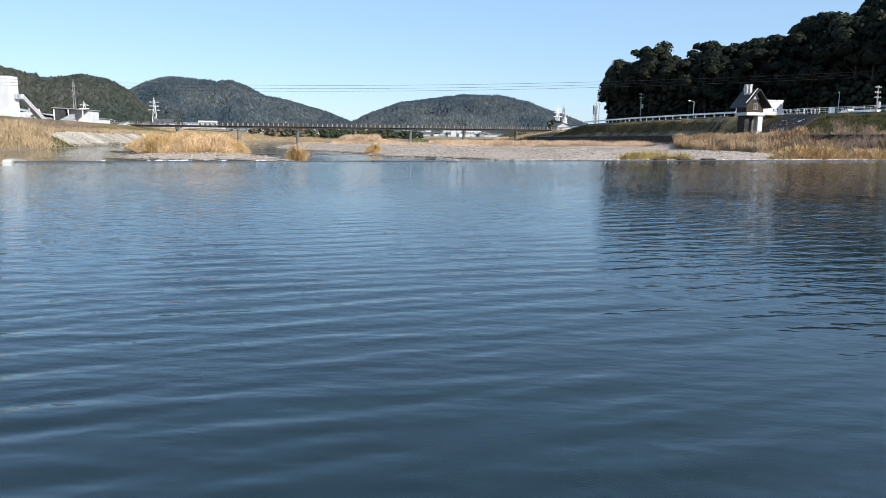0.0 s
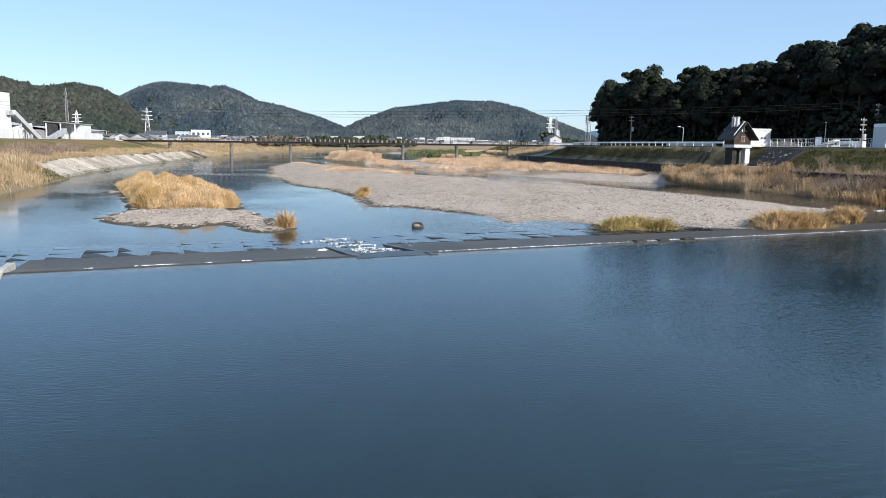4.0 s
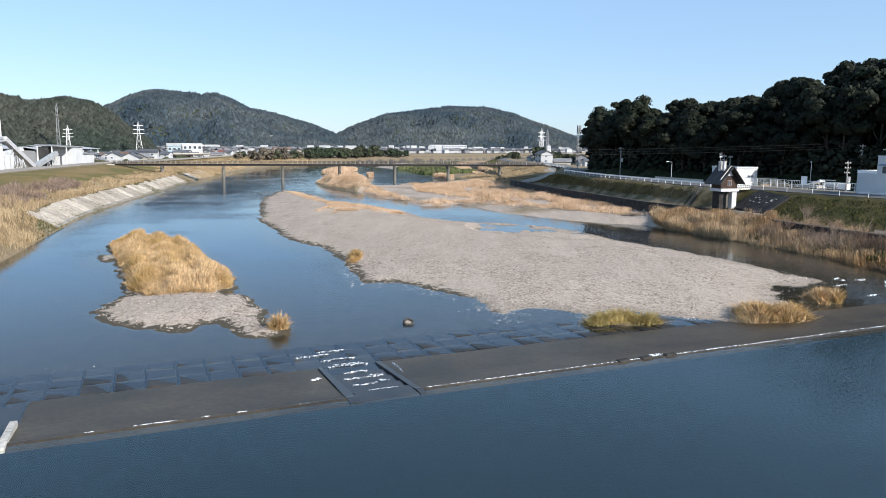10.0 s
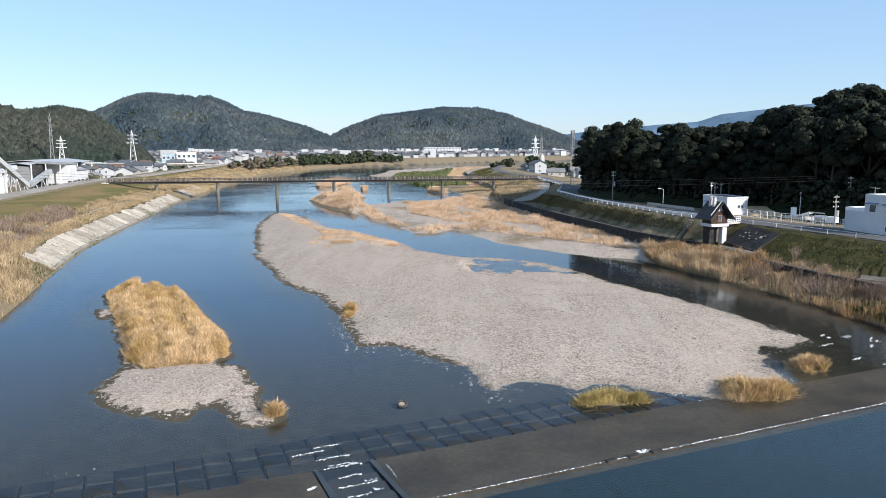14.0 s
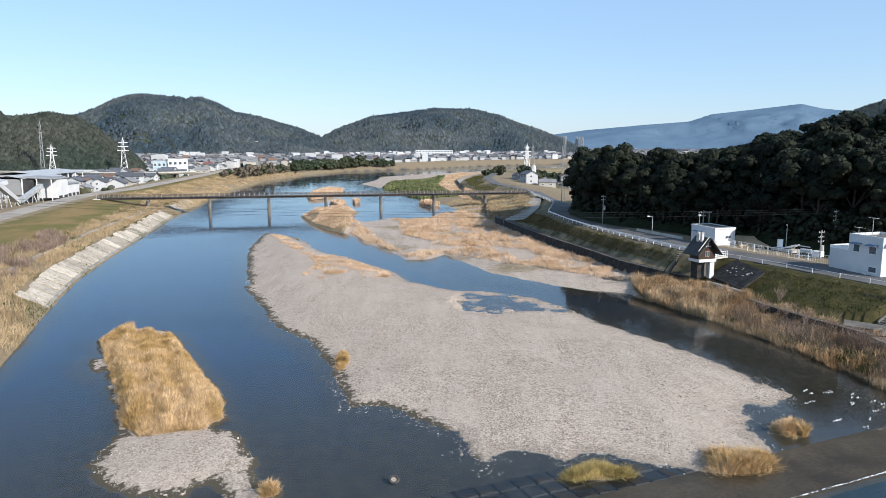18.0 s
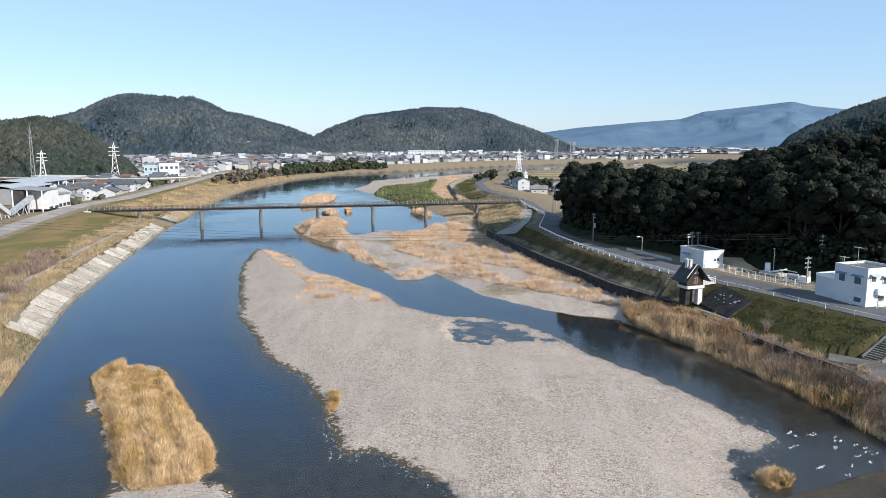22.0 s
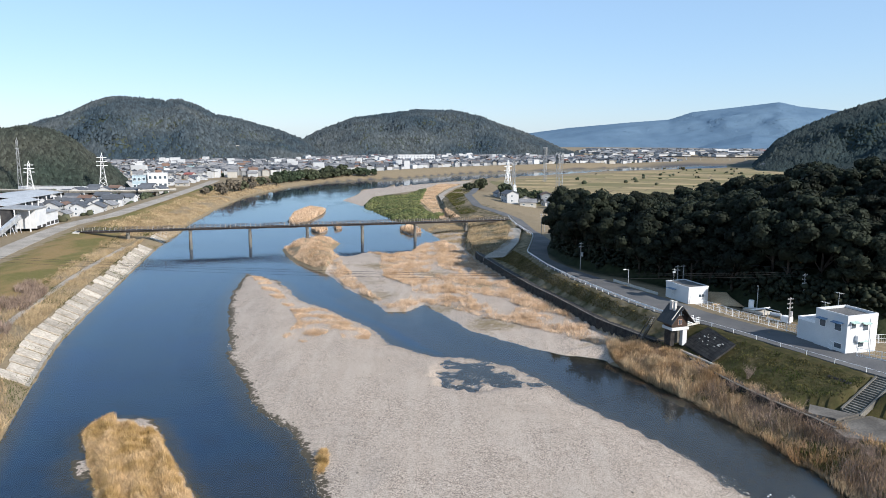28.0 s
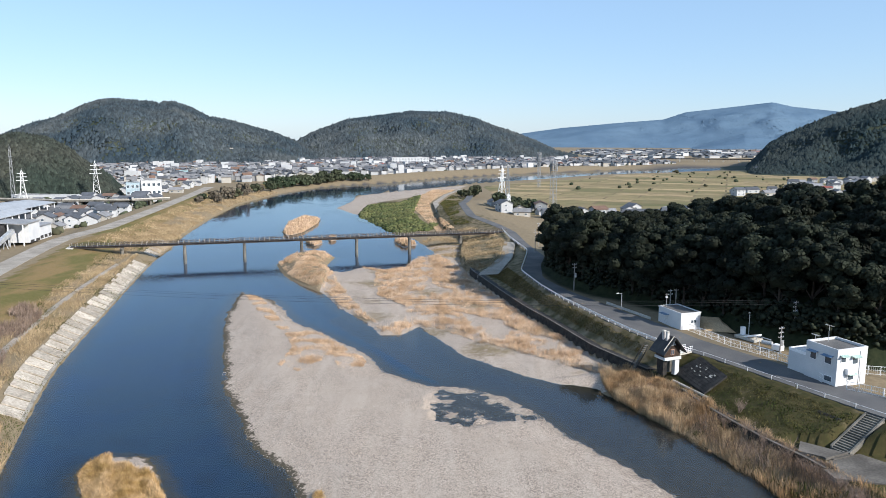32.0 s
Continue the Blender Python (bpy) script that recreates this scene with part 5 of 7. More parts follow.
def yard():
    """Sandy mound, machinery and pipes behind the fence between the two buildings."""
    tagged(part("soil_mound", Geo().add([(58.6, 143.0, 6.0), (64.6, 141.5, 6.2), (63.6, 132.8, 6.0), (58.0, 134.5, 6.0), (60.0, 141.0, 7.3), (63.2, 140.2, 7.3), (62.4, 136.5, 7.0), (60.0, 137.0, 7.0)],
                                       [(0, 1, 5, 4), (1, 2, 6, 5), (2, 3, 7, 6), (3, 0, 4, 7), (4, 5, 6, 7)]), surface("sandy_soil", (0.36, 0.24, 0.13), (0.46, 0.33, 0.20), 0.4, 5, 0.95, 0.5, 0.05)), "tan sandy soil heap with a sloping face", "soil heap")
    tank = empty("water_plant")
    part("tank", Geo().tube((63.6, 130.0, 6.1), (63.6, 130.0, 8.0), 0.5, 0.5, 14), WHITE_STEEL, tank, "white upright tank")
    part("sloping_cover", Geo().box((64.2, 127.6, 6.9), (1.6, 3.2, 0.25), 25, -18, bevel=0.03), WHITE_STEEL, tank)
    part("base", Geo().box((64.0, 128.4, 6.3), (2.4, 4.6, 0.5), 25, bevel=0.04), CONCRETE, tank)
    part("pump", Geo().tube((64.4, 124.0, 6.8), (65.6, 122.6, 6.8), 0.42, 0.42, 12), GALVANISED, tank)
    part("pump", Geo().box((65.8, 120.8, 6.7), (1.2, 1.6, 1.0), 30, bevel=0.08), WHITE_STEEL, tank)
    for a, b in (((63.9, 125.2, 6.2), (63.9, 125.2, 7.6)), ((63.9, 125.2, 7.6), (65.2, 122.4, 7.6)), ((62.9, 122.6, 6.3), (64.6, 120.2, 6.3)), ((63.6, 123.4, 6.2), (63.6, 123.4, 7.2)), ((64.7, 121.0, 6.2), (64.7, 121.0, 7.3))):
        part("pipe", Geo().tube(a, b, 0.09, n=8), GALVANISED, tank)
    tagged(tank, "white tank and steel pipework behind a fence", "machinery")


yard()


def fence(name, pts, height, gap, rails, mat, label, category, mesh=False, post=0.09):
    top = empty(name)
    base = Geo().box((0, 0, height / 2), (post, post, height))
    me = as_mesh("post", base.v, base.f, [mat])
    g = Geo()
    for (a, b) in zip(pts[:-1], pts[1:]):
        a, b = Vector(a), Vector(b)
        n = max(1, int((b - a).length / gap))
        rz = math.degrees(math.atan2(b.y - a.y, b.x - a.x))
        for i in range(n):
            p = a.lerp(b, i / n)
            ob = new("post", me)
            ob.matrix_basis = pose(*p, 0, 0, rz)
            ob.parent = top
        for z, s in rails:
            up = Vector((0, 0, z))
            c = (a + b) / 2 + up
            tilt = -math.degrees(math.atan2(b.z - a.z, (b.xy - a.xy).length))
            part("rail", Geo().box(c, ((b - a).length, 0.05, s), rz, 0, tilt), mat, top)
        if mesh:
            k = int((b - a).length / 0.3)
            for i in range(k):
                p = a.lerp(b, (i + 0.5) / k)
                g.box((p.x, p.y, p.z + height / 2), (0.014, 0.014, height * 0.9), rz)
    if mesh:
        part("mesh_wire", g, mat, top)
    return tagged(top, label, category)


def road_edge(line, ys, off, z=6.12):
    return [(float(inter(y, *line)) + off, float(y), z) for y in ys]


ramp = Geo().add([(34.0, 262, 5.6), (37.6, 258, 5.75), (29.5, 236, 4.2), (33.0, 232, 4.6), (19.5, 211, 2.75), (26.0, 211.5, 3.0), (34.0, 262, 4.6), (37.6, 258, 4.7), (29.5, 236, 3.0), (33.0, 232, 3.4), (19.5, 211, 1.8), (26.0, 211.5, 2.0)], [(0, 1, 3, 2), (2, 3, 5, 4), (6, 8, 9, 7), (8, 10, 11, 9), (0, 2, 8, 6), (2, 4, 10, 8), (1, 7, 9, 3), (3, 9, 11, 5), (4, 5, 11, 10), (0, 6, 7, 1)])
tagged(part("access_ramp", ramp, TRACK), "pale gravelly ramp from the road to the river flat", "ramp", kind="structure")
fence("guard_rail", road_edge(R_LINE, np.linspace(126.5, 292, 34), 0.25), 0.85, 2.0, [(0.68, 0.3)], WHITE_STEEL, "white steel guard rail along the levee road", "guard rail")
fence("pipe_rail", road_edge(R_LINE, np.linspace(60, 122, 16), 0.3), 0.75, 2.4, [(0.68, 0.035)], WHITE_STEEL, "thin white pipe rail with posts along the road", "railing", post=0.06)
fence("wire_fence", [(54.6, 134.2, 6.1), (58.3, 123.4, 6.1), (61.2, 118.2, 6.1), (63.4, 113.2, 6.1), (64.4, 109.5, 6.1), (63.9, 103.5, 6.05)], 1.5, 1.6, [(1.45, 0.06), (0.8, 0.04), (0.15, 0.05)], WHITE_STEEL, "white wire mesh fence beside the levee road", "fence", True, 0.06)
fence("wire_fence", [(66.0, 100.6, 6.05), (69.6, 97.4, 6.05), (73.5, 88.0, 6.05)], 1.4, 1.6, [(1.35, 0.06), (0.7, 0.04), (0.15, 0.05)], WHITE_STEEL, "white wire mesh fence before the house yard", "fence", True)
fence("wire_fence", [(70.2, 108.5, 6.05), (75.5, 107.0, 6.05), (83, 104, 6.05)], 1.5, 1.8, [(1.45, 0.06), (0.8, 0.04), (0.15, 0.05)], WHITE_STEEL, "white fence behind the house yard", "fence", True)
fence("roadside_wall", [(44.6, 157.5, 6.1), (50.0, 143.0, 6.1)], 0.7, 3.0, [(0.35, 0.6)], CONCRETE, "low concrete parapet at the foot of the wood", "parapet")


POLE = surface("pole_concrete", (0.20, 0.19, 0.18), (0.30, 0.285, 0.27), 0.6, 6, 0.85, 0.2)


def utility_pole(x, y, z, h, arms, label, transformer=False, rz=20):
    top = empty("utility_pole", frame_at((x, y, z), rz))
    part("pole", Geo().tube((0, 0, -0.5), (0, 0, h), 0.14, 0.09, 10), POLE, top)
    for k in range(arms):
        arm = part("crossarm", Geo().box((0, 0, h - 0.4 - 0.8 * k), (1.3, 0.08, 0.08)), POLE, top)
        for s in (-0.55, -0.2, 0.2, 0.55):
            part("insulator", Geo().tube((s, 0, h - 0.36 - 0.8 * k), (s, 0, h - 0.18 - 0.8 * k), 0.045, 0.03, 6), WHITE_STEEL, arm)
    if transformer:
        part("transformer", Geo().tube((0.4, 0, h - 3.6), (0.4, 0, h - 2.6), 0.28, 0.28, 10), GALVANISED, top)
    return tagged(top, label, "utility pole", "utility poles along the levee road")


utility_pole(65.3, 119.2, 6.1, 4.9, 3, "short concrete utility pole with three crossarms", True)
utility_pole(71.8, 126.8, 6.1, 7.7, 3, "tall concrete utility pole at the wood's foot", True)
utility_pole(40.3, 172.4, 6.1, 7.0, 2, "concrete utility pole beside the shaded road", True)
utility_pole(55.6, 147.5, 6.1, 5.6, 2, "concrete utility pole behind the pump house")
utility_pole(57.4, 149.0, 6.1, 5.4, 1, "slim concrete utility pole behind the pump house")
utility_pole(40.5, 232.0, 6.0, 8.0, 2, "concrete utility pole at the bridge end")
utility_pole(44.0, 246.0, 6.0, 8.5, 2, "concrete utility pole near the bridge end")


def street_lamp(x, y, z, h, rz, label):
    top = empty("street_lamp", frame_at((x, y, z), rz))
    part("pole", Geo().tube((0, 0, -0.3), (0, 0, h), 0.08, 0.06, 8), GALVANISED, top)
    part("arm", Geo().tube((0, 0, h - 0.05), (-0.9, 0, h + 0.1), 0.04, 0.04, 6), GALVANISED, top)
    part("lamp_head", Geo().box((-1.1, 0, h + 0.1), (0.6, 0.26, 0.14), bevel=0.04), WHITE_STEEL, top)
    return tagged(top, label, "street lamp")


street_lamp(46.2, 151.5, 6.1, 3.9, 20, "grey street lamp on the levee road")
street_lamp(65.6, 131.8, 6.1, 4.4, 60, "grey lamp beside the white tank")


def cable(name, a, b, sag, r, label):
    g = Geo()
    a, b = Vector(a), Vector(b)
    n, ring = 24, []
    q = (b - a).to_track_quat("Z", "Y")
    for i in range(n + 1):
        t = i / n
        p = a.lerp(b, t) - Vector((0, 0, sag * 4 * t * (1 - t)))
        ring += [p + q @ Vector((r * math.cos(k * 1.5708), r * math.sin(k * 1.5708), 0)) for k in range(4)]
    g.add(ring, [(4 * i + k, 4 * i + (k + 1) % 4, 4 * i + 4 + (k + 1) % 4, 4 * i + 4 + k) for i in range(n) for k in range(4)] + [(3, 2, 1, 0), (4 * n, 4 * n + 1, 4 * n + 2, 4 * n + 3)])
    return tagged(part(name, g, surface("black_cable", (0.02, 0.02, 0.02), (0.03, 0.03, 0.03), 1, 5, 0.6, 0)), label, "power cable", "power cables over the river")


for k, (dz, dy) in enumerate(((0, 0), (0.7, 0.6), (1.4, -0.5))):
    cable("power_cable", (-140, 160 + dy, 14.5 + dz), (71.8, 126.8 + dy * 0.3, 13.2 + dz * 0.6), 2.9, 0.022, "thin black power cable strung across the river")
cable("power_cable", (71.8, 126.8, 14.6), (40.3, 172.4, 12.6), 0.8, 0.02, "thin black power cable along the wood's foot")
cable("power_cable", (71.8, 126.8, 14.9), (105, 100, 15.0), 0.8, 0.02, "thin black power cable past the house")


# ---------------------------------------------------------------- lattice towers
def pylon(x, y, z, h, foot, label, mast=False, rz=25):
    top = empty("lattice_tower", frame_at((x, y, z), rz))
    mat = surface("grey_lattice", (0.20, 0.21, 0.22), (0.28, 0.29, 0.30), 0.6, 9, 0.6, 0) if mast or "grey" in label else WHITE_STEEL
    t = 0.5 if not mast else foot
    cs = ((-1, -1), (1, -1), (1, 1), (-1, 1))
    n = 7
    w = [foot + (t - foot) * (1 - (1 - i / n) ** 1.6) for i in range(n + 1)]
    for sx, sy in cs:
        g = Geo()
        for i in range(n + 1):
            g.v += [(sx * w[i] + 0.10 * p, sy * w[i] + 0.10 * q, h * i / n) for p, q in cs]
        g.f += [(4 * i + k, 4 * i + (k + 1) % 4, 4 * i + 4 + (k + 1) % 4, 4 * i + 4 + k) for i in range(n) for k in range(4)]
        part("leg", g, mat, top)
    for i in range(n):
        for (ax, ay), (bx, by) in zip(cs, cs[1:] + cs[:1]):
            part("brace", Geo().tube((ax * w[i], ay * w[i], h * i / n), (bx * w[i + 1], by * w[i + 1], h * (i + 1) / n), 0.055, n=4), mat, top)
            part("brace", Geo().tube((bx * w[i], by * w[i], h * i / n), (ax * w[i + 1], ay * w[i + 1], h * (i + 1) / n), 0.055, n=4), mat, top)
    if not mast:
        for k in range(3):
            part("crossarm", Geo().box((0, 0, h * (0.72 + 0.11 * k)), (foot * 2.4 - 0.6 * k, 0.3, 0.3)), mat, top)
        part("peak", Geo().tube((0, 0, h), (0, 0, h * 1.08), 0.3, 0.05, 5), mat, top)
    else:
        for k in range(4):
            part("platform", Geo().tube((0, 0, h * (0.82 + 0.06 * k)), (0, 0, h * (0.82 + 0.06 * k) + 0.2), foot * 1.7, foot * 1.7, 10), mat, top)
            g2 = Geo()
            for j in range(8):
                a = j * math.pi / 4
                g2.box((foot * 1.7 * math.cos(a), foot * 1.7 * math.sin(a), h * (0.82 + 0.06 * k) + 1.0), (0.3, 0.3, 1.8))
            part("antenna", g2, mat, top)
    return tagged(top, label, "pylon")


pylon(-243, 452, 3, 20, 2.6, "white lattice power pylon among the factories")
pylon(-212, 484, 3, 24, 3.0, "white lattice power pylon beside low houses")
pylon(59, 476, 2, 22, 2.6, "white lattice power pylon beyond the bridge")
pylon(65, 492, 2, 22, 1.3, "slim grey lattice pylon beyond the bridge", rz=10)
pylon(89, 452, 2, 26, 1.4, "square lattice telephone mast with ring platforms", True)
pylon(107, 610, 2, 28, 1.0, "slim grey lattice mast in the fields", True)
pylon(51, 380, 3, 11, 1.2, "small white lattice pylon by farmhouses")
pylon(-259, 470, 6, 31, 1.2, "grey lattice pylon on a wooded spur")

# ---------------------------------------------------------------- left bank revetment
def left_revetment():
    top = empty("bank_slabs")
    shore = np.array(LEFT_SHORE[3:16], float)
    seg = np.hypot(*np.diff(shore, axis=0).T)
    s = np.concatenate([[0], np.cumsum(seg)])

    def at(v):
        p = np.array([np.interp(v, s, shore[:, 0]), np.interp(v, s, shore[:, 1])])
        q = np.array([np.interp(v + 1, s, shore[:, 0]), np.interp(v + 1, s, shore[:, 1])])
        d = (q - p) / max(np.linalg.norm(q - p), 1e-6)
        return p, np.array([-d[1], d[0]])

    mat = surface("pale_slabs", (0.29, 0.25, 0.20), (0.43, 0.38, 0.315), 0.3, 2, 0.9, 0.4, 0.03, vary=0.22)
    TOE = surface("stained_toe", (0.17, 0.155, 0.13), (0.30, 0.275, 0.235), 0.5, 3, 0.9, 0.4, 0.03)
    v, end = 49.0, 236.0
    while v < end:
        if not 190 < v < 206:
            for d0, d1, z0, z1 in ((0.75, 4.7, 0.5, 2.5),):
                (p, n), (q, k) = at(v + 0.32), at(v + 3.75)
                jit, d1, z1 = random.uniform(-0.08, 0.1), d1 - (cut := random.choice((0, 0, 0.1, 0.3, 0.7))), z1 - cut * 0.5
                a, b, c, d = p + n * d0, q + k * d0, q + k * d1, p + n * d1
                g = Geo()
                g.add([(*a, z0 - 0.3), (*b, z0 - 0.3), (*c, z1 - 0.3), (*d, z1 - 0.3), (*a, z0 + jit), (*b, z0 + 0.02), (*c, z1 + 0.02), (*d, z1 + jit)],
                      [(3, 2, 1, 0), (4, 5, 6, 7), (0, 1, 5, 4), (1, 2, 6, 5), (2, 3, 7, 6), (3, 0, 4, 7)])
                part("slab", g, mat, top)
            (p, n), (q, k) = at(v), at(v + 4.08)
            g = Geo()
            g.add([(*(p + n * 0.1), -0.6), (*(q + k * 0.1), -0.6), (*(q + k * 0.75), -0.6), (*(p + n * 0.75), -0.6), (*(p + n * 0.2), 0.26), (*(q + k * 0.2), 0.26), (*(q + k * 0.75), 0.48), (*(p + n * 0.75), 0.48)],
                  [(3, 2, 1, 0), (4, 5, 6, 7), (0, 1, 5, 4), (1, 2, 6, 5), (2, 3, 7, 6), (3, 0, 4, 7)])
            part("toe_beam", g, TOE, top)
        v += 4.15
    return tagged(top, "pale concrete slabs lining the sloping river bank", "revetment")


left_revetment()


# ---------------------------------------------------------------- reeds and grass
def blades(name, x, y, h, w, lean, material, label, category, seed=0, z=None, kind="stuff", plume=0.0):
    """Many bent reed blades as one mesh; lean is in metres at the tip."""
    rng = np.random.default_rng(seed)
    n = len(x)
    z = height_at(x, y) - 0.03 if z is None else z
    a = rng.uniform(0, np.pi, n)
    wx, wy = np.cos(a) * w * rng.uniform(0.6, 1.3, n), np.sin(a) * w * rng.uniform(0.6, 1.3, n)
    hh = h * rng.uniform(0.5, 1.2, n)
    b = rng.uniform(0, 2 * np.pi, n)
    lx = lean * (np.cos(b) * rng.uniform(0.1, 1.0, n) + 0.3 * wobble(x, y, 0.8, seed + 1))
    ly = lean * (np.sin(b) * rng.uniform(0.1, 1.0, n) + 0.3 * wobble(x, y, 0.8, seed + 6))
    base = np.stack([x, y, z], -1)
    side = np.stack([wx, wy, np.zeros(n)], -1)
    mid = base + np.stack([lx * 0.35, ly * 0.35, hh * 0.6], -1)
    tip = base + np.stack([lx, ly, hh], -1)
    v = np.stack([base - side * 0.6, base + side * 0.6, mid + side, mid - side, tip + side * plume + np.array([0, 0, 0.0]), tip - side * plume], 1).reshape(-1, 3)
    k = 6 * np.arange(n)[:, None]
    f = np.concatenate([k + np.array([[0, 1, 2, 3]]), k + np.array([[3, 2, 4, 5]])])
    return tagged(new(name, raw_mesh(name, v, f, material)), label, category, kind=kind)


def scatter(poly, n, seed, inset=0.0, holes=(), density=None):
    rng = np.random.default_rng(seed)
    p = np.array(poly, float)
    lo, hi = p.min(0), p.max(0)
    xs, ys = [], []
    total = 0
    for _ in range(40):
        x, y = rng.uniform(lo[0], hi[0], n), rng.uniform(lo[1], hi[1], n)
        ok = sdf(poly, x, y) > inset + 0.25 * wobble(x, y, 1.2, seed)
        for hpoly in holes:
            ok &= sdf(hpoly, x, y) < 0.5 * wobble(x, y, 2.0, seed + 1)
        if density is not None:
            ok &= rng.uniform(0, 1, n) < density(x, y)
        xs.append(x[ok])
        ys.append(y[ok])
        total += int(ok.sum())
        if total >= n:
            break
    return np.concatenate(xs)[:n], np.concatenate(ys)[:n]


def isle_height(x, y):
    """Swaying ridges along the island, uneven clumps, lower towards the water."""
    ridge = np.sin(2.1 * (x + 0.46 * y) + 1.4 * wobble(x, y, 4, 3)) * 0.5 + 0.5
    edge = np.clip(sdf(REED_ISLE, x, y) / 1.5, 0.35, 1)
    return edge * (0.75 + 0.5 * ridge + 0.22 * wobble(x, y, 1.6, 5) + 0.16 * wobble(x, y, 0.5, 9))


x, y = scatter(REED_ISLE, 150000, 1, 0.5, density=lambda x, y: (y + 0.35 * (x + 40) < 90.5 + wobble(x, y, 2, 1)) * (0.35 + 0.65 * np.clip(0.55 + 0.8 * wobble(x, y, 1.1, 3), 0, 1)))
blades("reed_bed", x, y, isle_height(x, y), 0.013, 0.5, REED, "dense golden dry reeds covering a river island", "reeds", 1, plume=0.7)
BAR_LAND = BAR_SHORE + [(37, 126), (36, 136), (31, 157), (27.5, 170), (24, 187), (18.3, 218), (14, 245), (9, 265)]
BARE = [[(-27, 233), (-17, 238.5), (-12, 229), (-11, 205), (-9, 190), (-2, 180), (-1, 168), (-6, 160), (-11, 170), (-17, 190), (-23, 212)],
        [(1.3, 161), (5, 160), (14, 146), (22, 138), (31, 128), (36, 123), (32, 118), (22, 124), (11, 137), (5.6, 150)],
        [(14, 158), (20, 150), (24, 154), (18, 166), (12, 172)], [(2, 196), (8, 190), (11, 198), (5, 206)]]
x, y = scatter(BAR_LAND, 110000, 2, 0.8, BARE, density=lambda x, y: np.clip(0.5 + 0.9 * wobble(x, y, 4.5, 2) + 0.8 * wobble(x, y, 1.5, 6), 0.02, 1))
blades("reed_bed", x, y, 0.95 * (0.5 + 0.6 * np.clip(0.5 + wobble(x, y, 2.2, 7), 0, 1)), 0.019, 0.7, REED_PALE, "pale orange reeds on the gravel flat by the bridge", "reeds", 2, plume=0.5)
BAR_REEDS = [(-47, 196), (-42, 195), (-33, 172), (-27.5, 159), (-20.5, 157.5), (-8.5, 136), (-9, 131.5), (-14, 128), (-16, 137), (-21, 127), (-26, 132), (-25, 143), (-29, 155), (-39, 175)]
x, y = scatter(BAR_REEDS, 16000, 3, 0.4, density=lambda x, y: np.clip(0.35 + 1.1 * wobble(x, y, 2.6, 4), 0.02, 1))
blades("reed_bed", x, y, 0.42, 0.022, 0.5, REED_PALE, "thin pale reeds on the crest of a gravel bar", "reeds", 3, plume=0.5)
for k, isle in enumerate(ISLETS[:4]):
    x, y = scatter(isle, 7000 if k == 0 else 1500, 10 + k, 0.8)
    blades("reed_bed", x, y, 1.5, 0.09, 0.5, REED_PALE, "clump of pale reeds on an islet by the bridge", "reeds", 10 + k, plume=0.5)
RIGHT_REEDS = RIGHT_SHORE[:7] + [(62, 46), (57, 68), (52, 84), (47.5, 97), (44, 112), (41.8, 121), (38, 124), (34, 121.5)]
x, y = scatter(RIGHT_REEDS, 66000, 21, -0.7, density=lambda x, y: np.clip(0.65 + 0.6 * wobble(x, y, 3, 5), 0.12, 1) * np.where(y > 103, 1, np.where(y > 86, 0.55, 0.35)))
blades("reed_bed", x, y, np.where(y > 100, 1.6, 1.0) * (0.6 + 0.5 * np.clip(0.5 + wobble(x, y, 1.7, 1), 0, 1)), 0.017, 0.55, BANK_REED, "orange-brown winter reeds along the river bank", "reeds", 21, plume=0.7)
x, y = scatter(RIGHT_REEDS, 9000, 22, 0.5, density=lambda x, y: np.clip(0.45 + 0.9 * wobble(x, y, 3.4, 9), 0, 1) * np.where(y > 100, 0.3, 1))
blades("bank_scrub", x, y, 1.7, 0.014, 1.1, TWIGS, "leafless brown scrub among the bank reeds", "scrub", 22, plume=0.3)
x, y = scatter(RIGHT_REEDS, 3500, 23, 0.3, density=lambda x, y: np.clip(0.2 + 1.1 * wobble(x, y, 4, 12), 0, 1))
blades("bank_grass", x, y, 0.9, 0.06, 0.5, GREEN_GRASS, "olive grass among the bank reeds", "grass", 23)

LEFT_BANK = LEFT_SHORE[2:15] + [(-131, 318), (-126, 290), (-119, 252), (-111, 212), (-104, 184), (-92, 140), (-80, 95), (-76, 60), (-76, 40)]
x, y = scatter(LEFT_BANK, 110000, 31, 0.0, density=lambda x, y: np.clip(0.55 + 0.7 * wobble(x, y, 6, 3), 0.1, 1) * np.where(x > inter(y, *PATH), 1.0, 0.75))
d_left = -sdf(RIVER, x, y)
keep = ((d_left > 5.2) | (y < 98) | (y > 268)) & (np.abs(x - inter(y, *PATH) + 0.8) > 0.9) & (d_left < 15.5 + 2.0 * wobble(x, y, 6, 4))
x, y, d_left = x[keep], y[keep], d_left[keep]
blades("bank_grass", x, y, np.where(d_left < 13, 0.95, 0.55) * (0.6 + 0.6 * np.clip(0.5 + wobble(x, y, 4, 8), 0, 1)), 0.03, 0.7, DRY_GRASS, "tall dry tan grass on the flood berm", "grass", 31, plume=0.4)
x, y = scatter(LEFT_SHORE[13:18] + [(-135, 565), (-140, 480), (-134, 395), (-127, 330), (-121, 262)], 26000, 34, 1.0, density=lambda x, y: np.clip(0.5 + 0.8 * wobble(x, y, 9, 3), 0.08, 1))
blades("bank_grass", x, y, 0.7, 0.09, 0.5, DRY_GRASS, "tall dry tan grass on the flood berm past the bridge", "grass", 34, plume=0.4)
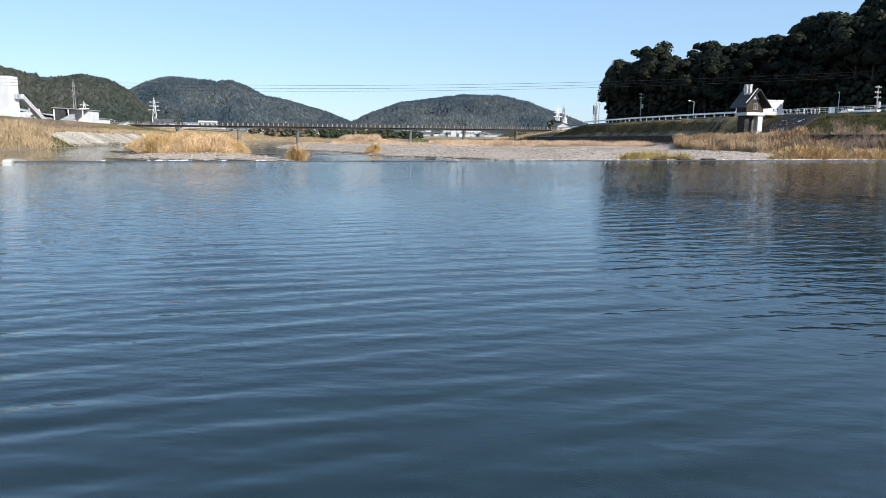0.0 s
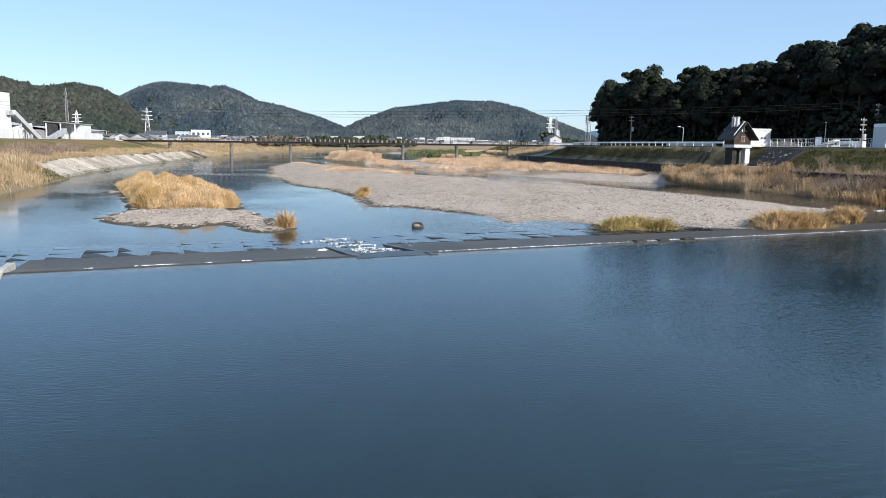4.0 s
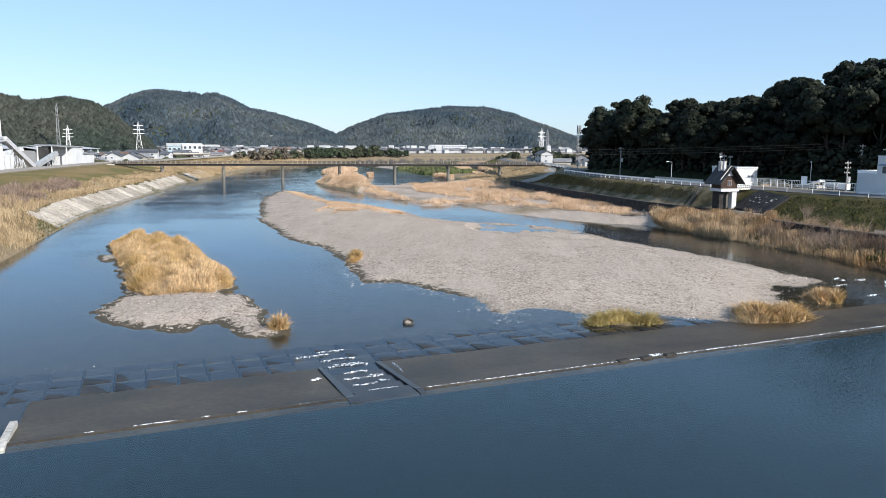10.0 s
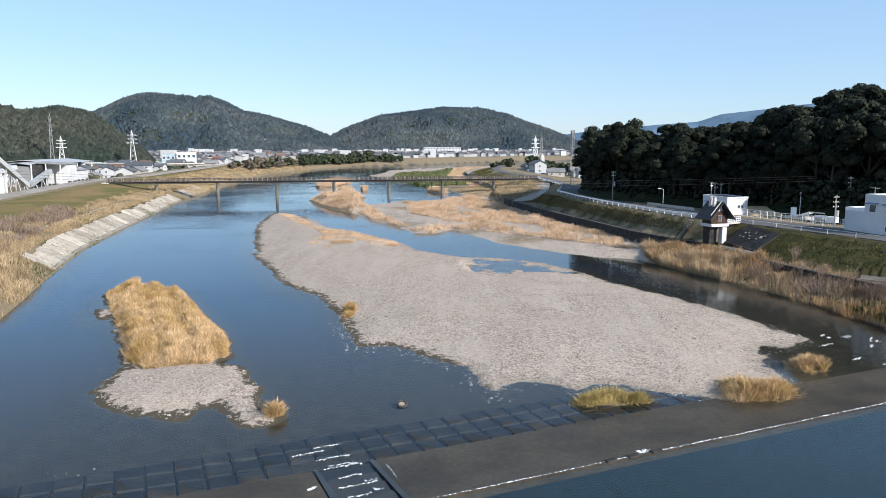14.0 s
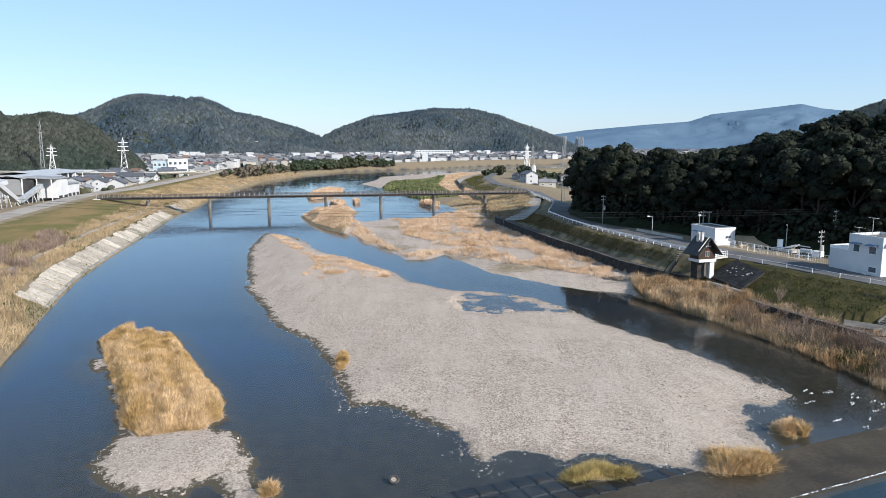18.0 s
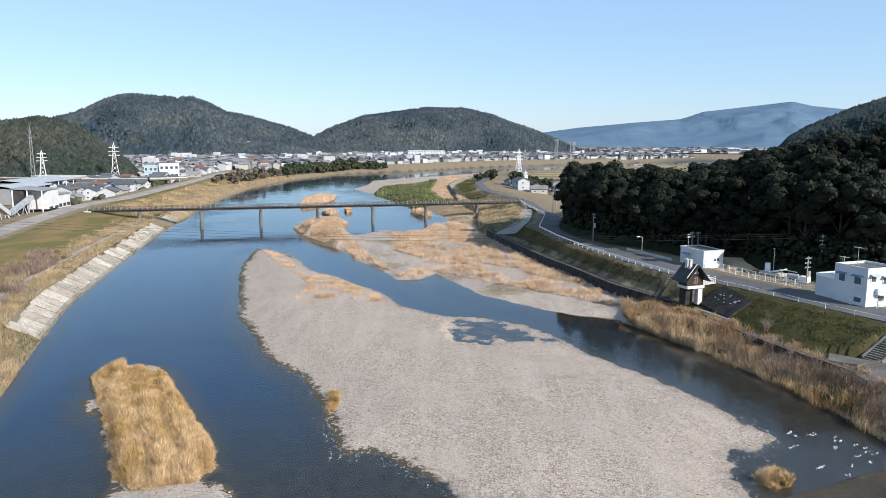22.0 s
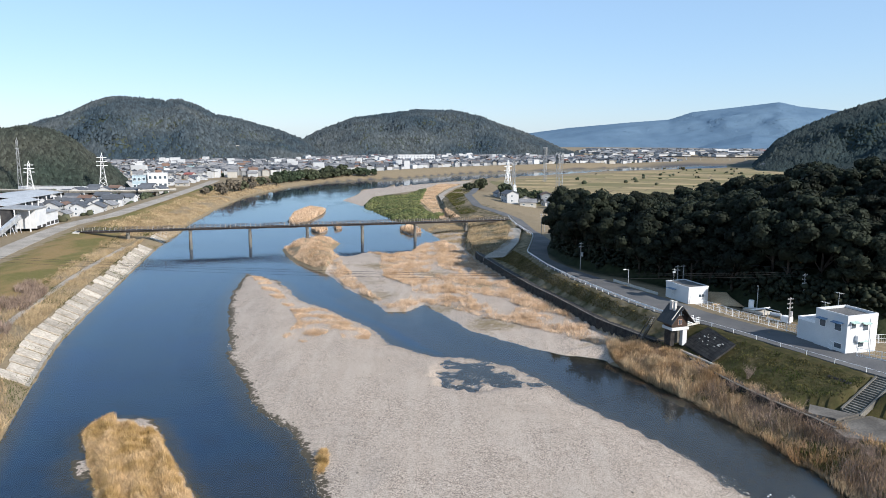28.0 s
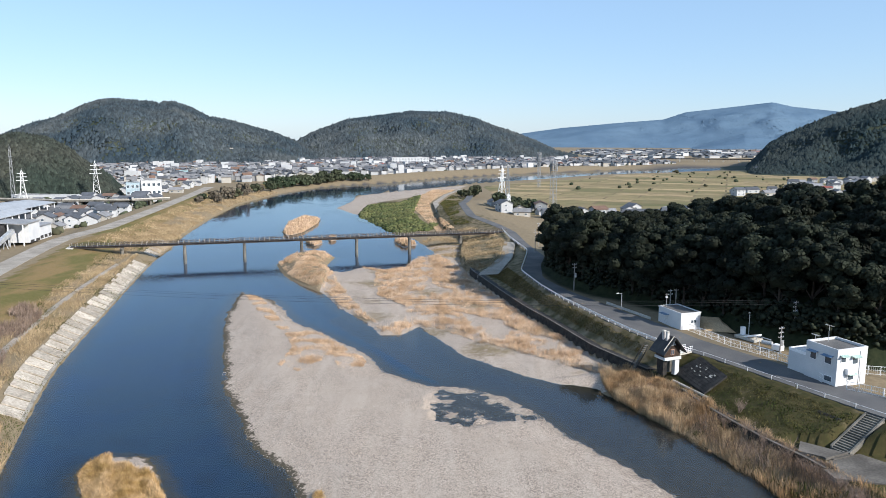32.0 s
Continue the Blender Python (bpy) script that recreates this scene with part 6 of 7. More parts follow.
x, y = scatter(LEFT_BANK, 26000, 35, 0.0, density=lambda x, y: np.clip(0.15 + 1.0 * wobble(x, y, 7, 13), 0, 1) * (sdf(RIVER, x, y) > -15))
blades("bank_grass", x, y, 0.3, 0.05, 0.3, GREEN_GRASS, "olive grass patches on the levee slope", "grass", 35)
x, y = scatter([(-46.8, 50), (-46.5, 62), (-50, 76), (-55, 89), (-60, 102), (-68, 112), (-73, 120), (-82, 118), (-74, 60)], 24000, 32, 0.3)
blades("reed_bed", x, y, 1.25 * (0.6 + 0.6 * np.clip(0.5 + wobble(x, y, 3, 8), 0, 1)), 0.03, 0.8, DRY_GRASS, "rank dry reeds at the near river bank", "reeds", 32, plume=0.4)
x, y = scatter([(-60, 88), (-68, 108), (-80, 142), (-90, 180), (-95, 178), (-88, 142), (-76, 104), (-68, 84)], 9000, 33, 0, density=lambda x, y: np.clip(0.3 + 1.2 * wobble(x, y, 5, 15), 0, 1))
blades("bank_scrub", x, y, 1.5, 0.035, 0.9, TWIGS, "reddish brown leafless scrub on the berm", "scrub", 33, plume=0.3)
SLOPE = [(62.5, 42), (57, 69), (53, 85), (50.8, 90.5), (48.4, 99.5), (46.4, 109), (50.5, 108), (50.6, 116.5), (54.6, 108), (58.8, 98.6), (63.2, 89.8), (70, 75.5), (79, 55), (85, 42)]
HARD = [[(51, 91.2), (53.5, 91.6), (57, 88.6), (62.8, 91.8), (65.2, 90), (62, 86), (66, 80), (66, 74), (50, 74)]]
x, y = scatter(SLOPE, 26000, 41, 0.3, HARD)
blades("bank_grass", x, y, 0.34 * (0.7 + 0.5 * np.clip(wobble(x, y, 1.3, 2), -0.6, 1)), 0.045, 0.25, GREEN_GRASS, "short olive winter grass on the levee slope", "grass", 41)
SLOPE2 = [(43.5, 124), (38.5, 137), (33.5, 157), (27, 187), (21.5, 217), (29, 215), (30, 198), (32, 177), (35, 162), (41, 138), (44, 128)]
x, y = scatter(SLOPE2, 22000, 42, 0.3)
blades("bank_grass", x, y, 0.25, 0.05, 0.2, surface("brown_winter_grass", (0.095, 0.080, 0.032), (0.17, 0.132, 0.060), 0.2, 1.2, 0.9, 0, island=0.4, spec=0.1), "short brown-olive winter grass on the levee slope", "grass", 42)


SPIT_GRASS = [(2, 415), (8, 352), (11, 322), (19, 322), (15, 360), (11, 392), (10, 463), (17, 510), (34, 590), (16, 598), (7, 545), (-6, 476)]
x, y = scatter(SPIT_GRASS, 26000, 43, 0.2, density=lambda x, y: np.clip(0.55 + 0.8 * wobble(x, y, 6, 5), 0.1, 1))
blades("bank_grass", x, y, 0.7, 0.06, 0.6, REED_PALE, "tan dry grass over the river spit", "grass", 43, plume=0.5)
SPIT_BANK = [(19, 330), (17, 392), (16.5, 463), (27, 525), (40, 575), (44, 540), (33, 470), (27, 430), (23, 350), (27, 325)]
x, y = scatter(SPIT_BANK, 16000, 44, 0.2, density=lambda x, y: np.clip(0.5 + 0.9 * wobble(x, y, 8, 2), 0.05, 1))
blades("bank_grass", x, y, 0.45, 0.07, 0.4, GREEN_GRASS, "olive grass on the bank beside the spit lane", "grass", 44)
FLAT_GRASS = [(10, 262), (14, 245), (18.5, 216), (27, 222), (33, 240), (35, 258), (33, 290), (26, 316), (10, 318), (3, 300)]
x, y = scatter(FLAT_GRASS, 16000, 45, 0.4, density=lambda x, y: np.clip(0.45 + 0.9 * wobble(x, y, 5, 7), 0.05, 1))
blades("bank_grass", x, y, 0.6, 0.045, 0.5, DRY_GRASS, "dry tan grass round the bridge end", "grass", 45, plume=0.4)


def tuft(x, y, rx, ry, h, n, material, label, seed):
    """Several uneven clumps of arching blades that make one tuft."""
    rng = np.random.default_rng(seed)
    k = 9
    ca, cr = rng.uniform(0, 2 * np.pi, k), np.sqrt(rng.uniform(0, 0.75, k))
    cx, cy, ch, cs = x + rx * cr * np.cos(ca), y + ry * cr * np.sin(ca), rng.uniform(0.55, 1.15, k), rng.uniform(0.16, 0.42, k)
    i = rng.integers(0, k, n)
    px, py = cx[i] + rng.normal(0, 1, n) * cs[i] * rx * 0.8, cy[i] + rng.normal(0, 1, n) * cs[i] * ry * 0.9
    far = np.hypot((px - cx[i]) / rx, (py - cy[i]) / ry)
    ob = blades("grass_tuft", px, py, h * ch[i] * np.clip(1.15 - 1.3 * far, 0.2, 1.1), 0.02, 0.85 * h, material, label, "grass tuft", seed, kind="", plume=0.35)
    return tagged(ob, group="tufts on the gravel")


tuft(-11.1, 79.9, 0.9, 2.2, 0.75, 5000, REED, "round tuft of dry golden grass on gravel", 51)
tuft(12.4, 51.6, 2.5, 1.2, 0.85, 6000, surface("yellow_green_grass", (0.31, 0.24, 0.09), (0.45, 0.35, 0.15), 0.4, 2, 0.9, 0, island=0.4, spec=0.1), "low yellow-green grass tuft at the water's edge", 52)
tuft(23.8, 53.4, 2.9, 1.8, 1.2, 9000, REED, "broad tuft of pale dry grass at the bar's end", 53)
tuft(31.4, 59.8, 1.2, 1.6, 1.0, 3600, REED, "small tuft of brown grass in shallow water", 54)
tuft(-12.2, 48.6, 0.6, 0.7, 1.0, 1500, REED, "small orange tuft beside the gravel islet", 55)


def bare_shrub(x, y, h, seed, label):
    rng = random.Random(seed)
    z = float(height_at(x, y))
    g = Geo()
    for _ in range(7):
        a, l = rng.uniform(0, 6.28), h * rng.uniform(0.6, 1.0)
        p0 = Vector((x + rng.uniform(-0.2, 0.2), y + rng.uniform(-0.2, 0.2), z - 0.2))
        p1 = p0 + Vector((math.cos(a) * l * 0.3, math.sin(a) * l * 0.3, l * 0.6))
        g.tube(p0, p1, 0.04, 0.025, 5, False)
        for _ in range(6):
            b, k = rng.uniform(0, 6.28), l * rng.uniform(0.25, 0.55)
            p2 = p1.lerp(p0, rng.uniform(0, 0.4)) + Vector((math.cos(b) * k * 0.6, math.sin(b) * k * 0.6, k * 0.8))
            g.tube(p1.lerp(p0, rng.uniform(0, 0.4)), p2, 0.02, 0.008, 4, False)
            for _ in range(3):
                c = rng.uniform(0, 6.28)
                g.tube(p2.lerp(p1, rng.uniform(0, 0.5)), p2 + Vector((math.cos(c) * 0.35, math.sin(c) * 0.35, rng.uniform(0.1, 0.5))), 0.01, 0.006, 3, False)
    return tagged(part("bare_shrub", g, TWIGS), label, "shrub", "bare shrubs on the right bank")


for k, (sx, sy, sh) in enumerate(((44.5, 104.5, 2.6), (46.3, 97.0, 2.4), (47.6, 94.0, 3.0), (48.6, 90.5, 3.2), (49.5, 86.6, 3.0), (50.6, 82.0, 2.8), (43.0, 110.5, 2.0), (51.8, 78.5, 2.6), (49.2, 99.8, 2.2), (52.4, 75.5, 2.6))):
    bare_shrub(sx, sy, sh * 1.2, 70 + k, "leafless grey-brown shrub among bank reeds")

# green thicket on the spit and riverside trees
SPIT_BUSH = [(-32, 393), (-30, 455), (-9.5, 472), (6.5, 541), (-0.2, 411), (6.7, 350), (14, 362), (8.5, 331), (-8.4, 323), (-20, 363)]
x, y = scatter(SPIT_BUSH, 3600, 61, 1)
v, f = lumps(np.stack([x, y, height_at(x, y) + 0.2], -1), np.random.default_rng(6).uniform(0.5, 1.5, len(x)), 1.0, 6)
tagged(new("green_thicket", raw_mesh("green_thicket", v, f, surface("bamboo_grass", (0.060, 0.075, 0.028), (0.115, 0.115, 0.048), 0.1, 1, 0.9, 0, island=0.4, spec=0.1))), "low green bamboo thicket on the river spit", "thicket", kind="stuff")


def riverside_trees():
    protos = [tree("riverside_tree", 90 + i, 4.2, 5.5, 1.6, 420, 0.75, WOODS_DARK if i < 2 else surface("far_bare_crown", (0.085, 0.072, 0.055), (0.135, 0.115, 0.088), 0.3, 2, 0.9, 0, island=0.3, spec=0.05), ("dark green leafy tree at the far waterside", "olive leafy tree at the far waterside", "leafless brown tree on the far bank")[i]) for i in range(3)]
    for p in protos:
        tagged(p, group="trees on the far river bank")
    rng = random.Random(12)
    line = [(-108, 585), (-98, 615), (-84, 650), (-60, 690), (-40, 705)]
    spots = []
    for (ax, ay), (bx, by) in zip(line[:-1], line[1:]):
        n = int(math.hypot(bx - ax, by - ay) / 5)
        for i in range(n):
            t = i / n
            for k in range(2):
                spots.append((ax + (bx - ax) * t - 3 - 8 * k + rng.uniform(-3, 3), ay + (by - ay) * t + rng.uniform(-3, 3) + 4 * k))
    spots += [(-128 + rng.uniform(-10, 3) + 0.12 * k, 440 + k + rng.uniform(-4, 4)) for k in range(0, 140, 9)]
    spots += [(40 + rng.uniform(-6, 6), 500 + rng.uniform(-5, 25)) for _ in range(6)] + [(58 + rng.uniform(-12, 12), 395 + rng.uniform(-10, 20)) for _ in range(7)]
    used = set()
    for i, (px, py) in enumerate(spots):
        k = 2 if py < 560 and rng.random() < 0.7 and px < 0 else rng.randrange(2)
        m = pose(px, py, float(height_at(px, py)) - 0.2, 0, 0, rng.uniform(0, 360))
        ob = protos[k] if k not in used else copy_thing(protos[k], m)
        used.add(k)
        ob.matrix_basis = m
        ob.scale = [rng.uniform(0.55, 1.15)] * 3


riverside_trees()


# ---------------------------------------------------------------- stones and white water
def stones():
    rng = np.random.default_rng(17)
    x, y = scatter(MAIN_BAR, 24000, 18, -0.2, [POOL], density=lambda x, y: np.where(y < 130, 1, 0.35) * np.clip(0.5 + 0.6 * wobble(x, y, 4, 2), 0.2, 1))
    x2, y2 = scatter(REED_GRAVEL, 1600, 19, 0.2)
    x3, y3 = scatter([(-24, 40.4), (-20.4, 40.4), (-18.8, 37.6), (-22, 37.4)], 26, 20, 0)
    x4, y4 = scatter([(0, 54), (4, 51), (6, 53), (2, 59)], 90, 22, 0)
    x6, y6 = scatter(POOL, 900, 25, -0.8, density=lambda x, y: np.clip(0.45 + 0.9 * wobble(x, y, 1.5, 4), 0, 1))
    x5, y5 = scatter([(p + 0.6 * (1 if p > -10 else -1), q) for p, q in MAIN_BAR], 3000, 24, -1.6, density=lambda x, y: (y < 76) * np.clip(1 - np.abs(sdf(MAIN_BAR, x, y) + 0.5) / 1.3, 0, 1))
    x, y = np.concatenate([x, x2, x3, x4, x5, x6]), np.concatenate([y, y2, y3, y4, y5, y6])
    r = rng.gamma(2.0, 0.015, len(x)) + 0.02
    v, f = lumps(np.stack([x, y, height_at(x, y) + 0.02], -1), r, 0.55, 8)
    tagged(new("river_stones", raw_mesh("river_stones", v, f, STONE)), "rounded grey river stones strewn over gravel", "stones", kind="stuff")


stones()


def foam_ribbon(u0, u1, n, z, width, seed, step=0.16):
    """A thin ragged line of white water along the weir's frame."""
    rng = random.Random(seed)
    g = Geo()
    u, w = u0, 0.5
    row = []
    while u < u1:
        w = min(1.0, max(0.0, w + rng.uniform(-0.45, 0.45)))
        row.append((u, n + rng.uniform(-0.03, 0.03), n + 0.02 + width * w))
        u += step * rng.uniform(0.6, 1.4)
    pts, faces = [], []
    for i, (u, a, b) in enumerate(row):
        pts += [crest_point(u, a, z + 0.03), crest_point(u, (a + b) / 2, z + 0.05), crest_point(u, b, z - 0.06)]
        if i and rng.random() > 0.12:
            k = 3 * i
            faces += [(k - 3, k, k + 1, k - 2), (k - 2, k + 1, k + 2, k - 1)]
    return g.add(pts, faces)


def foam_patch(u, n, length, width, z, seed, turn=0.0):
    """An irregular low cushion of broken water."""
    rng = random.Random(seed)
    g = Geo()
    k = 18
    rim, mid = [], []
    for i in range(k):
        a = 2 * math.pi * i / k
        r = rng.uniform(0.45, 1.1)
        x, y = length / 2 * r * math.cos(a), width / 2 * r * math.sin(a)
        x, y = x * math.cos(turn) - y * math.sin(turn), x * math.sin(turn) + y * math.cos(turn)
        rim.append(crest_point(u + x, n + y, z - 0.05))
        mid.append(crest_point(u + x * 0.55, n + y * 0.55, z + rng.uniform(0.0, 0.05)))
    g.add(rim + mid + [crest_point(u, n, z + 0.05)], [(i, (i + 1) % k, k + (i + 1) % k, k + i) for i in range(k)] + [(k + i, k + (i + 1) % k, 2 * k) for i in range(k)])
    return g


def white_water():
    top = empty("white_water")
    part("weir_lip_foam", foam_ribbon(1.2, 15.2, 0.06, 0.57, 0.09, 1), FOAM, top)
    part("weir_lip_foam", foam_ribbon(17.2, 60, 0.02, 0.575, 0.2, 2), FOAM, top)
    for u0, u1, seed in ((-12.6, -10.8, 41), (-9.9, -9.3, 42), (-8.2, -7.6, 43), (-5.6, -4.6, 44), (-14.5, -13.8, 45)):
        part("weir_lip_foam", foam_ribbon(u0, u1, 0.06, 0.57, 0.07, seed), FOAM, top)
    part("wall_foam", foam_patch(1.15, 4.6, 0.14, 2.2, 0.4, 3), FOAM, top)
    for i, (n, u0, u1, width) in enumerate(((0.75, -2.1, 0.2, 0.5), (0.95, -1.6, 0.0, 0.3), (2.3, -2.1, -0.7, 0.28), (2.6, -0.5, 0.15, 0.6), (3.75, -2.2, 0.1, 0.45), (4.0, -0.6, 0.2, 0.7), (5.2, -1.8, -0.3, 0.3), (6.7, -2.3, 0.1, 0.55), (7.0, -1.9, -0.2, 0.4), (8.1, -2.5, -0.3, 0.3), (9.3, -3.9, -1.6, 0.18), (9.9, -2.2, -0.4, 0.16))):
        part("pass_foam", foam_ribbon(u0, u1, n, max(0.05, 0.52 - 0.075 * n), width, 310 + i, 0.07), FOAM, top)
    part("side_foam", foam_patch(-3.6, 4.3, 0.8, 0.3, 0.3, 20, 0.4), FOAM, top)
    part("gap_foam", foam_patch(16.2, 0.55, 1.5, 0.9, 0.53, 21), FOAM, top)
    rng = random.Random(9)
    for i in range(30):
        x, y = rng.uniform(36.5, 45), rng.uniform(58, 71)
        p = Vector((x, y)) - CREST_AT
        g = Geo()
        for k in range(5):
            s = foam_patch(p.dot(CREST_U) + rng.gauss(0, 0.3), p.dot(CREST_N) + rng.gauss(0, 0.1), rng.uniform(0.08, 0.32), rng.uniform(0.02, 0.05), 0.03, 600 + 9 * i + k, rng.uniform(-0.5, 0.1))
            g.add(s.v, s.f)
        part("rapid_foam", g, FOAM, top)
    tagged(top, "white tumbling water at the weir and rapids", "white water", kind="stuff")
    # dark gaps in the weir lip, imitated by small added black blocks
    rz = math.degrees(math.atan2(CREST_U.y, CREST_U.x))
    lip_gaps = empty("weir_gap_blocks")
    for u in (13.4, 15.0, 16.8):
        x, y, z = crest_point(u, 0.1, 0.52)
        part("block", Geo().box((x, y, z), (0.85, 0.45, 0.3), rz + 5, bevel=0.06), MATS["black_masonry"], lip_gaps)
    tagged(lip_gaps, "small black blocks standing in for dark gaps in the weir lip", "stones")


white_water()


def tyre():
    top = empty("car_tyre", pose(-3.2, 50.6, 0.1, 24, 8, 0))
    g = Geo()
    n, m = 24, 8
    pts = [((0.33 + 0.1 * math.cos(2 * math.pi * j / m)) * math.cos(2 * math.pi * i / n), (0.33 + 0.1 * math.cos(2 * math.pi * j / m)) * math.sin(2 * math.pi * i / n), 0.12 * math.sin(2 * math.pi * j / m)) for i in range(n) for j in range(m)]
    g.add(pts, [(i * m + j, ((i + 1) % n) * m + j, ((i + 1) % n) * m + (j + 1) % m, i * m + (j + 1) % m) for i in range(n) for j in range(m)])
    part("tread", g, surface("old_rubber", (0.03, 0.03, 0.03), (0.07, 0.065, 0.06), 2, 12, 0.8, 0.3, 0.01), top, smooth=True)
    part("silt_fill", Geo().tube((0, 0, -0.05), (0, 0, -0.02), 0.27, 0.27, 16), STONE, top)
    return tagged(top, "old black tyre lying in the shallows", "tyre")


tyre()


# ---------------------------------------------------------------- town
WALLS = [surface("house_wall_%s" % n, c, tuple(v * 1.1 for v in c), 0.3, 4, 0.85, 0.1, 0.01, vary=0.1, contrast=0.1) for n, c in (("white", (0.40, 0.405, 0.41)), ("cream", (0.35, 0.33, 0.295)), ("grey", (0.23, 0.235, 0.24)))]
ROOFS = [surface("house_roof_%s" % n, c, tuple(v * 1.3 for v in c), 0.4, 4, 0.75, 0.3, 0.03, vary=0.2) for n, c in (("slate", (0.075, 0.08, 0.09)), ("grey", (0.17, 0.17, 0.175)), ("brown", (0.12, 0.075, 0.055)), ("red", (0.17, 0.06, 0.05)))]


def town_house(w, d, h, rise, wall, roof, label, storeys=2):
    top = empty("town_house")
    part("wall", Geo().box((0, 0, h / 2 - 0.4), (w, d, h + 0.8), bevel=0.02).add([(-w / 2, -d / 2, h), (-w / 2, d / 2, h), (-w / 2, 0, h + rise), (w / 2, -d / 2, h), (w / 2, d / 2, h), (w / 2, 0, h + rise)], [(0, 2, 1), (3, 4, 5)]), wall, top)
    part("roof", Geo().gable((0, 0, h), (w, d), rise, 0, 0.6, 0.18), roof, top)
    for s in range(storeys):
        for sx, sy in ((-0.28, -1), (0.22, -1), (-0.25, 1), (0.25, 1)):
            win = part("window", Geo().box((sx * w, sy * (d / 2 + 0.02), 1.5 + 2.7 * s), (1.7, 0.1, 1.2)), WHITE_STEEL, top)
            part("pane", Geo().box((sx * w, sy * (d / 2 + 0.06), 1.5 + 2.7 * s), (1.5, 0.06, 1.0)), GLASS, win)
        for sx in (-1, 1):
            win = part("window", Geo().box((sx * (w / 2 + 0.02), 0.1 * d, 1.5 + 2.7 * s), (0.1, 1.4, 1.1)), WHITE_STEEL, top)
            part("pane", Geo().box((sx * (w / 2 + 0.06), 0.1 * d, 1.5 + 2.7 * s), (0.06, 1.2, 0.9)), GLASS, win)
    return tagged(top, label, "house", "houses of the riverside town")


PROTO_HOUSES = [
    town_house(9, 7, 5.4, 1.7, WALLS[0], ROOFS[0], "white two-storey house with a dark slate roof"),
    town_house(11, 7.5, 3.2, 1.9, WALLS[1], ROOFS[1], "cream single-storey house with a grey tiled roof", 1),
    town_house(8, 7, 5.6, 1.5, WALLS[2], ROOFS[2], "grey two-storey house with a brown roof"),
    town_house(12, 8, 3.4, 2.1, WALLS[0], ROOFS[0], "long white house with a dark tiled roof", 1),
    town_house(10, 8, 5.4, 1.8, WALLS[1], ROOFS[3], "cream two-storey house with a red roof"),
]


def place_houses():
    rng = random.Random(21)
    areas = [([(-150, 312), (-146, 345), (-152, 395), (-190, 400), (-212, 385), (-205, 352), (-172, 335), (-165, 312)], 34, 8.0),
             ([(-160, 425), (-165, 470), (-205, 470), (-240, 435), (-200, 425)], 18, 9.5),
             ([(-172, 530), (-180, 640), (-290, 640), (-300, 500), (-215, 500)], 34, 14),
             ([(46, 370), (44, 420), (60, 425), (74, 405), (72, 365), (55, 360)], 11, 9.5),
             ([(86, 345), (84, 400), (150, 392), (150, 342)], 16, 11),
             ([(320, 585), (340, 640), (470, 725), (490, 690), (350, 575)], 22, 13),
             ([(235, 500), (235, 545), (330, 560), (360, 505)], 20, 12)]
    used = set()
    for poly, count, gap in areas:
        p = np.array(poly)
        spots, tries = [], 0
        while len(spots) < count and tries < 4000:
            tries += 1
            x, y = rng.uniform(*p[:, 0][[p[:, 0].argmin(), p[:, 0].argmax()]]), rng.uniform(p[:, 1].min(), p[:, 1].max())
            if sdf(poly, np.array([x]), np.array([y]))[0] > 2 and all((x - a) ** 2 + (y - b) ** 2 > gap * gap for a, b in spots):
                spots.append((x, y))
        for x, y in spots:
            k = rng.choices(range(5), (5, 3, 0.8, 3, 0.2))[0]
            m = pose(x, y, float(height_at(x, y)), 0, 0, rng.choice((0, 90, 12, 102, -10)) + rng.uniform(-6, 6))
            if k in used:
                ob = copy_thing(PROTO_HOUSES[k], m)
            else:
                used.add(k)
                ob = PROTO_HOUSES[k]
                ob.matrix_basis = m
            ob.scale = [rng.uniform(0.68, 0.95)] * 3


place_houses()


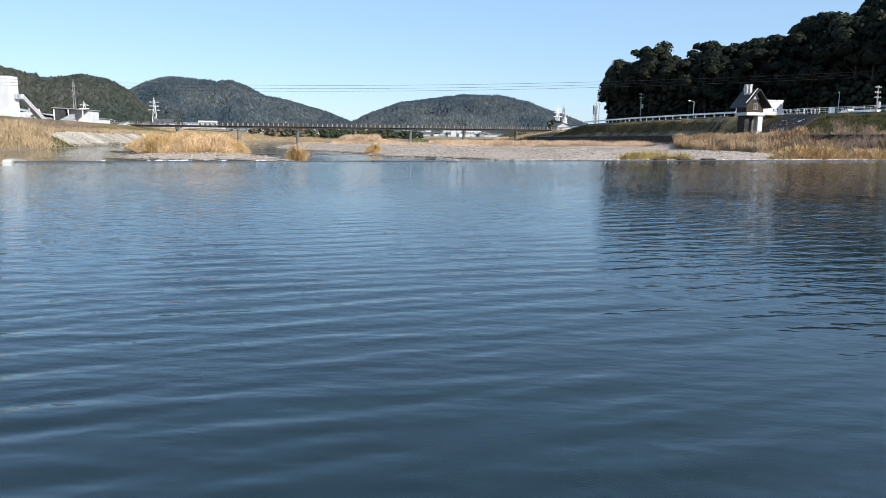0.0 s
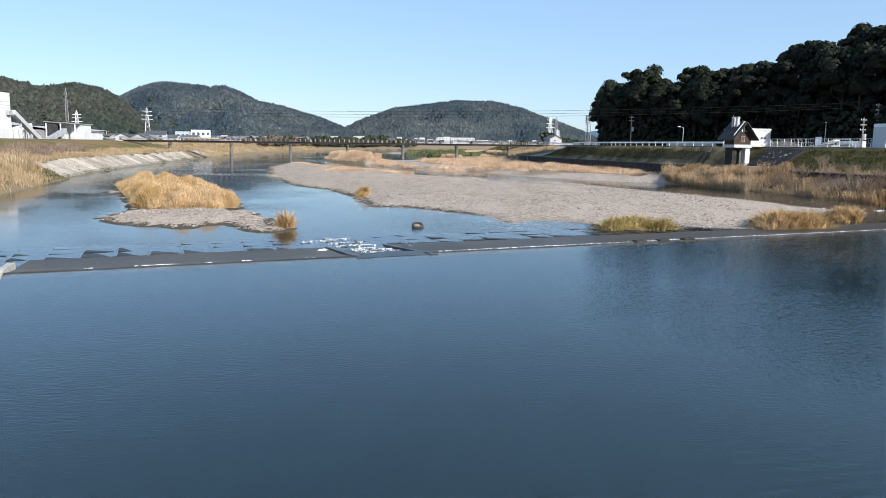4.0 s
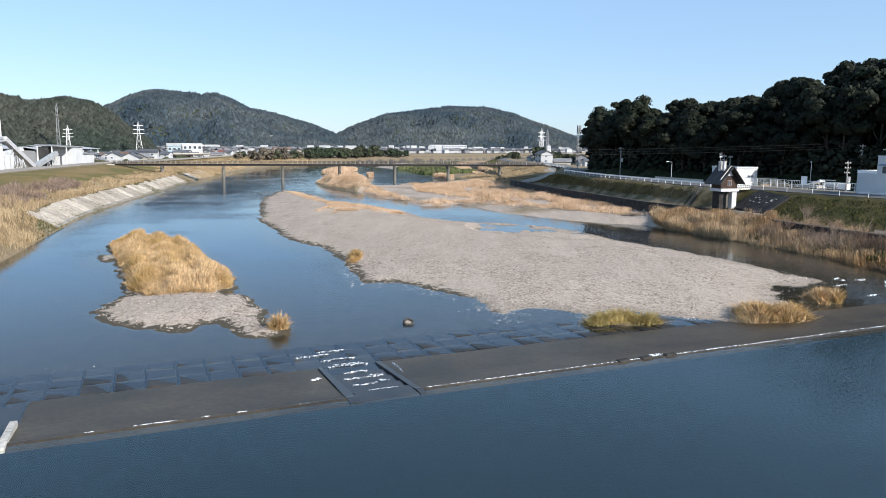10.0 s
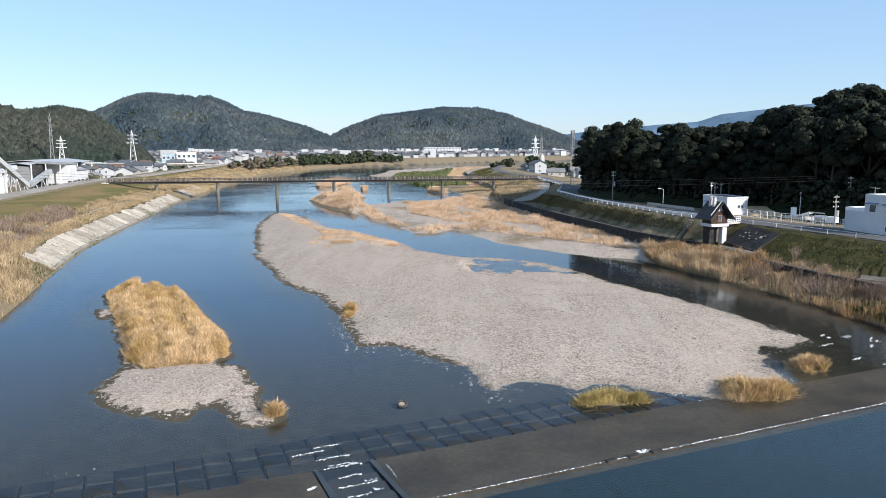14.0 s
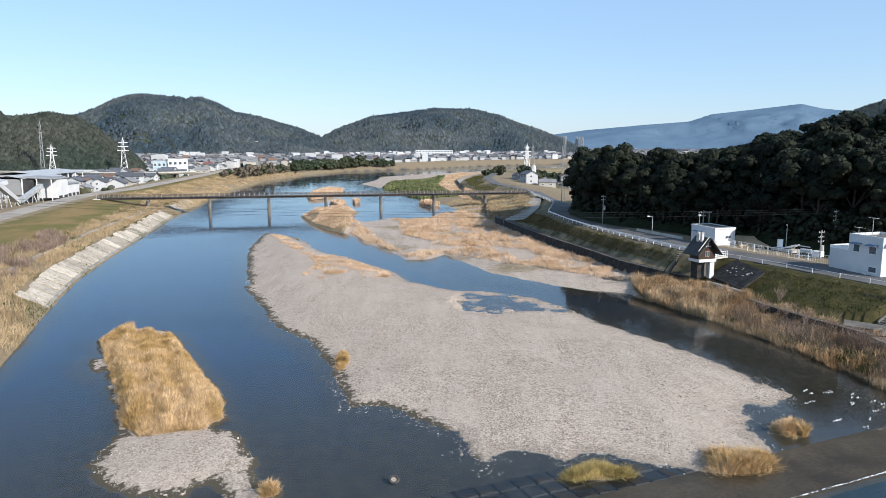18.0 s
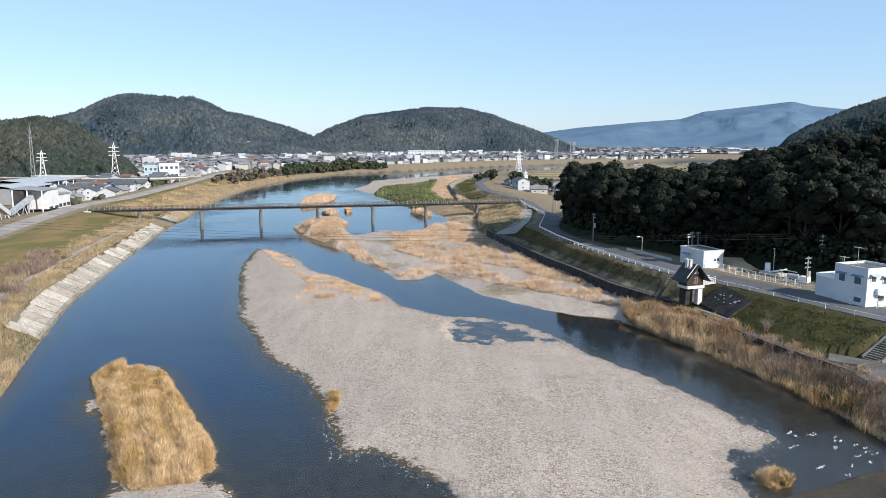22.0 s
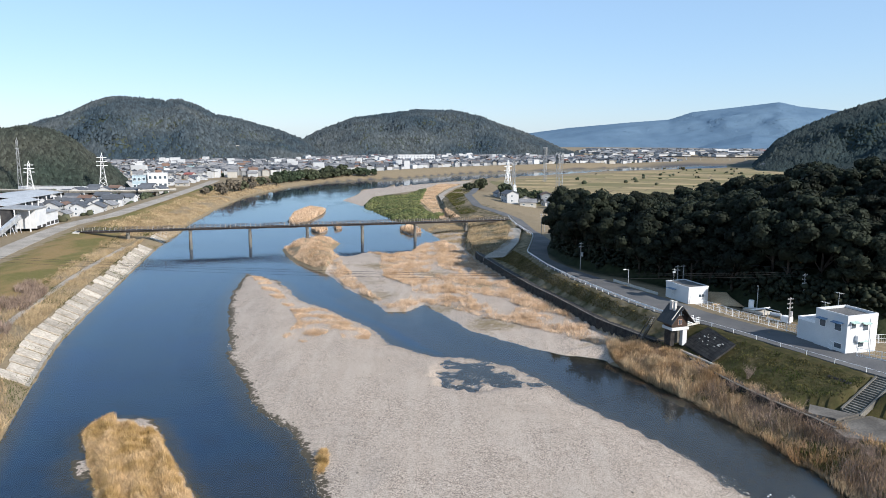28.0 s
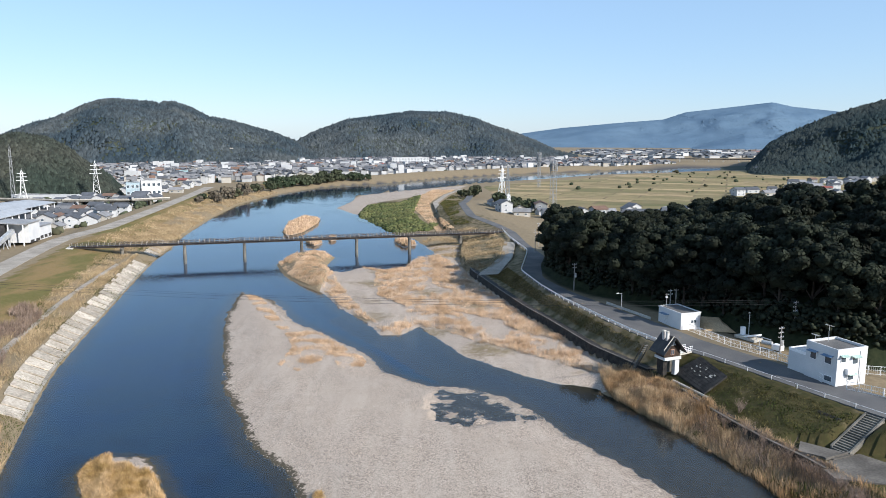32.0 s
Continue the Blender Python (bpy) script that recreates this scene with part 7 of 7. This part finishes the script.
def far_town():
    """The mass of the town: each house a walled block with a pitched or flat roof."""
    rng = np.random.default_rng(31)
    polys = [([(-190, 640), (-110, 720), (-20, 790), (60, 880), (140, 950), (240, 1020), (420, 1130), (420, 1330), (200, 1430), (-60, 1320), (-240, 1180), (-420, 980), (-430, 700), (-320, 560)], 3900, 5.0),
             ([(420, 1500), (1100, 1500), (1600, 2400), (600, 2500), (420, 2000)], 700, 16.0),
             ([(430, 880), (520, 860), (640, 900), (640, 980), (480, 960)], 40, 9.0)]
    boxes = [Geo(), Geo(), Geo()]
    roofs = [Geo(), Geo(), Geo(), Geo()]
    flats = Geo()
    for poly, n, size in polys:
        x, y = scatter(poly, n, 33, 0)
        for px, py in zip(x, y):
            w, d = size * rng.uniform(0.8, 1.9), size * rng.uniform(0.8, 1.3)
            h, rz = rng.choice([3.4, 5.6, 5.6, 6.5]), rng.choice([0, 90, 20, 110]) + rng.uniform(-8, 8)
            z = 3.0 if px < 200 else 2.0
            if rng.uniform() < 0.07:
                w, h = w * 1.4, h + rng.choice([0, 1, 3, 5])
                flats.box((px, py, z + h / 2 - 0.5), (w, d, h + 1), rz)
            else:
                boxes[rng.choice(3, p=[0.6, 0.2, 0.2])].box((px, py, z + h / 2 - 0.5), (w, d, h + 1), rz)
                roofs[rng.choice(4, p=[0.50, 0.44, 0.05, 0.01])].gable((px, py, z + h), (w, d), rng.uniform(1.2, 2.2), rz, 0.5, 0.2)
    top = empty("far_town")
    for g, m in zip(boxes, WALLS):
        part("walls", g, m, top)
    for g, m in zip(roofs, ROOFS):
        part("roofs", g, m, top)
    part("flat_blocks", flats, WALLS[0], top)
    tagged(top, "crowded pale houses of the distant town", "town", kind="stuff")
    x, y = scatter(polys[0][0], 900, 35, 0)
    x2, y2 = scatter([(-150, 300), (-146, 345), (-152, 470), (-250, 470), (-215, 385), (-172, 330), (-160, 300)], 160, 37, 0)
    x, y = np.concatenate([x, x2]), np.concatenate([y, y2])
    v, f = lumps(np.stack([x, y, np.full(len(x), 4.4)], -1), rng.uniform(0.9, 2.8, len(x)), 1.0, 36)
    tagged(new("town_trees", raw_mesh("town_trees", v, f, WOODS_DARK)), "dark garden trees between the town's houses", "trees", kind="stuff")


far_town()


def block_building(name, x, y, z, w, d, h, rz, floors, bays, wall, label, roof=None):
    """A larger flat-roofed block with rows of windows on its long faces."""
    top = empty(name, frame_at((x, y, z), rz))
    part("wall", Geo().box((0, 0, h / 2 - 0.5), (w, d, h + 1), bevel=0.03), wall, top)
    part("roof", Geo().box((0, 0, h + 0.06), (w - 0.5, d - 0.5, 0.1)), roof or FLAT_ROOF, top)
    for s in (-1, 1):
        part("parapet", Geo().box((0, s * (d / 2 - 0.15), h + 0.25), (w, 0.3, 0.5)), wall, top)
        part("parapet", Geo().box((s * (w / 2 - 0.15), 0, h + 0.25), (0.3, d - 0.6, 0.5)), wall, top)
    for f in range(floors):
        for b in range(bays):
            bx = -w / 2 + w * (b + 0.5) / bays
            win = part("window", Geo().box((bx, -d / 2 - 0.02, (f + 0.55) * h / floors), (w / bays * 0.62, 0.1, h / floors * 0.45)), WHITE_STEEL, top)
            part("pane", Geo().box((bx, -d / 2 - 0.06, (f + 0.55) * h / floors), (w / bays * 0.55, 0.06, h / floors * 0.38)), GLASS, win)
    return tagged(top, label, "building")


block_building("school", -6, 1046, 3, 54, 14, 12.5, 1, 4, 12, WHITE_WALL, "long white four-storey school block below the hill")
block_building("school", -62, 1040, 3, 26, 12, 8, 4, 2, 6, WHITE_WALL, "white two-storey school wing below the hill")
block_building("warehouse", -186.5, 514, 3, 13, 12, 10.5, 18, 2, 4, WHITE_WALL, "tall white warehouse beyond the levee")
block_building("warehouse", -197.5, 509, 3, 9, 12, 9.2, 18, 2, 3, surface("pale_blue_cladding", (0.28, 0.36, 0.41), (0.34, 0.42, 0.46), 0.3, 4, 0.6, 0.1), "pale blue clad warehouse block")
block_building("workshop", -232, 462, 3, 46, 9, 4.4, 78 - 90 + 4, 1, 10, WHITE_WALL, "long low white workshop below a wooded spur")
block_building("hotel", -300, 1120, 14, 40, 16, 14, 10, 4, 8, WALLS[1], "cream stepped building on the hill's foot")
block_building("workshop", -270, 760, 3, 60, 22, 6, 12, 1, 8, surface("teal_roofing", (0.30, 0.44, 0.46), (0.36, 0.5, 0.52), 0.3, 4, 0.6, 0.1), "long teal-roofed works in the town")
block_building("workshop", -190, 840, 3, 50, 20, 7, 6, 2, 8, WHITE_WALL, "white industrial block in the town")


def factory():
    """The ready-mix works behind the left levee."""
    shed = empty("batching_shed", frame_at((-144.9, 276.6, 3.6), 96))
    GREY_ROOF = surface("grey_sheet_roof", (0.22, 0.22, 0.22), (0.30, 0.30, 0.30), 0.3, 5, 0.6, 0.2, 0.02)
    part("wall", Geo().box((0, 6, 4.6), (10, 11, 7.6), bevel=0.03), WHITE_WALL, shed)
    part("roof", Geo().box((-2, 6, 8.55), (15, 12, 0.3), 0, 3), GREY_ROOF, shed, "grey sheet roof")
    # Solid dark boxes stand in for shade inside the open bay.
    part("inner_wall", Geo().box((-7.0, 9.5, 4.4), (3.8, 4.0, 7.6)), ROOF_DARK, shed, "dark block standing in for the shaded bay interior")
    # Dark panels on the wall paint the shade of open bays.
    for k in range(2):
        part("opening", Geo().box((-2.5 + 5 * k, 0.45, 1.1), (3.2, 0.12, 1.0)), ROOF_DARK, shed, "dark panel painted as a shaded bay")
    for x, y in ((-9.1, 0.8), (-9.1, 6.0), (-9.1, 11.2)):
        part("column", Geo().box((x, y, 4.2), (0.35, 0.3, 8.2)), WHITE_STEEL, shed)
    tagged(shed, "white clad works shed with a grey roof", "shed")
    low = empty("works_annex", frame_at((-147.6, 290, 3.6), 96))
    part("wall", Geo().box((0, 5, 2.8), (12, 9, 5.6), bevel=0.03), WHITE_WALL, low)
    part("roof", Geo().box((0, 5, 5.75), (13, 10, 0.25), 0, 3), GREY_ROOF, low)
    # Same dark panels on the annex in place of shaded bays.
    for k in range(3):
        part("opening", Geo().box((-4 + 4 * k, 0.44, 1.1), (2.6, 0.12, 1.2)), ROOF_DARK, low)
    tagged(low, "lower white annex with dark panels painted as shaded bays", "shed")
    for x, y, w, d, h, rz, lab in ((-183, 318, 34, 16, 8.0, 96, "wide works canopy with a pale grey roof"), (-197, 352, 44, 26, 8.5, 94, "broad warehouse with a pale grey roof"), (-172, 262, 22, 14, 9.0, 96, "open works hall with a grey roof"), (-190, 285, 26, 14, 7.0, 96, "low works hall with a pale roof")):
        t = empty("works_hall", frame_at((x, y, 3.2), rz))
        part("roof", Geo().gable((0, 0, h - 1.2), (w, d), 1.3, 0, 0.5, 0.2), surface("pale_sheet_roof", (0.34, 0.35, 0.36), (0.42, 0.43, 0.44), 0.3, 5, 0.5, 0.2, 0.02), t)
        part("wall", Geo().box((0, d * 0.1, (h - 1.2) / 2), (w - 1, d * 0.75, h - 1.25)), WALLS[2], t)
        for k in range(6):
            part("column", Geo().box((-w / 2 + 0.6 + k * (w - 1.2) / 5, -d / 2 + 0.3, (h - 1.3) / 2), (0.35, 0.35, h - 1.3)), WHITE_STEEL, t)
        tagged(t, lab, "works hall")
    silo = empty("cement_silo", frame_at((-144.75, 226, 4.0), 0))
    part("tower", Geo().box((0, 0, 2.4), (6.5, 6.5, 5.6), bevel=0.1), WHITE_WALL, silo)
    part("upper_tower", Geo().box((-2.15, 0.4, 10.8), (5.0, 5.0, 11.2), bevel=0.1), WHITE_WALL, silo)
    part("head", Geo().box((0.9, 1.2, 10.2), (1.0, 2.0, 1.6), bevel=0.08), GALVANISED, silo)
    for y in (-1.5, 1.5):
        part("cladding_rib", Geo().box((3.32, y, 2.4), (0.16, 0.3, 5.2)), GALVANISED, silo)
    tagged(silo, "tall white stepped batching tower", "silo")
    for a, b, lab in (((-144.2, 229.5, 14.4), (-147.3, 250, 4.8), "pale enclosed conveyor sloping down from the tower"), ((-148, 252, 4.8), (-148.6, 267.5, 9.4), "grey enclosed conveyor rising into the shed"), ((-168, 246, 6), (-158, 262, 11), "grey enclosed conveyor in the works yard")):
        t = empty("conveyor")
        A, B = Vector(a), Vector(b)
        d = (B - A)
        q = math.degrees(math.atan2(d.y, d.x))
        tilt = -math.degrees(math.atan2(d.z, d.xy.length))
        part("gallery", Geo().box((A + B) / 2, (d.length, 1.5, 1.6), q, 0, tilt, bevel=0.05), WALLS[0] if "pale" in lab else GALVANISED, t)
        for f in (0.25, 0.6, 0.9):
            p = A.lerp(B, f)
            part("trestle", Geo().tube((p.x - 0.5, p.y, 3.5), (p.x, p.y, p.z - 0.6), 0.14, n=6).tube((p.x + 0.9, p.y + 0.4, 3.5), (p.x, p.y, p.z - 0.6), 0.14, n=6), GALVANISED, t)
        tagged(t, lab, "conveyor")
    for k, (x, y, r, h) in enumerate(((-163, 256, 1.5, 6.5), (-160, 262, 1.3, 5.5), (-158, 247, 1.2, 5))):
        t = empty("hopper", pose(x, y, 3.6))
        part("drum", Geo().tube((0, 0, 2), (0, 0, h), r, r, 14), GALVANISED, t)
        part("cone", Geo().tube((0, 0, 0.6), (0, 0, 2), 0.3, r, 14), GALVANISED, t)
        for a in range(4):
            part("leg", Geo().tube((r * math.cos(a * 1.57), r * math.sin(a * 1.57), -0.5), (r * math.cos(a * 1.57), r * math.sin(a * 1.57), 2.4), 0.09, n=6), GALVANISED, t)
        tagged(t, "grey steel hopper in the works yard", "hopper", "hoppers of the works")
    sign = empty("red_signboard", frame_at((-214.5, 372, 3), 60))
    part("board", Geo().box((0, 0, 6.0), (9, 0.4, 2.6), bevel=0.05), surface("red_board", (0.5, 0.03, 0.05), (0.6, 0.05, 0.07), 0.5, 5, 0.5, 0), sign)
    part("board_bar", Geo().box((0, -0.24, 6.0), (6, 0.05, 0.9)), WHITE_STEEL, sign, "pale bar of unreadable lettering")
    for s in (-4, 4):
        part("post", Geo().box((s * 0.8, 0, 2.2), (0.4, 0.3, 5.0)), GALVANISED, sign)
    tagged(sign, "large red signboard with a pale bar", "signboard")
    via = empty("viaduct")
    pts = [(-330, 452), (-250, 437), (-205, 425), (-168, 428), (-150, 440)]
    for (ax, ay), (bx, by) in zip(pts[:-1], pts[1:]):
        L = math.hypot(bx - ax, by - ay)
        rz = math.degrees(math.atan2(by - ay, bx - ax))
        part("deck", Geo().box(((ax + bx) / 2, (ay + by) / 2, 7.2), (L + 0.3, 7, 0.9), rz), DARK_CONCRETE, via)
        part("parapet", Geo().box(((ax + bx) / 2 + 3.2 * math.sin(math.radians(rz)), (ay + by) / 2 - 3.2 * math.cos(math.radians(rz)), 7.95), (L + 0.3, 0.3, 0.6), rz), CONCRETE, via)
        n = int(L / 14)
        for i in range(n):
            t = (i + 0.5) / n
            part("column", Geo().box((ax + (bx - ax) * t, ay + (by - ay) * t, 4.6), (1.4, 5, 4.4), rz), DARK_CONCRETE, via)
    tagged(via, "low grey concrete road viaduct behind the houses", "viaduct")


factory()


def far_bridge():
    top = empty("far_bridge")
    part("deck", Geo().box((515, 1270, 8), (190, 6, 1.6), -22), BROWN_STEEL, top)
    for i in range(8):
        t = -0.45 + i * 0.13
        part("pier", Geo().box((515 + 190 * t * math.cos(radians(-22)), 1270 + 190 * t * math.sin(radians(-22)), 3.4), (2, 5, 8), -22), CONCRETE, top)
    tagged(top, "distant low girder bridge over the river", "bridge")
    rng = np.random.default_rng(55)
    x, y = scatter([(120, 600), (170, 520), (330, 600), (480, 900), (300, 900), (200, 780)], 60, 56, 0)
    v, f = lumps(np.stack([x, y, np.full(len(x), 2.8)], -1), rng.uniform(0.8, 2.2, len(x)), 0.9, 57)
    tagged(new("field_bushes", raw_mesh("field_bushes", v, f, WOODS_DARK)), "scattered dark bushes in the winter fields", "bushes", kind="stuff")


far_bridge()
